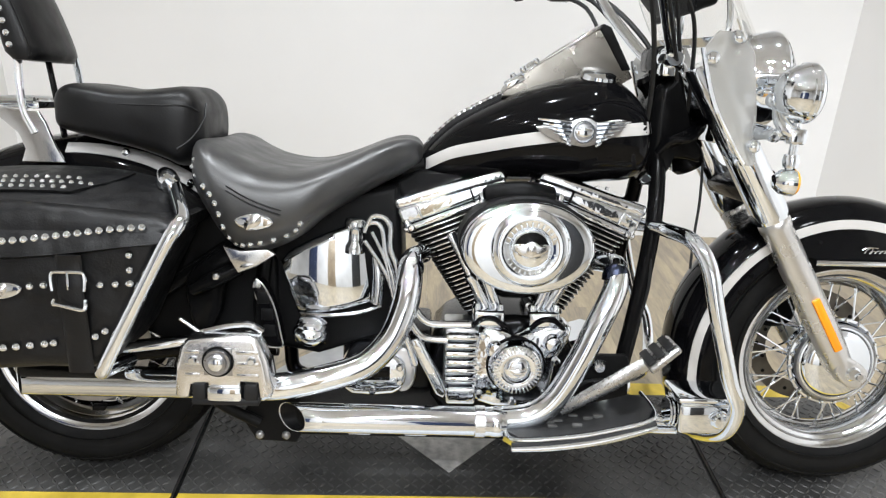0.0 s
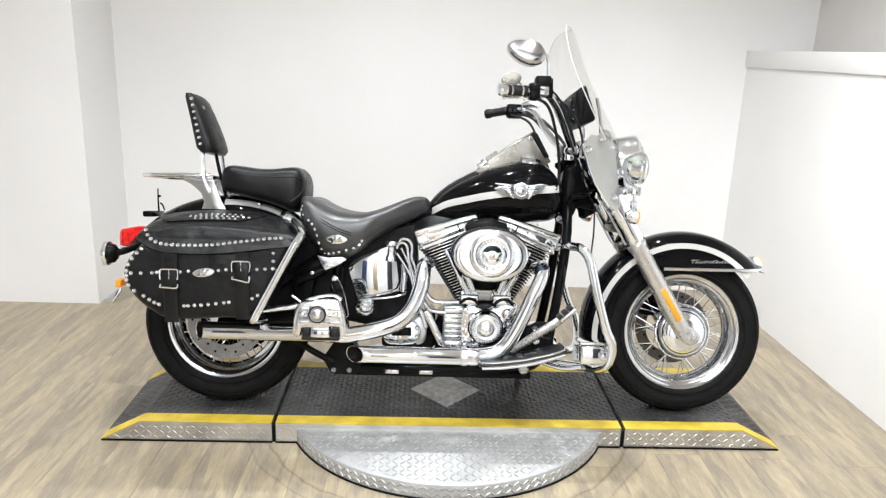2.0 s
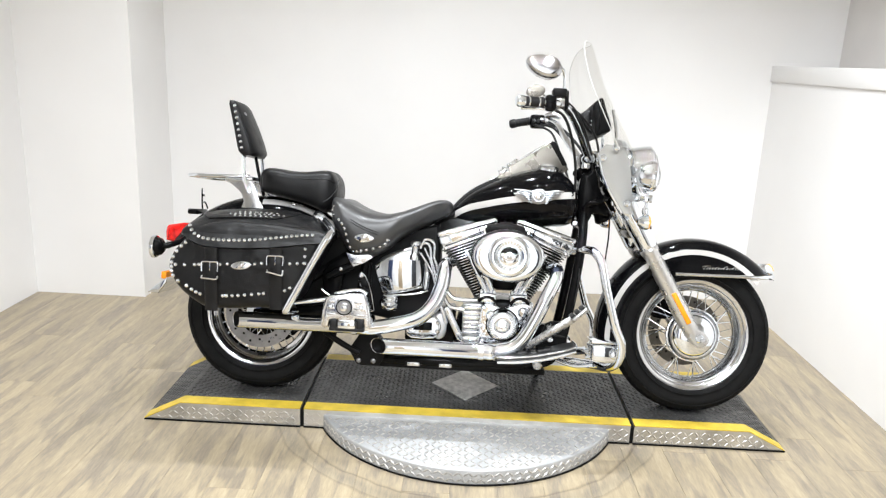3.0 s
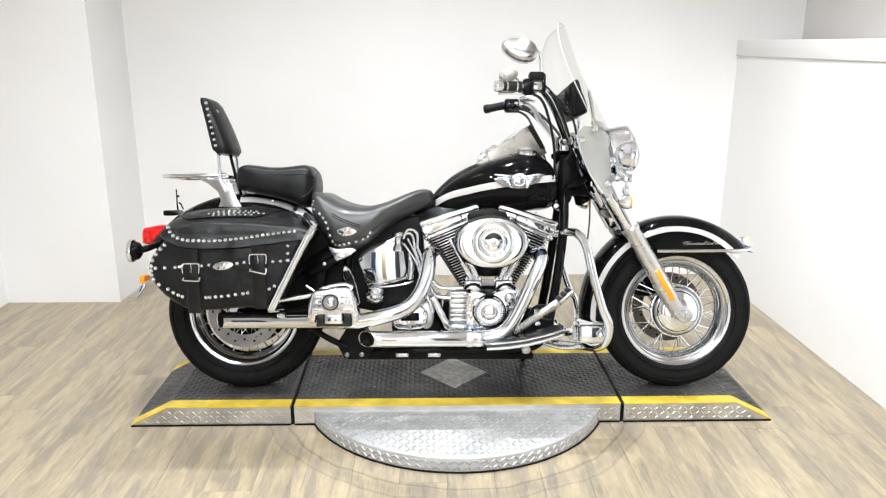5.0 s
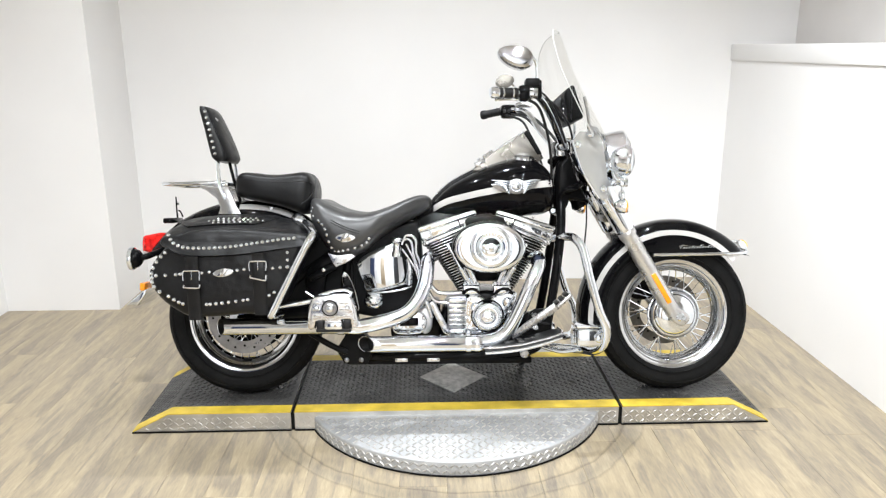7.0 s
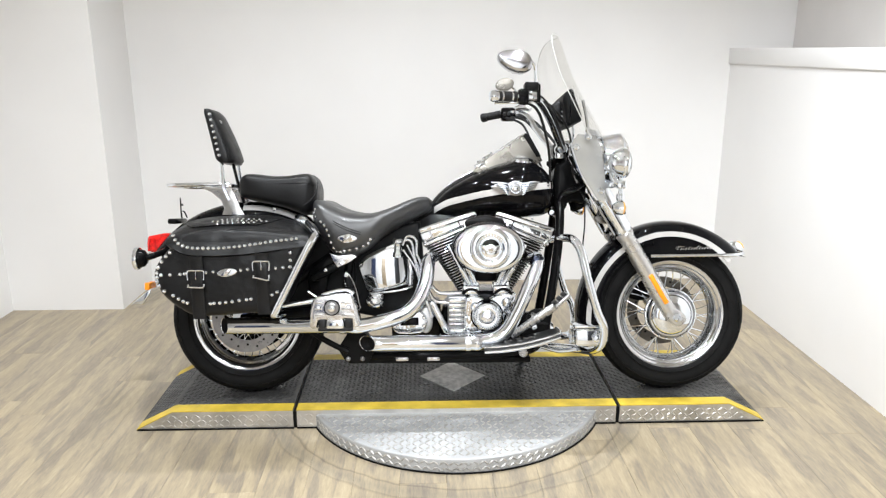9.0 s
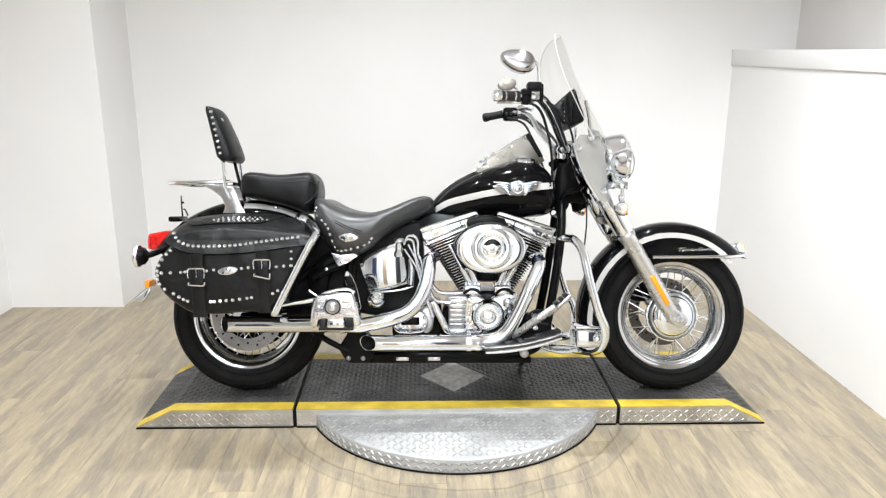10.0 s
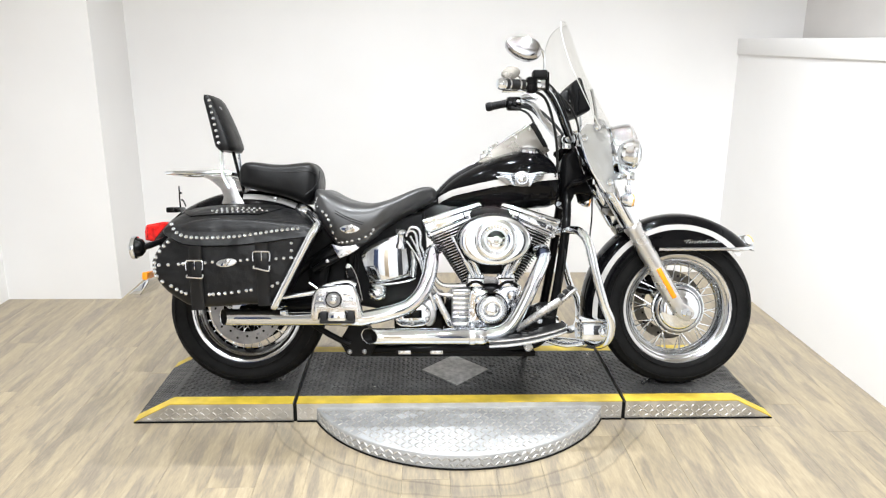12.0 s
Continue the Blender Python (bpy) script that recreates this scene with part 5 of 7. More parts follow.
pillion_bm = rounded([(-0.006, 0.085, 0.762, 0.805), (0.0, 0.12, 0.748, 0.824), (0.02, 0.138, 0.742, 0.837), (0.06, 0.147, 0.732, 0.836), (0.11, 0.15, 0.722, 0.83), (0.16, 0.15, 0.71, 0.83), (0.205, 0.15, 0.694, 0.835), (0.232, 0.148, 0.682, 0.838), (0.253, 0.142, 0.69, 0.834), (0.27, 0.128, 0.712, 0.816), (0.279, 0.1, 0.735, 0.79)], 40, 4.4)
for v in pillion_bm.verts:
    v.co.y = v.co.y * 0.87 - 0.022
pillion = part("pillion_seat", pillion_bm, SMOOTH_LEATHER, bike, "smooth black leather pillion seat", 60)
part("seam", tube(bmesh.new(), [(0.03, -0.134, 0.8), (0.1, -0.148, 0.8), (0.2, -0.151, 0.8), (0.255, -0.145, 0.801), (0.274, -0.13, 0.79)], 0.0018, 6), LEATHER, pillion)
part("seam", tube(bmesh.new(), [(0.237, -0.15, 0.72), (0.262, -0.14, 0.74), (0.282, -0.123, 0.775), (0.28, -0.1, 0.805)], 0.002, 6), LEATHER, pillion)

# -- backrest and rack --
bm, rings = bmesh.new(), []
for k in range(15):
    u = k / 14
    z = 0.876 + 0.196 * u
    edge = min(u / 0.12, (1 - u) / 0.1, 1)
    f = 0.55 + 0.45 * math.sqrt(max(0, 1 - (1 - edge) ** 2))
    x_back, x_front = -0.085 - 0.042 * u, -0.022 - 0.08 * u ** 1.3
    ring = []
    for j in range(32):
        a = 2 * math.pi * j / 32
        cx, cy = math.copysign(abs(math.cos(a)) ** 0.5, math.cos(a)), math.copysign(abs(math.sin(a)) ** 0.5, math.sin(a))
        y = 0.098 * cy * (0.9 + 0.1 * f)
        x = (x_back + x_front) / 2 + (x_front - x_back) / 2 * cx * f + (0.012 * (1 - (y / 0.1) ** 2) if cx > 0 else -0.004)
        ring.append(Vector((x, y - 0.041, z)))
    rings.append(ring)
loft(bm, rings)
pad = part("backrest_pad", bm, SMOOTH_LEATHER, bike, "black leather backrest pad with chrome studs", 60)
part("seam", tube(bmesh.new(), [(-0.1, -0.132, 1.06), (-0.085, -0.136, 1.03), (-0.064, -0.137, 0.985), (-0.05, -0.137, 0.95), (-0.037, -0.136, 0.91), (-0.034, -0.13, 0.885)], 0.0022, 6), LEATHER, pad)
part("pad_badge", lathe(bmesh.new(), [(0.0, 0.0025), (0.006, 0.002), (0.0085, 0.0), (0.0, -0.002)], (-0.072, -0.1, 1.028), (1, -0.3, 0.35), 12, 0.7), STEEL, pad, "small pale badge")
for k in range(8):
    stud(pad, -0.102 + 0.0046 * k, -0.139, 1.052 - k * 0.0213, 0, 1.15)
for s in (-1, 1):
    bm = tube(bmesh.new(), [(-0.068, s * 0.1, 0.92), (-0.066, s * 0.12, 0.87), (-0.058, s * 0.13, 0.79), (-0.035, s * 0.135, 0.74)], 0.0075, 10)
    part("sissy_bar", bm, CHROME, bike, "chrome backrest upright")
bm = tube(bmesh.new(), [(-0.045, -0.05, 0.885), (-0.025, -0.07, 0.82), (0.0, -0.1, 0.755), (0.01, -0.115, 0.735)], 0.006, 8)
part("backrest_strut", bm, FRAME, bike, "black backrest strut")
for s in (-1, 1):
    part("side_plate", slab(bmesh.new(), [(-0.055, 0.783), (-0.028, 0.783), (-0.015, 0.76), (0.002, 0.715), (0.018, 0.685), (-0.064, 0.685), (-0.056, 0.71), (-0.068, 0.74), (-0.1, 0.768), (-0.13, 0.782), (-0.12, 0.79)], s * 0.128, s * 0.136, 0.002), POLISHED, bike, "polished rack side plate")
rack = part("luggage_rack", tube(bmesh.new(), [(-0.04, -0.12, 0.8), (-0.15, -0.13, 0.797), (-0.25, -0.125, 0.795), (-0.272, -0.08, 0.796), (-0.275, 0, 0.796), (-0.272, 0.08, 0.796), (-0.25, 0.125, 0.795), (-0.15, 0.13, 0.797), (-0.04, 0.12, 0.8)], 0.0075, 10), CHROME, bike, "chrome luggage rack")
for k in range(4):
    part("rack_bar", tube(bmesh.new(), [(-0.06, -0.07 + 0.046 * k, 0.8), (-0.16, -0.07 + 0.046 * k, 0.803), (-0.272, -0.07 + 0.046 * k, 0.797)], 0.005, 8), CHROME, rack)
part("rack_plate", box(bmesh.new(), (-0.1, -0.125, 0.786), (-0.03, 0.125, 0.8), 0.004), CHROME, rack)

# -- saddlebag --
def saddlebag(s):
    """A leather bag at the side s, built on the right and turned over for the left."""
    bag = part("saddlebag", slab(bmesh.new(), [(-0.238, 0.478), (-0.222, 0.53), (-0.18, 0.58), (-0.14, 0.62), (0.0, 0.64), (0.27, 0.62), (0.285, 0.585), (0.24, 0.49), (0.178, 0.365), (0.075, 0.352), (-0.08, 0.343), (-0.14, 0.362), (-0.205, 0.412)], -0.16, -0.37, 0.034, 5, 3, 0.03, 0.006), LEATHER, bike, "black leather saddlebag with rows of chrome studs and two buckled straps", 60)
    def slope(x, y, z):
        """The lid falls away towards its outer edge."""
        t = max(0.0, min(1.0, (-y - 0.165) / 0.225))
        return x, y + 0.35 * max(0.0, z - 0.56) * t * t, z - 0.05 * t ** 1.6 * max(0.0, min(1.0, (z - 0.575) / 0.1))

    bm, rings = bmesh.new(), []
    line = curve([(x, 0, z) for x, z in ((-0.196, 0.622), (-0.18, 0.652), (-0.13, 0.669), (-0.03, 0.679), (0.107, 0.68), (0.19, 0.668), (0.245, 0.648), (0.285, 0.616), (0.288, 0.586), (0.2, 0.566), (0.11, 0.553), (0.02, 0.545), (-0.09, 0.545), (-0.145, 0.558), (-0.184, 0.588))], 3, True)
    outline = [(v.x, v.z) for v in line]
    for y, d in ((-0.15, 0.012), (-0.155, 0.0), (-0.2, 0.0), (-0.25, 0.0), (-0.29, 0.0), (-0.325, 0.001), (-0.358, 0.001), (-0.379, 0.003), (-0.388, 0.008)):
        rings.append([Vector(slope(x, y, z)) for x, z in shrink(outline, d)])
    mid = sum(rings[-1], Vector()) / len(line)
    for q in (0.85, 0.65, 0.45, 0.25, 0.06):
        rings.append([mid + (v - mid) * q - Y * 0.004 * (1 - q * q) for v in rings[8]])
    loft(bm, rings)
    lid = part("lid", bm, LEATHER, bag, "studded leather lid flap", 60)
    bm, rings = bmesh.new(), []
    for y in (-0.18, -0.21, -0.24, -0.275, -0.31, -0.33):
        rings.append([])
        for k in range(13):
            x = -0.15 + 0.34 * k / 12
            xe = -0.02 + (x + 0.0) * (1 - 0.25 * ((-y - 0.19) / 0.12) ** 2)
            z = float(np.interp(xe, [v.x for v in line[:22]], [v.z for v in line[:22]]))
            rings[-1].append(Vector((slope(xe, y, z))) + Z * 0.0025)
    part("lid_panel", sheet(bm, rings, 0.004), LEATHER, lid, "stitched leather top panel")
    seam = curve([(-0.166, 0, 0.618), (-0.15, 0, 0.596), (-0.12, 0, 0.581), (-0.077, 0, 0.576), (0.023, 0, 0.578), (0.114, 0, 0.589), (0.19, 0, 0.6), (0.25, 0, 0.606)], 30)
    run_length = [0.0]
    for p, q in zip(seam, seam[1:]):
        run_length.append(run_length[-1] + (q - p).length)
    for k in range(26):
        x, z = (float(np.interp(run_length[-1] * k / 25, run_length, [v[c] for v in seam])) for c in (0, 2))
        stud(lid, x, -0.3896 + 0.37 * max(0.0, z - 0.56) + 0.012 * max(0, (-0.145 - x) / 0.03), z, 0, 1.2)
    for row, (y, x0, x1) in enumerate(((-0.264, -0.03, 0.1), (-0.288, -0.056, 0.128), (-0.312, -0.036, 0.09))):
        n = round((x1 - x0) / 0.0175)
        for k in range(n + 1):
            x = x0 + (x1 - x0) * k / n
            z = float(np.interp(x, [v.x for v in line[:22]], [v.z for v in line[:22]]))
            p = slope(x, y, z)
            ob = stud(lid, p[0], p[1] - 0.001, p[2] + 0.0045, 0, 0.8)
            ob.matrix_basis = pose(p[0], p[1] - 0.001, p[2] + 0.0045, -62, 0, 0) @ Matrix.Diagonal((0.85, 0.85, 0.85, 1))
    front = -0.3765
    def run(points, n):
        line = curve([(x, 0, z) for x, z in points], 40)
        for k in range(n):
            p = line[round(k * (len(line) - 1) / (n - 1))]
            edge = max(0.0, (-0.195 - p.x) / 0.06, (0.385 - p.z) / 0.05)
            stud(bag, p.x, front + 0.018 * min(1, edge), p.z, 0, 1.2)
    run([(-0.205, 0.486), (-0.14, 0.489), (-0.118, 0.492)], 5)
    run([(-0.055, 0.494), (-0.03, 0.497)], 2)
    run([(0.062, 0.502), (0.085, 0.505)], 2)
    run([(0.178, 0.508), (0.228, 0.512)], 3)
    run([(-0.22, 0.478), (-0.218, 0.505), (-0.197, 0.537), (-0.172, 0.562)], 6)
    run([(-0.22, 0.464), (-0.206, 0.44), (-0.165, 0.418), (-0.14, 0.402), (-0.118, 0.393)], 7)
    run([(-0.042, 0.39), (0.02, 0.395), (0.095, 0.405)], 8)
    run([(0.228, 0.56), (0.228, 0.535), (0.226, 0.512)], 3)
    run([(0.165, 0.418), (0.182, 0.428)], 2)
    em = part("bag_emblem", slab(bmesh.new(), [(0.018 + 0.034 * math.cos(a), 0.495 + 0.0145 * math.sin(a) + 0.004 * math.cos(a)) for a in (math.pi * k / 8 for k in range(16))], front, front - 0.009, 0.004, 3, 2), CHROME, bag, "oval chrome emblem")
    part("emblem_boss", lathe(bmesh.new(), [(0.0, -0.013), (0.006, -0.012), (0.009, -0.008), (0.0, -0.007)], (0.018, front, 0.495), Y, 16, 1.8), POLISHED, em)
    for x0, zt, zb, zk, tilt in ((-0.083, 0.55, 0.338, 0.474, 0), (0.134, 0.56, 0.352, 0.504, 6)):
        strap = part("strap", tube(bmesh.new(), [(x0, front - 0.012, zt), (x0, front - 0.009, zk + 0.03), (x0, front - 0.01, zk), (x0 + 0.002, front - 0.004, zk - 0.06), (x0 + 0.003, front + 0.006, zb)], 0.0215, 16, 6, 0.19), LEATHER, bag, "buckled leather strap")
        m = Matrix.Translation((x0, front - 0.016, zk)) @ pose(0, 0, 0, 0, 0, 0)
        bm = tube(bmesh.new(), [m @ Vector(q) for q in ((-0.026, 0, -0.003), (-0.0275, 0, 0.012), (-0.026, 0, 0.026), (-0.018, 0, 0.0285), (0, 0, 0.0285), (0.018, 0, 0.0285), (0.026, 0, 0.026), (0.0275, 0, 0.012), (0.026, 0, -0.003))], 0.003, 8, 3)
        buckle = part("buckle", bm, CHROME, strap, "square chrome buckle")
        bm = tube(bmesh.new(), [m @ Vector(q) for q in ((-0.025, 0.002, -0.019), (-0.026, -0.002, -0.025), (-0.018, -0.003, -0.0265), (0.0, -0.003, -0.0275 - tilt * 0.0005), (0.018, -0.003, -0.0285 - tilt * 0.001), (0.026, -0.002, -0.026 - tilt * 0.001), (0.026, 0.002, -0.018))], 0.0032, 8, 3)
        part("strap_loop", bm, CHROME, strap)
        part("buckle_pin", tube(bmesh.new(), [m @ Vector((0, -0.002, 0.028)), m @ Vector((0.001, -0.004, 0.01)), m @ Vector((0, -0.001, 0.0))], 0.002, 6, 3), CHROME, strap)
    return bag


saddlebag(-1)
part("saddlebag", slab(bmesh.new(), [(-0.222, 0.478), (-0.2, 0.53), (-0.165, 0.6), (0.0, 0.64), (0.27, 0.62), (0.285, 0.585), (0.24, 0.49), (0.178, 0.365), (0.075, 0.352), (-0.08, 0.343), (-0.13, 0.362), (-0.19, 0.412)], 0.16, 0.388, 0.04, 5, 3, 0.03, 0.006), LEATHER, bike, "black leather saddlebag")
guard_bar = part("bag_guard", tube(bmesh.new(), [(0.24, -0.19, 0.665), (0.28, -0.28, 0.642), (0.306, -0.34, 0.622), (0.304, -0.368, 0.607), (0.284, -0.376, 0.572), (0.224, -0.376, 0.457), (0.175, -0.37, 0.362), (0.167, -0.345, 0.347), (0.18, -0.27, 0.34)], 0.0125, 14, 6), CHROME, bike, "chrome saddlebag guard rail")
part("guard_joint", lathe(bmesh.new(), [(0.0, -0.03), (0.017, -0.028), (0.021, -0.01), (0.021, 0.02), (0.016, 0.032), (0.0, 0.034)], (0.235, -0.2, 0.665), (0.4, -0.75, -0.2), 20), CHROME, guard_bar)
part("bag_support", tube(bmesh.new(), [(0.18, -0.3, 0.372), (0.26, -0.3, 0.383), (0.34, -0.28, 0.395)], 0.0095, 10), CHROME, bike)
part("bag_stay", tube(bmesh.new(), [(0.265, -0.25, 0.415), (0.3, -0.25, 0.39), (0.325, -0.25, 0.365)], 0.004, 8), POLISHED, bike)

# -- tail --
tail = part("tail_lamp", slab(bmesh.new(), [(-0.268, 0.616), (-0.35, 0.61), (-0.372, 0.6), (-0.374, 0.558), (-0.36, 0.546), (-0.268, 0.546)], -0.056, 0.056, 0.014, 3, 2), RED, bike, "red tail lamp in a chrome shell")
part("shell", slab(bmesh.new(), [(-0.266, 0.545), (-0.266, 0.625), (-0.245, 0.628), (-0.245, 0.535), (-0.37, 0.535), (-0.37, 0.5435), (-0.3, 0.5435)], -0.05, 0.05, 0.003), CHROME, tail)
for s in (-1, 1):
    c = (-0.345, s * 0.2, 0.532)
    sig = part("rear_signal", lathe(bmesh.new(), [(0.0, -0.03), (0.018, -0.028), (0.03, -0.018), (0.0345, 0.0), (0.0345, 0.006), (0.0, 0.006)], c, (-1, 0, 0), 30), FRAME, bike, "round rear turn signal with a chrome rim")
    part("signal_rim", lathe(bmesh.new(), [(0.034, -0.004), (0.039, -0.002), (0.041, 0.004), (0.0405, 0.011), (0.037, 0.012), (0.034, 0.008)], c, (-1, 0, 0), 30), CHROME, sig)
    part("lens", lathe(bmesh.new(), [(0.037, 0.0075), (0.03, 0.014), (0.015, 0.018), (0.0, 0.019)], c, (-1, 0, 0), 28), AMBER, sig)
    part("stalk", tube(bmesh.new(), [(-0.318, s * 0.2, 0.535), (-0.3, s * 0.19, 0.54), (-0.28, s * 0.12, 0.555), (-0.27, s * 0.05, 0.57)], 0.011, 10), FRAME, sig)
bm = slab(bmesh.new(), [(-0.425, 0.352), (-0.382, 0.35), (-0.352, 0.392), (-0.352, 0.41), (-0.38, 0.39)], -0.085, 0.085, 0.004)
plate = part("tail_bracket", bm, CHROME, bike, "chrome tail bracket with an orange reflector")
part("reflector", box(bmesh.new(), (-0.394, -0.035, 0.4), (-0.374, 0.035, 0.428), 0.004), ORANGE, plate, "orange-red reflector strip")
part("antenna_mast", tube(bmesh.new(), [(-0.272, 0.05, 0.655), (-0.276, 0.05, 0.7), (-0.278, 0.05, 0.752)], [0.004, 0.003, 0.0025], 8), FRAME, bike, "short black antenna")
bm = box(bmesh.new(), (-0.292, -0.06, 0.652), (-0.258, 0.07, 0.672), 0.006)
tube(bm, [(-0.27, 0.05, 0.7), (-0.262, 0.05, 0.695), (-0.25, 0.04, 0.675)], 0.003, 6)
tube(bm, [(-0.275, 0.045, 0.725), (-0.266, 0.045, 0.725)], 0.004, 6)
part("antenna_base", bm, FRAME, bike)

# -- engine --
def cylinder(base, axis, inner):
    """One finned cylinder with head and rocker box."""
    axis = Vector(axis).normalized()
    fwd = axis.cross(Y).normalized()
    m = Matrix((( fwd.x, 0, axis.x, 0), (fwd.y, 1, axis.y, 0), (fwd.z, 0, axis.z, 0), (0, 0, 0, 1)))
    mm = Matrix.Translation(base) @ m

    def disc(h0, h1, rx, ry, power=3.2, n=22, lip=0.0012):
        bm = bmesh.new()
        rings = []
        for h, d in ((h0, lip), (h0 + lip, 0), (h1 - lip, 0), (h1, lip)):
            rings.append([])
            for j in range(n):
                a = 2 * math.pi * j / n
                c, q = math.cos(a), math.sin(a)
                rings[-1].append(mm @ Vector(((rx - d) * math.copysign(abs(c) ** (2 / power), c), (ry - d) * math.copysign(abs(q) ** (2 / power), q), h)))
        loft(bm, rings)
        return bm

    bm = bmesh.new()
    loft(bm, [[mm @ Vector((hx * math.copysign(abs(math.cos(q)) ** 0.35, math.cos(q)), hy * math.copysign(abs(math.sin(q)) ** 0.35, math.sin(q)), h)) for q in (2 * math.pi * j / 24 for j in range(24))] for hx, hy, h in ((0.03, 0.082, -0.02), (0.058, 0.1, 0.155), (0.066, 0.106, 0.156), (0.08, 0.106, 0.2))])
    core = part("cylinder", bm, SATIN, bike, "black V-twin cylinder with bright-edged cooling fins")
    for k in range(20):
        h = 0.006 + k * 0.0104
        half = 0.074 + 0.0036 * (k - 15) if k > 14 else 0.038 + 0.029 * k / 14
        hw = 0.116 if k > 14 else 0.09 + 0.018 * min(1, k / 10)
        part("fin", disc(h, h + 0.0044, half, hw, 6.5, 28), SATIN, core)
        part("fin_edge", disc(h + 0.0008, h + 0.0034, half + 0.0011, hw + 0.0011, 6.5, 28, 0.0004), POLISHED, core)
    hd = part("cylinder_head", disc(0.17, 0.214, 0.076, 0.1), SATIN, core, "black cylinder head")
    part("rocker_lower", box(bmesh.new(), (-0.092 - 0.04 * (inner < 0), -0.115, 0.21), (0.092 + 0.04 * (inner > 0), 0.112, 0.224), 0.005, mm, 3), ENGINE_CHROME, hd)
    bm = box(bmesh.new(), (-0.09 - 0.045 * (inner < 0), -0.114, 0.2255), (0.09 + 0.045 * (inner > 0), 0.108, 0.257), 0.007, None, 3)
    for v in bm.verts:
        if v.co.z > 0.245:
            v.co.z -= 0.08 * inner * v.co.x
        v.co = mm @ v.co
    part("rocker_cover", bm, ENGINE_CHROME, hd, "large rounded chrome rocker cover")
    bm = box(bmesh.new(), (-0.091 - 0.046 * (inner < 0), -0.117, 0.2515), (0.091 + 0.046 * (inner > 0), 0.112, 0.277), 0.01, None, 5)
    for v in bm.verts:
        v.co.z -= 0.08 * inner * v.co.x
        v.co = mm @ v.co
    part("rocker_lid", bm, ENGINE_CHROME, hd, "overhanging chrome rocker lid", 50)
    part("rocker_joint", box(bmesh.new(), (0.062 * inner - 0.002, -0.1205, 0.227), (0.062 * inner + 0.002, -0.1, 0.2496), 0.0008, mm), BLACK, hd, "dark joint between two rocker sections")
    part("rocker_rib", box(bmesh.new(), (-0.05 * inner - 0.004, -0.1165, 0.226), (0.004 - 0.05 * inner, 0.1, 0.256), 0.003, mm), ENGINE_CHROME, hd)
    for q, h in ((-0.075, 0.217), (0.075, 0.217)):
        part("cover_bolt", lathe(bmesh.new(), [(0.0, 0.007), (0.005, 0.0065), (0.0075, 0.003), (0.0075, -0.004), (0.0, -0.004)], mm @ Vector((q, -0.115, h)), (0, -1, 0), 10), POLISHED, hd)
    for q in (-0.08, 0.08):
        c = mm @ Vector((q, -0.11, 0.223))
        part("bolt", lathe(bmesh.new(), [(0.0, 0.014), (0.005, 0.014), (0.008, 0.01), (0.008, -0.004), (0.0, -0.004)], c, axis, 12), ENGINE_CHROME, hd)
    return core


cylinder(Vector((0.838, 0, 0.402)), (-0.375, 0, 0.927), -1)
cylinder(Vector((0.972, 0, 0.402)), (0.375, 0, 0.927), 1)
for pts in (((0.847, -0.145, 0.41), (0.765, -0.135, 0.57)), ((0.868, -0.145, 0.41), (0.8, -0.135, 0.58)), ((0.958, -0.145, 0.41), (1.047, -0.135, 0.57)), ((0.938, -0.145, 0.41), (1.01, -0.135, 0.58))):
    a, b = Vector(pts[0]), Vector(pts[1])
    part("pushrod_tube", tube(bmesh.new(), [a, a.lerp(b, 0.4), a.lerp(b, 0.42), a.lerp(b, 0.48), a.lerp(b, 0.5), b], [0.0115, 0.0115, 0.0135, 0.0135, 0.0095, 0.0095], 14, 1), ENGINE_CHROME, bike, "chrome pushrod tube")
for x0 in (0.815, 0.925):
    tap = part("tappet_block", box(bmesh.new(), (x0, -0.18, 0.39), (x0 + 0.062, -0.1, 0.425), 0.008, None, 3), ENGINE_CHROME, bike, "chrome tappet block")
    for q in (0.008, 0.054):
        part("bolt", lathe(bmesh.new(), [(0.0, 0.012), (0.005, 0.011), (0.007, 0.006), (0.007, -0.004), (0.0, -0.004)], (x0 + q, -0.165, 0.425), Z, 12), ENGINE_CHROME, tap)
# crankcase and covers
part("crankcase", slab(bmesh.new(), [(0.745, 0.33), (0.8, 0.372), (0.85, 0.396), (0.96, 0.396), (1.012, 0.365), (1.035, 0.3), (1.02, 0.23), (0.98, 0.19), (0.8, 0.18), (0.735, 0.22)], -0.125, 0.15, 0.02, 4, 2), FRAME, bike, "black crankcase behind chrome covers")
cam_cover = part("cam_cover", slab(bmesh.new(), [(0.826, 0.235), (0.815, 0.3), (0.82, 0.37), (0.845, 0.392), (0.885, 0.383), (0.9, 0.372), (0.93, 0.385), (0.985, 0.4), (1.012, 0.392), (1.0, 0.35), (0.985, 0.32), (0.978, 0.27), (0.955, 0.238), (0.9, 0.222)], -0.11, -0.178, 0.012, 4, 2), ENGINE_CHROME, bike, "polished chrome cam cover")
timer = part("timer_cover", lathe(bmesh.new(), [(0.0, -0.2465), (0.014, -0.2462), (0.0235, -0.245), (0.026, -0.243), (0.03, -0.2445), (0.044, -0.243), (0.05, -0.238), (0.052, -0.228), (0.055, -0.222), (0.055, -0.2), (0.0, -0.2)], (0.903, 0.032, 0.315), Y, 48), ENGINE_CHROME, cam_cover, "round chrome timer cover with fine ridges")
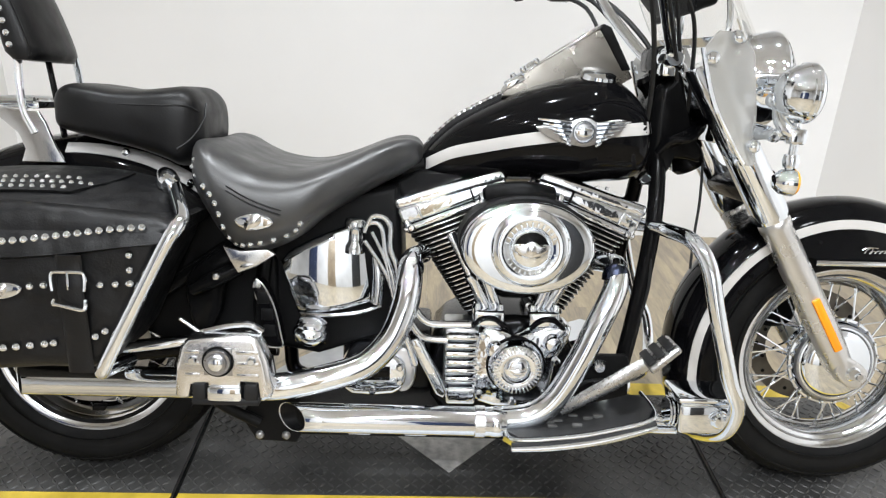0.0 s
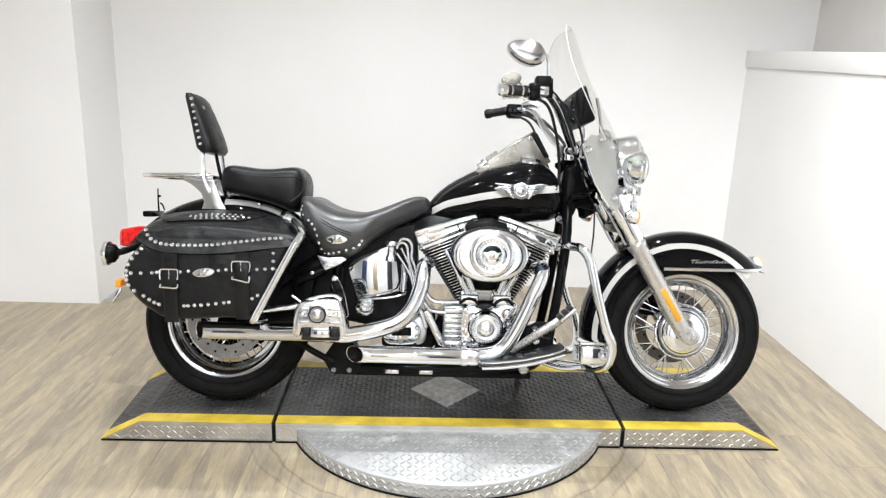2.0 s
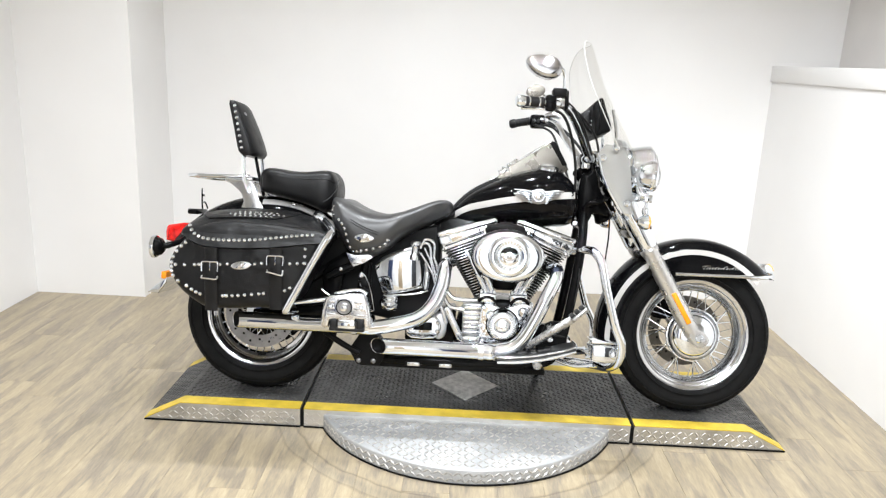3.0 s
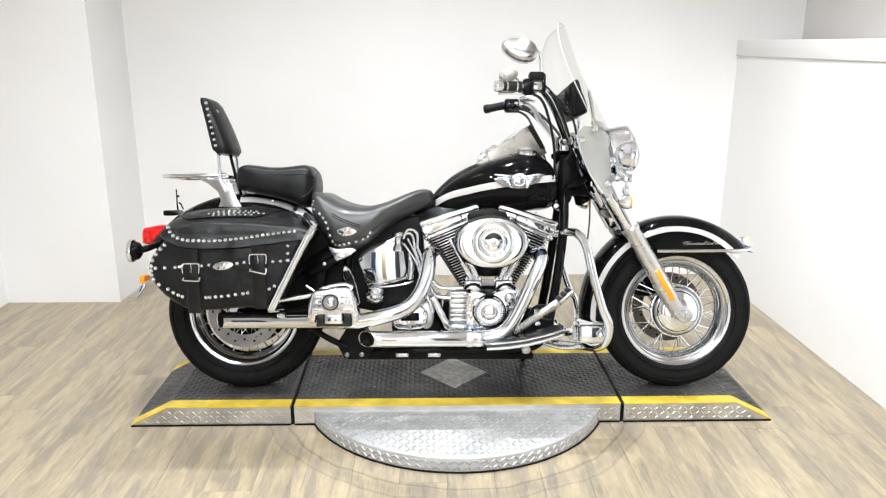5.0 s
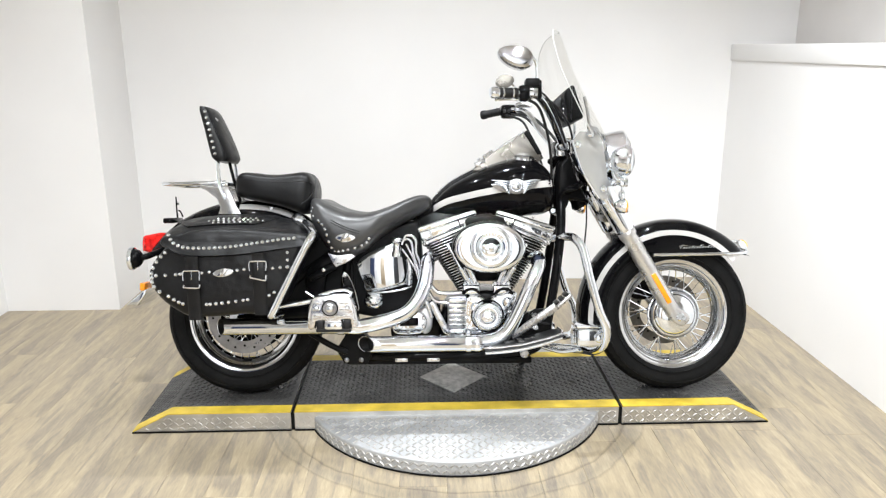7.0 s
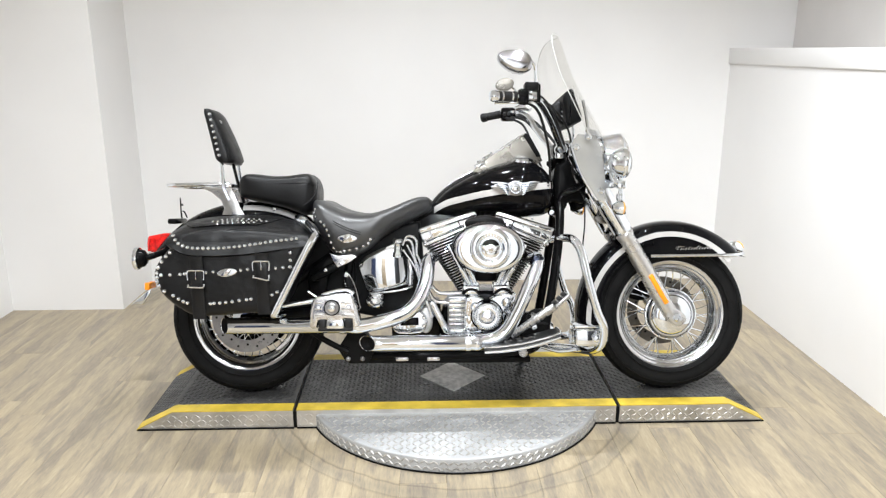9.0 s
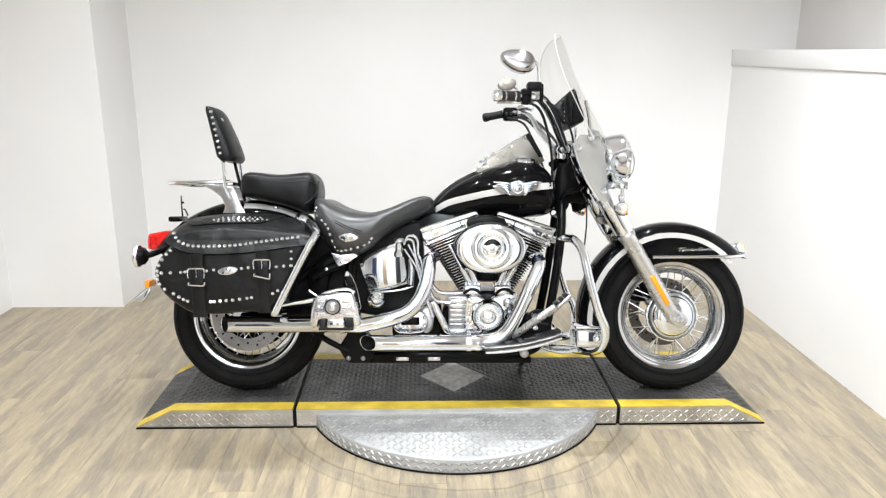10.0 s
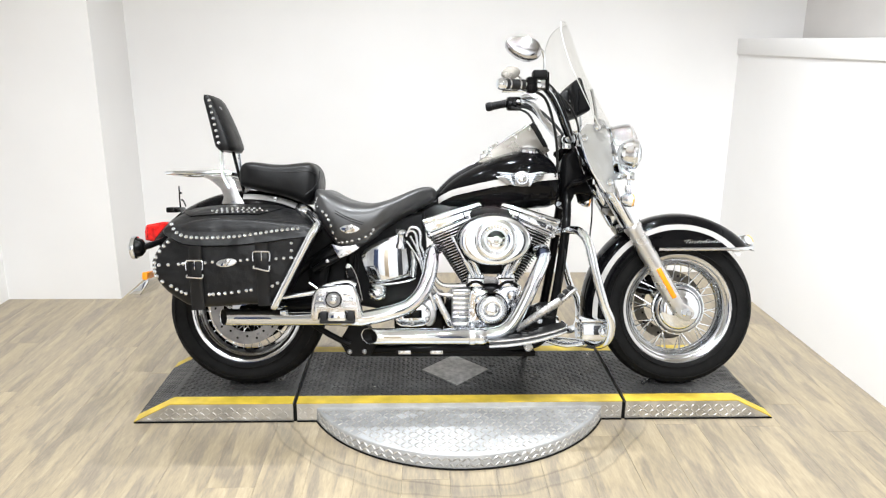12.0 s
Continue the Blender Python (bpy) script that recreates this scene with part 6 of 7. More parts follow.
for k in range(36):
    a = 2 * math.pi * k / 36
    bm = box(bmesh.new(), (0.0345, -0.2443, -0.0019), (0.0475, -0.2405, 0.0019), 0.0008, Matrix.Translation((0.903, 0.032, 0.315)) @ pose(0, 0, 0, 0, math.degrees(a), 0), 1)
    part("ridge", bm, ENGINE_CHROME, timer)
part("timer_emblem", slab(bmesh.new(), [(0.886, 0.318), (0.896, 0.317), (0.903, 0.323), (0.91, 0.317), (0.92, 0.318), (0.914, 0.309), (0.903, 0.304), (0.892, 0.309)], -0.212, -0.2165, 0.0015, 2), POLISHED, timer, "plain raised emblem")
for bx, bz in ((0.835, 0.375), (0.832, 0.25), (0.995, 0.385), (0.965, 0.255), (0.9, 0.236), (0.93, 0.376), (0.984, 0.325), (0.826, 0.31)):
    part("bolt", lathe(bmesh.new(), [(0.0, -0.01), (0.005, -0.01), (0.008, -0.007), (0.0085, 0.0), (0.0, 0.0)], (bx, -0.176, bz), Y, 12), ENGINE_CHROME, cam_cover)
for bx, bz in ((0.862, 0.345), (0.975, 0.362)):
    part("boss", lathe(bmesh.new(), [(0.0, -0.02), (0.014, -0.018), (0.02, -0.008), (0.021, 0), (0, 0)], (bx, -0.172, bz), Y, 20), ENGINE_CHROME, cam_cover)
part("oil_filter", lathe(bmesh.new(), [(0.0, 0.1), (0.03, 0.1), (0.037, 0.09), (0.038, 0.0), (0.0, 0.0)], (1.06, -0.07, 0.24), (1, 0, 0), 28), ENGINE_CHROME, bike, "chrome oil filter")
part("timer_gasket", lathe(bmesh.new(), [(0.0545, -0.2), (0.0545, -0.212), (0.057, -0.2135), (0.0595, -0.212), (0.0605, -0.2)], (0.903, 0.032, 0.315), Y, 40), BLACK, cam_cover, "black gasket ring round the timer cover")
for gx in (0.845, 0.962):
    part("tappet_gasket", tube(bmesh.new(), [(gx - 0.032, -0.181, 0.394), (gx - 0.012, -0.184, 0.41), (gx + 0.012, -0.184, 0.41), (gx + 0.032, -0.181, 0.394)], 0.0055, 8), BLACK, cam_cover)
# ribbed gearbox side cover, kicker and starter end
gear = part("gearbox_cover", slab(bmesh.new(), [(0.557, 0.278), (0.558, 0.312), (0.584, 0.336), (0.655, 0.338), (0.683, 0.314), (0.684, 0.28), (0.66, 0.254), (0.58, 0.252)], -0.1, -0.2, 0.01, 4, 2), ENGINE_CHROME, bike, "polished gearbox end cover")
part("cover_panel", slab(bmesh.new(), [(0.588, 0.283), (0.588, 0.312), (0.654, 0.313), (0.654, 0.284)], -0.19, -0.2025, 0.003), BLACK, gear, "black inset panel")
part("gearbox", box(bmesh.new(), (0.55, -0.1, 0.225), (0.735, 0.1, 0.352), 0.012), FRAME, bike, "black gearbox")
part("wire_loop", tube(bmesh.new(), [(0.389, -0.15, 0.463), (0.382, -0.152, 0.45), (0.387, -0.153, 0.428), (0.402, -0.153, 0.414), (0.407, -0.152, 0.43), (0.4, -0.15, 0.452), (0.391, -0.148, 0.464)], 0.0032, 8), POLISHED, bike)
for bx, bz in ((0.568, 0.28), (0.569, 0.31), (0.62, 0.328), (0.673, 0.312), (0.673, 0.282), (0.62, 0.262)):
    part("bolt", lathe(bmesh.new(), [(0.0, -0.009), (0.0045, -0.009), (0.007, -0.006), (0.0075, 0), (0, 0)], (bx, -0.199, bz), Y, 10), POLISHED, gear)
ribs = part("ribbed_case", box(bmesh.new(), (0.76, -0.165, 0.24), (0.826, -0.06, 0.384), 0.006), CASTING, bike, "ribbed aluminium engine case")
part("case_seam", box(bmesh.new(), (0.8275, -0.176, 0.235), (0.832, -0.1, 0.39), 0.001), BLACK, ribs, "dark joint beside the cam cover")
for k in range(6):
    part("rib", box(bmesh.new(), (0.762, -0.19, 0.278 + 0.0175 * k), (0.826, -0.155, 0.2905 + 0.0175 * k), 0.004), ENGINE_CHROME, ribs)
part("plug_cover", box(bmesh.new(), (0.764, -0.2, 0.236), (0.824, -0.155, 0.272), 0.007, None, 3), ENGINE_CHROME, ribs)
bm = bmesh.new()
slab(bm, [(0.69, 0.366), (0.706, 0.374), (0.718, 0.36), (0.768, 0.262), (0.76, 0.248), (0.744, 0.256), (0.7, 0.345)], -0.2, -0.16, 0.007)
part("gearbox_support", bm, ENGINE_CHROME, bike, "chrome diagonal brace")
bm = tube(bmesh.new(), [(0.672, -0.185, 0.47), (0.698, -0.19, 0.43), (0.722, -0.19, 0.404), (0.75, -0.19, 0.399), (0.81, -0.188, 0.4)], 0.0075, 10)
part("oil_line", bm, ENGINE_CHROME, bike, "chrome oil line")
part("oil_line", tube(bmesh.new(), [(0.665, -0.175, 0.45), (0.69, -0.182, 0.405), (0.715, -0.182, 0.37), (0.765, -0.178, 0.362)], 0.0075, 10), POLISHED, bike)
part("oil_line", tube(bmesh.new(), [(0.655, -0.17, 0.43), (0.672, -0.178, 0.385), (0.69, -0.18, 0.35), (0.702, -0.178, 0.31)], 0.0085, 10), ENGINE_CHROME, bike)
bm = slab(bmesh.new(), [(0.66, 0.34), (0.69, 0.345), (0.705, 0.31), (0.7, 0.265), (0.675, 0.25), (0.655, 0.28)], -0.18, -0.15, 0.01, 3, 3)
part("starter_cover", bm, CASTING, bike)
# horseshoe oil tank side
bm, rings = bmesh.new(), []
for k in range(17):
    u = k / 16
    y = -0.128 - 0.028 * math.sin(math.pi * (0.12 + 0.76 * u)) ** 0.6
    x0, z0 = 0.432 + 0.156 * u, 0.507 + 0.083 * u ** 0.7
    x1, z1 = 0.468 + 0.142 * u, 0.397 + 0.027 * u ** 1.5
    rings.append([Vector((x0 + (x1 - x0) * q, y * g, z0 + (z1 - z0) * q)) for q, g in ((0, 0.5), (0.0, 0.93), (0.03, 0.985), (0.1, 1), (0.5, 1.01), (0.9, 1), (0.97, 0.985), (1, 0.93), (1, 0.5))])
loft(bm, rings)
oil = part("oil_tank", bm, CHROME, bike, "curved chrome oil tank", 50)
part("tank_edge", tube(bmesh.new(), [(0.434, -0.128, 0.506), (0.446, -0.134, 0.468), (0.457, -0.134, 0.435), (0.469, -0.134, 0.4)], 0.0055, 8), CHROME, oil)
part("tank_edge", tube(bmesh.new(), [(0.47, -0.134, 0.396), (0.53, -0.15, 0.399), (0.59, -0.148, 0.407), (0.63, -0.134, 0.418)], 0.004, 8), POLISHED, oil)
part("oil_filler", lathe(bmesh.new(), [(0.0, 0.05), (0.014, 0.05), (0.0195, 0.047), (0.0215, 0.042), (0.021, 0.034), (0.016, 0.031), (0.0135, 0.026), (0.0135, 0.004), (0.019, -0.006), (0.02, -0.02), (0.0, -0.02)], (0.577, -0.146, 0.548), (0.04, 0, 1), 24), CHROME, bike, "short chrome oil filler neck with a wide cap")
HOSES = (
    (0.0052, ((0.597, 0.572), (0.603, 0.587), (0.62, 0.591), (0.632, 0.576), (0.639, 0.531), (0.654, 0.486), (0.662, 0.44))),
    (0.0052, ((0.603, 0.588), (0.612, 0.604), (0.635, 0.602), (0.648, 0.582), (0.648, 0.542), (0.661, 0.509), (0.669, 0.46))),
    (0.0042, ((0.598, 0.556), (0.631, 0.508), (0.648, 0.474), (0.658, 0.436))),
    (0.0036, ((0.612, 0.574), (0.634, 0.53), (0.643, 0.505), (0.65, 0.47))),
)
for k, (r, way) in enumerate(HOSES):
    part("breather_hose", tube(bmesh.new(), [(x, -0.163 - 0.003 * (k % 2), z) for x, z in way], r, 10), CHROME, bike, "chrome bent oil tube")
part("starter_tube", tube(bmesh.new(), [(0.618, -0.142, 0.52), (0.625, -0.146, 0.48), (0.622, -0.146, 0.425)], [0.008, 0.0125, 0.012], 14), CHROME, bike)
part("regulator_cover", lathe(bmesh.new(), [(0.0, -0.026), (0.02, -0.026), (0.03, -0.021), (0.034, -0.012), (0.036, -0.008), (0.036, 0.003), (0.032, 0.009), (0.033, 0.015), (0.029, 0.022), (0.015, 0.027), (0.0, 0.028)], (0.496, -0.17, 0.372), (0.15, 0, 1), 28), CHROME, bike, "round chrome canister")
# air cleaner
AC = Vector((0.909, 0.055, 0.561))
air = part("air_cleaner", lathe(bmesh.new(), [(0.0, -0.245), (0.084, -0.245), (0.0882, -0.25), (0.0885, -0.272), (0.0875, -0.281), (0.085, -0.286), (0.081, -0.2885), (0.07, -0.2895), (0.03, -0.29), (0.0, -0.29)], AC, Y, 72, 1.43, X), CHROME, bike, "oval chrome air cleaner cover")
part("backing_plate", lathe(bmesh.new(), [(0.0, -0.16), (0.088, -0.16), (0.0945, -0.165), (0.0945, -0.24), (0.09, -0.2445), (0.0, -0.2445)], AC, Y, 72, 1.37, X), SATIN, air, "black backing plate")
part("cover_ring", lathe(bmesh.new(), [(0.0, -0.2905), (0.036, -0.2935), (0.04, -0.2955), (0.05, -0.2985), (0.058, -0.3), (0.066, -0.2985), (0.072, -0.2945), (0.0755, -0.289), (0.076, -0.284), (0.0, -0.284)], AC + Vector((0.003, 0, 0.003)), Y, 64), CHROME, air, "raised round ring")
boss = part("cover_boss", lathe(bmesh.new(), [(0.0, -0.3015), (0.02, -0.301), (0.03, -0.2995), (0.0345, -0.298), (0.036, -0.2965), (0.038, -0.299), (0.0395, -0.297), (0.0395, -0.291), (0.0, -0.288)], AC + Vector((0.003, 0, 0.003)), Y, 48), CHROME, air, "round chrome boss with a plain winged emblem")
# dark reflection in the boss's upper half, painted as a black crescent
part("boss_inlay", slab(bmesh.new(), [(0.912 + 0.0325 * math.cos(a), 0.564 + 0.0325 * math.sin(a)) for a in (math.radians(18 + 9 * k) for k in range(17))], -0.2435, -0.2475, 0.001, 2), FRAME, boss, "black crescent for the dark reflection over the emblem")
part("emblem_bar", slab(bmesh.new(), [(0.8775, 0.573), (0.895, 0.571), (0.903, 0.577), (0.912, 0.58), (0.921, 0.577), (0.929, 0.571), (0.9465, 0.573), (0.942, 0.56), (0.93, 0.552), (0.912, 0.547), (0.894, 0.552), (0.882, 0.56)], -0.244, -0.2495, 0.003, 3), POLISHED, boss, "brushed metal winged emblem")
part("emblem_disc", lathe(bmesh.new(), [(0.0, -0.3065), (0.008, -0.306), (0.0115, -0.3035), (0.012, -0.3), (0.0, -0.3)], AC + Vector((0.003, 0, 0.002)), Y, 24), POLISHED, boss)
for k in range(28):
    if k % 14 in (0, 13):
        continue
    a = 2 * math.pi * k / 28
    part("cover_bar", box(bmesh.new(), (0.0425, -0.2995, -0.0018), (0.051, -0.296, 0.0018), 0.0008, Matrix.Translation(AC + Vector((0.003, 0, 0.003))) @ pose(0, 0, 0, 0, math.degrees(a), 0), 1), CHROME, air)
bm = bmesh.new()
tube(bm, [(0.84, -0.12, 0.645), (0.9, -0.14, 0.655), (0.96, -0.12, 0.645)], 0.024, 12)
part("carburettor", bm, SATIN, bike)
part("horn_cover", box(bmesh.new(), (0.86, -0.11, 0.43), (0.95, -0.05, 0.56), 0.02), SATIN, bike)

# -- exhaust --
part("exhaust_pipe", tube(bmesh.new(), [(0.71, -0.13, 0.525), (0.691, -0.175, 0.522), (0.688, -0.205, 0.488), (0.68, -0.22, 0.44), (0.655, -0.235, 0.38), (0.61, -0.25, 0.335), (0.54, -0.265, 0.312), (0.45, -0.27, 0.294), (0.38, -0.275, 0.296)], [0.02, 0.022, 0.0255, 0.026, 0.026, 0.026, 0.026, 0.026, 0.026], 20, 6), CHROME, bike, "chrome rear exhaust pipe with heat shield")
part("exhaust_pipe", tube(bmesh.new(), [(1.06, -0.12, 0.52), (1.084, -0.18, 0.525), (1.08, -0.222, 0.495), (1.046, -0.246, 0.425), (1.012, -0.252, 0.35), (0.978, -0.254, 0.287), (0.95, -0.255, 0.255), (0.915, -0.255, 0.238), (0.86, -0.255, 0.232)], [0.02, 0.022, 0.0235, 0.024, 0.024, 0.024, 0.025, 0.026, 0.026], 20, 6), CHROME, bike, "chrome front exhaust pipe with heat shield")
for px, py, pz in ((0.692, -0.174, 0.517), (1.083, -0.195, 0.522)):
    part("pipe_collar", lathe(bmesh.new(), [(0.0, 0.014), (0.018, 0.013), (0.0235, 0.006), (0.025, -0.006), (0.0245, -0.02), (0.0, -0.02)], (px - 0.001, py - 0.012, pz - 0.004), (0.2, 0.25, 1), 24), BLUED, bike, "heat-blued exhaust collar")
for name, c, x_end, x_start, r in (("upper", Vector((0, -0.275, 0.2985)), -0.045, 0.44, 0.0285), ("lower", Vector((0, -0.262, 0.2305)), 0.443, 0.88, 0.0275)):
    L = x_start - x_end
    def slash(bm):
        for v in bm.verts:
            near = (c.y + r - v.co.y) / (2 * r)
            v.co.x += (0.06 if x_end > 0 else 0.04) * near * max(0.0, 1 - (v.co.x - x_end) / 0.1)
        return bm

    muf = part("muffler", slash(lathe(bmesh.new(), [(r - 0.0014, 0.05), (r - 0.0012, 0.0), (r - 0.0005, -0.0006), (r, 0.003), (r, 0.08), (r, L - 0.03), (r + 0.0015, L - 0.028), (r + 0.0015, L - 0.012), (r - 0.001, L - 0.008), (r - 0.002, L), (0.002, L), (0.002, L - 0.02), (r - 0.003, L - 0.02), (r - 0.0014, 0.09), (r - 0.0014, 0.05)], Vector((x_end, c.y, c.z)), X, 40)), CHROME, bike, "straight chrome muffler with an open slash-cut end")
    part("muffler_baffle", slash(lathe(bmesh.new(), [(0.0, 0.03), (r - 0.005, 0.03), (r - 0.002, 0.0008), (r - 0.0015, 0.0008), (r - 0.0016, 0.05), (0.0, 0.05)], Vector((x_end, c.y, c.z)), X, 32)), SATIN, muf, "black muffler mouth")
    part("clamp", lathe(bmesh.new(), [(r - 0.002, L - 0.062), (r + 0.003, L - 0.06), (r + 0.003, L - 0.042), (r - 0.002, L - 0.04)], Vector((x_end, c.y, c.z)), X, 40), POLISHED, muf)

# -- passenger board and covers --
pb = part("passenger_board", slab(bmesh.new(), [(0.284, 0.305), (0.287, 0.36), (0.296, 0.395), (0.31, 0.41), (0.36, 0.415), (0.412, 0.417), (0.43, 0.41), (0.447, 0.37), (0.456, 0.318), (0.452, 0.304), (0.43, 0.3), (0.426, 0.328), (0.403, 0.33), (0.398, 0.302), (0.345, 0.3), (0.34, 0.325), (0.316, 0.323), (0.312, 0.3), (0.295, 0.296)], -0.3, -0.35, 0.012, 4), BOARD, bike, "folded ribbed passenger footboard in polished metal")
part("medallion_ring", lathe(bmesh.new(), [(0.0235, -0.352), (0.0275, -0.353), (0.0275, -0.348), (0.0235, -0.348)], (0.362, 0, 0.37), Y, 32), SATIN, pb, "dark ring round the medallion")
for k in range(3):
    for x0, x1 in ((0.304, 0.33), (0.394, 0.432)):
        part("rib", box(bmesh.new(), (x0, -0.3515, 0.3415 + 0.021 * k), (x1, -0.348, 0.348 + 0.021 * k), 0.0012), POLISHED, pb)
part("medallion_plate", box(bmesh.new(), (0.337, -0.3515, 0.344), (0.387, -0.348, 0.396), 0.002), STEEL, pb, "dark recessed plate")
boss = part("board_boss", lathe(bmesh.new(), [(0.0, -0.367), (0.012, -0.366), (0.0165, -0.363), (0.0175, -0.359), (0.0225, -0.359), (0.0235, -0.354), (0.0235, -0.348), (0.0, -0.348)], (0.362, 0, 0.37), Y, 32), STEEL, pb, "round dark medallion with a plain bright face")
part("medallion", lathe(bmesh.new(), [(0.0, -0.3682), (0.009, -0.368), (0.012, -0.3665), (0.0, -0.366)], (0.362, 0, 0.37), Y, 20), CHROME, boss)
part("rubber_strip", box(bmesh.new(), (0.314, -0.352, 0.289), (0.432, -0.325, 0.301), 0.003), GRIP, pb, "black rubber board edge")
for fx in (0.316, 0.406):
    part("rubber_foot", box(bmesh.new(), (fx, -0.3535, 0.298), (fx + 0.024, -0.315, 0.33), 0.005), GRIP, pb, "black rubber board foot")
part("board_clip", box(bmesh.new(), (0.342, -0.357, 0.297), (0.404, -0.322, 0.326), 0.007), CHROME, pb)
for bx in (0.318, 0.42):
    part("bolt", lathe(bmesh.new(), [(0.0, -0.008), (0.005, -0.008), (0.008, -0.004), (0.0085, 0.0), (0.0, 0.0)], (bx, -0.35, 0.372), Y, 12), CHROME, pb)
part("board_bracket", tube(bmesh.new(), [(0.33, -0.31, 0.4), (0.3, -0.22, 0.36), (0.33, -0.14, 0.33)], 0.016, 10), CHROME, bike)
part("board_rim", tube(bmesh.new(), [(0.33, -0.312, 0.413), (0.37, -0.315, 0.424), (0.41, -0.315, 0.427), (0.432, -0.312, 0.414)], 0.006, 8), CHROME, pb)
# rider's footboard, tipped up at its outer edge
def board_top(x):
    return float(np.interp(x, [0.86, 0.95, 1.02, 1.08, 1.12, 1.15], [0.216, 0.222, 0.232, 0.246, 0.257, 0.268]))


def board(bm, x0, x1, y0, y1, lo, hi, nx=14, nose=0.02):
    rings = []
    for k in range(nx + 1):
        x = x0 + (x1 - x0) * k / nx
        q = min((x - x0) / nose, (x1 - x) / nose, 1)
        pinch = (1 - math.sqrt(max(0, 1 - (1 - q) ** 2))) * 0.25 * (y1 - y0)
        z = board_top(x)
        a, b = y0 + pinch, y1 - pinch
        tilt = lambda y: 0.02 * (abs(y) - 0.25)
        rings.append([Vector((x, a, z + hi + tilt(a))), Vector((x, b, z + hi + tilt(b))), Vector((x, b, z + lo + tilt(b))), Vector((x, a, z + lo + tilt(a)))])
    loft(bm, rings)
    return bm


fb = part("footboard", board(bmesh.new(), 0.872, 1.156, -0.328, -0.19, -0.01, 0.0), CHROME, bike, "chrome-edged rider footboard with a black rubber pad", 30)
part("rubber_pad", board(bmesh.new(), 0.879, 1.149, -0.32, -0.197, 0.0005, 0.0075), PADS, fb, "black rubber pad with worn raised figures", 30)
part("board_edge", tube(bmesh.new(), [(0.882, -0.2, board_top(0.882) + 0.004), (0.878, -0.27, board_top(0.88) + 0.005), (0.884, -0.318, board_top(0.884) + 0.006)] + [(q, -0.327, board_top(q) + 0.006) for q in (0.92, 0.97, 1.02, 1.08, 1.12)] + [(1.146, -0.318, board_top(1.146) + 0.006), (1.154, -0.27, board_top(1.15) + 0.005), (1.152, -0.2, board_top(1.15) + 0.004)], 0.0042, 10), CHROME, fb, "slim chrome rim round the pad")
part("edge_band", tube(bmesh.new(), [(q, -0.328, board_top(q) - 0.0012) for q in (0.884, 0.95, 1.02, 1.08, 1.146)], 0.0046, 8), GRIP, fb, "black rubber edge band")
part("board_lip", tube(bmesh.new(), [(q, -0.33, board_top(q) - 0.0088) for q in (0.884, 0.95, 1.02, 1.08, 1.147)], [0.005, 0.0064, 0.0064, 0.0064, 0.005], 10), CHROME, fb, "rounded chrome lower lip")
rs = random.Random(3)
for k in range(9):
    cx, cy = 0.97 + rs.uniform(-0.045, 0.075), -0.27 + rs.uniform(-0.03, 0.03)
    part("pad_mark", box(bmesh.new(), (cx, cy, board_top(cx) + 0.009), (cx + 0.018, cy + 0.007, board_top(cx + 0.018) + 0.0105), 0.0006, None, 1), GREYPAD, fb)
bm = tube(bmesh.new(), [(0.93, -0.25, 0.205), (0.93, -0.18, 0.195), (0.95, -0.12, 0.19)], 0.012, 10)
part("board_hanger", bm, FRAME, bike)
part("board_hanger", tube(bmesh.new(), [(1.08, -0.25, 0.23), (1.08, -0.18, 0.2), (1.07, -0.12, 0.19)], 0.012, 10), FRAME, bike)
part("hanger_cap", lathe(bmesh.new(), [(0.0, -0.022), (0.011, -0.022), (0.016, -0.017), (0.0165, 0.0), (0.0, 0.0)], (1.032, -0.2, 0.184), Y, 24), PEDAL, bike)
part("footboard", board(bmesh.new(), 0.872, 1.156, 0.19, 0.328, -0.014, 0.0), CHROME, bike)
bm = tube(bmesh.new(), [(0.985, -0.25, 0.25), (1.015, -0.258, 0.274), (1.074, -0.268, 0.316), (1.125, -0.272, 0.352), (1.145, -0.277, 0.368)], [0.011, 0.0135, 0.0155, 0.0145, 0.011], 12, 5, 0.55)
pedal = part("brake_pedal", bm, PEDAL, bike, "polished brake pedal arm with a ribbed pad")
PM = Matrix.Translation((1.152, -0.285, 0.386)) @ pose(0, 0, 0, 0, -42, 0)
part("pedal_pad", box(bmesh.new(), (-0.034, -0.038, -0.012), (0.034, 0.038, 0.003), 0.006, PM, 3), PEDAL, pedal)
for k in range(3):
    part("pad_rubber", box(bmesh.new(), (-0.03 + 0.021 * k, -0.033, 0.0035), (-0.014 + 0.021 * k, 0.033, 0.008), 0.002, PM), GRIP, pedal)
part("master_bracket", slab(bmesh.new(), [(1.03, 0.231), (1.045, 0.29), (1.058, 0.325), (1.076, 0.335), (1.128, 0.336), (1.136, 0.32), (1.138, 0.243)], -0.15, -0.163, 0.003), SATIN, bike, "black bracket plate with two bright bolts")
for bx, bz in ((1.074, 0.312), (1.077, 0.27)):
    part("bolt", lathe(bmesh.new(), [(0.0, -0.012), (0.01, -0.011), (0.0145, -0.004), (0.015, 0.0), (0.0, 0.0)], (bx, -0.163, bz), Y, 18), POLISHED, bike)
part("master_cylinder", box(bmesh.new(), (1.03, -0.16, 0.22), (1.1, -0.1, 0.32), 0.012), FRAME, bike)
part("brake_line", tube(bmesh.new(), [(1.015, -0.165, 0.235), (1.04, -0.17, 0.275), (1.08, -0.17, 0.285), (1.13, -0.16, 0.28)], 0.004, 8), GRIP, bike)

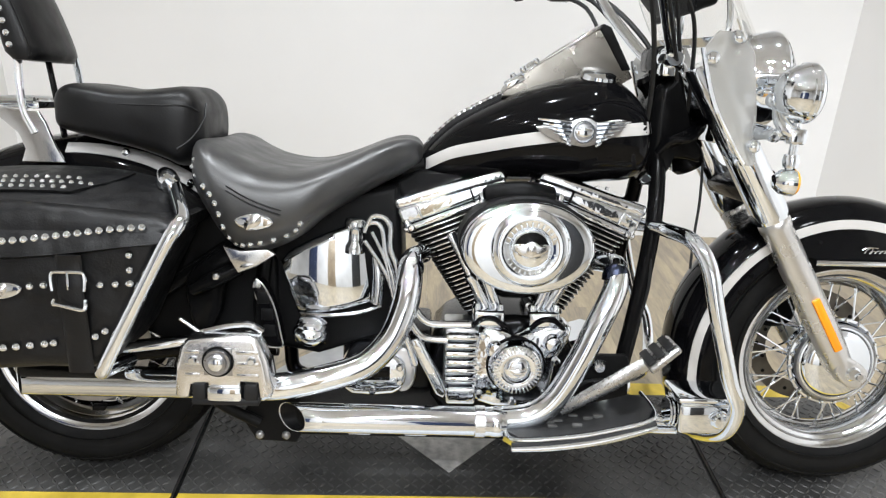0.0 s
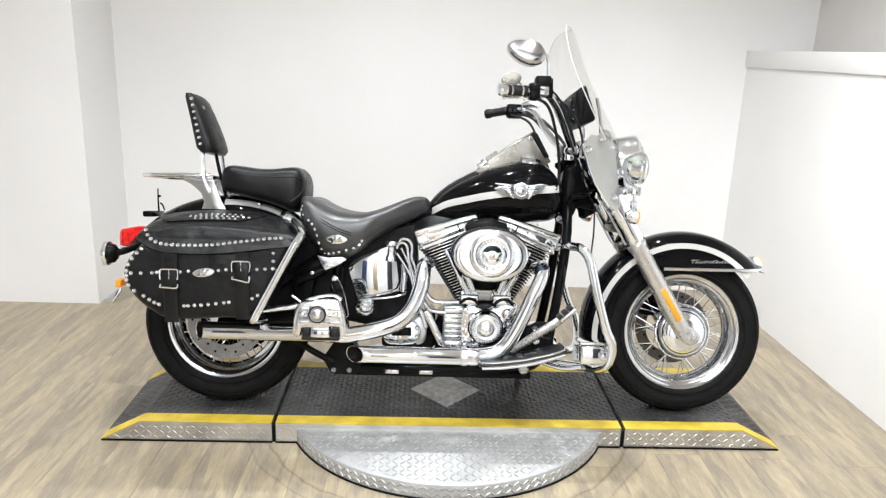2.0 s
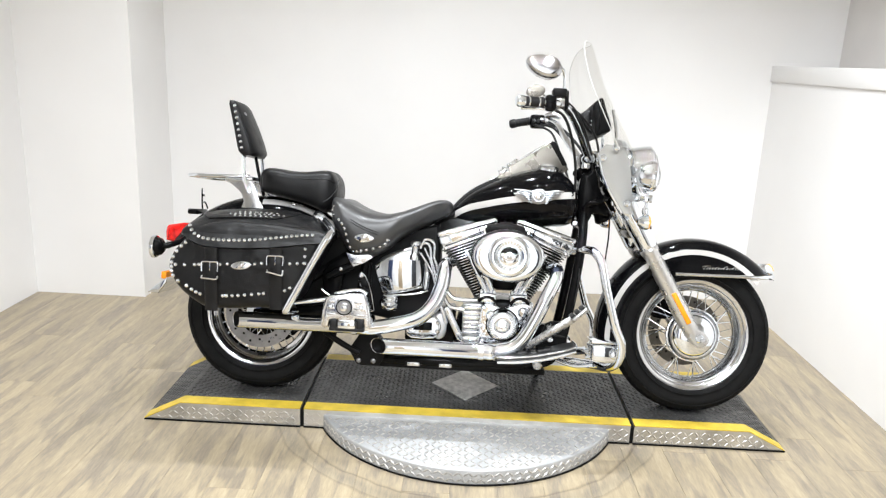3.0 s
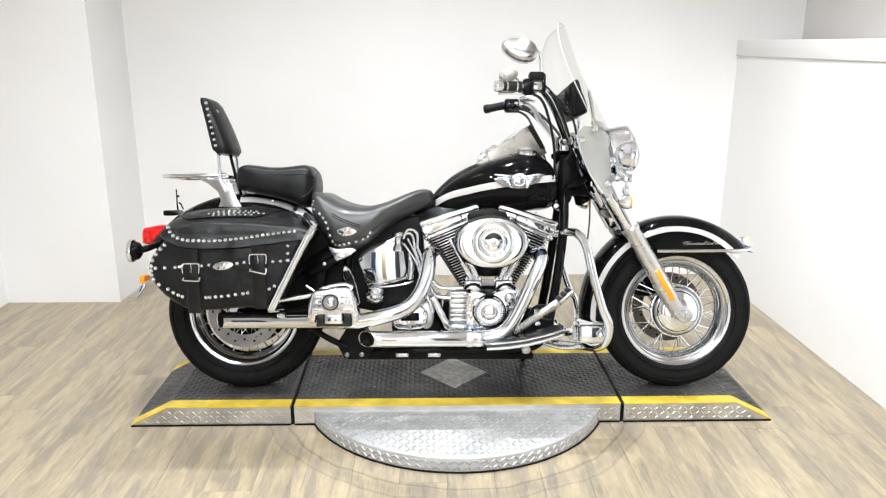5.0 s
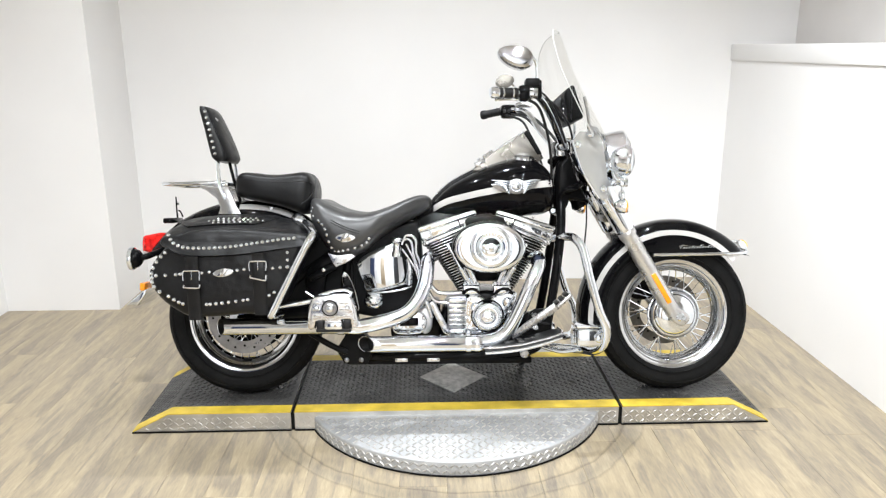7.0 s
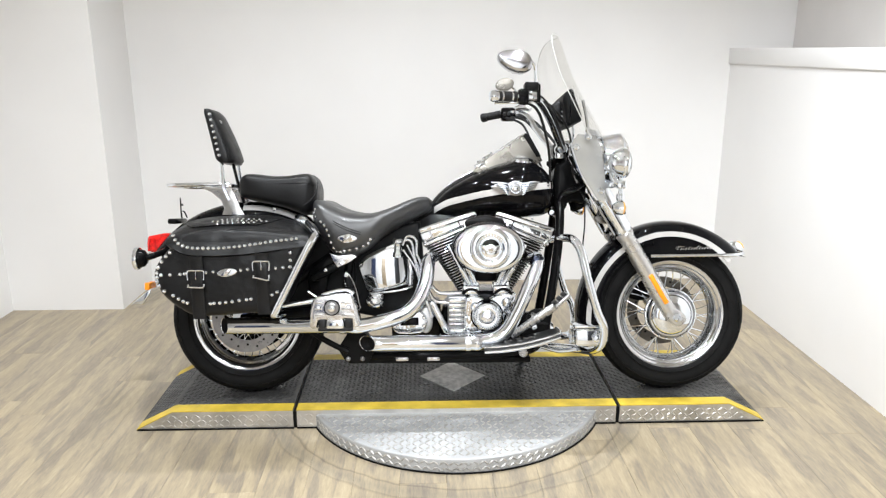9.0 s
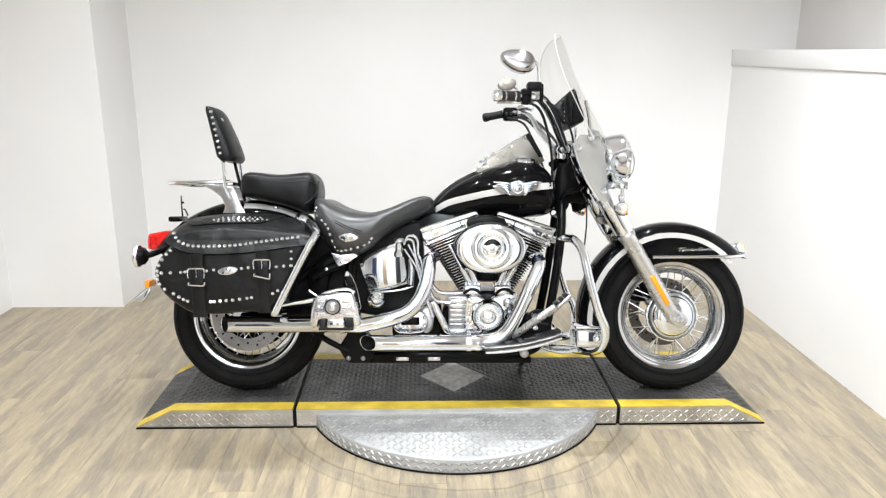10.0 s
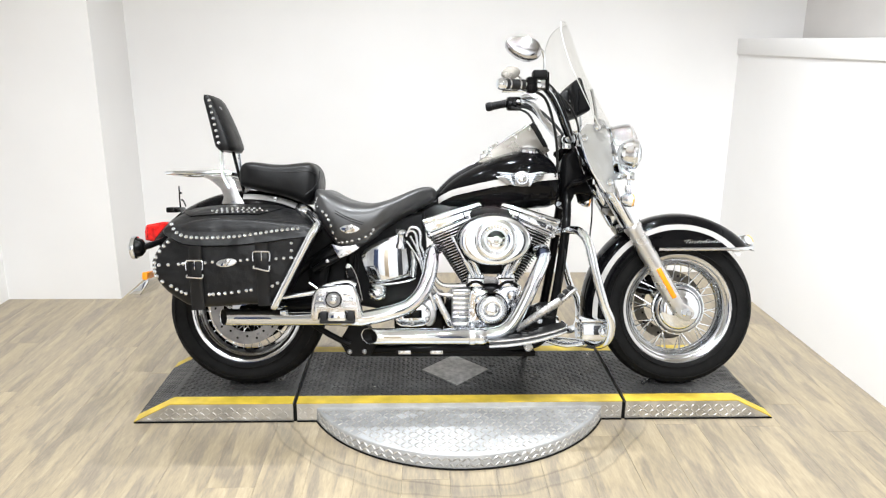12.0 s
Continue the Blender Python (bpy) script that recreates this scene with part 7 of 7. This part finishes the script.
# -- engine guard --
GUARD = [(1.165, -0.04, 0.585), (1.18, -0.11, 0.592), (1.182, -0.2, 0.598), (1.198, -0.272, 0.594), (1.22, -0.306, 0.556), (1.241, -0.32, 0.464), (1.274, -0.32, 0.35), (1.303, -0.3, 0.287), (1.305, -0.26, 0.222), (1.283, -0.2, 0.187), (1.24, -0.14, 0.182), (1.14, -0.1, 0.185)]
guard = part("engine_guard", tube(bmesh.new(), GUARD, 0.0148, 16, 7), CHROME, bike, "bowed chrome engine guard")
part("engine_guard", tube(bmesh.new(), [(x, -y, z) for x, y, z in GUARD], 0.0155, 12, 5), CHROME, bike, "bowed chrome engine guard")
peg = part("highway_peg", box(bmesh.new(), (1.212, -0.262, 0.214), (1.312, -0.18, 0.276), 0.008, None, 3), CHROME, guard, "chrome folding foot rest block")
for q in (1.205, 1.199):
    part("peg_washer", lathe(bmesh.new(), [(0.0, 0.0), (0.029, 0.0), (0.03, 0.002), (0.029, 0.004), (0.0, 0.004)], (q, -0.22, 0.245), X, 20), CHROME, peg)
part("peg_plate", box(bmesh.new(), (1.206, -0.268, 0.279), (1.32, -0.17, 0.29), 0.004), CHROME, peg)
part("peg_cap", lathe(bmesh.new(), [(0.0, -0.016), (0.012, -0.015), (0.018, -0.008), (0.019, 0.0), (0.0, 0.0)], (1.288, -0.261, 0.246), Y, 18), CHROME, peg)
part("guard_clamp", tube(bmesh.new(), [(1.11, -0.12, 0.19), (1.17, -0.16, 0.18), (1.23, -0.2, 0.195)], 0.009, 10), CHROME, bike)
part("side_stand", tube(bmesh.new(), [(1.03, 0.14, 0.18), (1.06, 0.2, 0.1), (1.08, 0.24, 0.054)], 0.011, 10), FRAME, bike, "black side stand")

# ---- floor planks ----
PLANK_W, PLANK_L = 0.152, 1.22
rp = random.Random(11)
plank_meshes = {}


def plank(x, y, length):
    key = round(length, 3)
    if key not in plank_meshes:
        plank_meshes[key] = finish("plank", box(bmesh.new(), (0, 0, 0), (PLANK_W - 0.0005, length - 0.0005, 0.0075), 0.0004, None, 1), WOOD)
    ob = new("plank", plank_meshes[key])
    ob.parent = floor
    ob.location = (x, y, -0.0075)


for i in range(46):
    x = -3.06 + i * PLANK_W
    y1 = BACK if LEFT - 0.16 < x < RIGHT + 0.01 else -1.3
    y, cut = FRONT, rp.uniform(0.2, PLANK_L)
    while y < y1 - 0.01:
        length = min(cut, y1 - y)
        plank(x, y, length)
        y, cut = y + length, PLANK_L
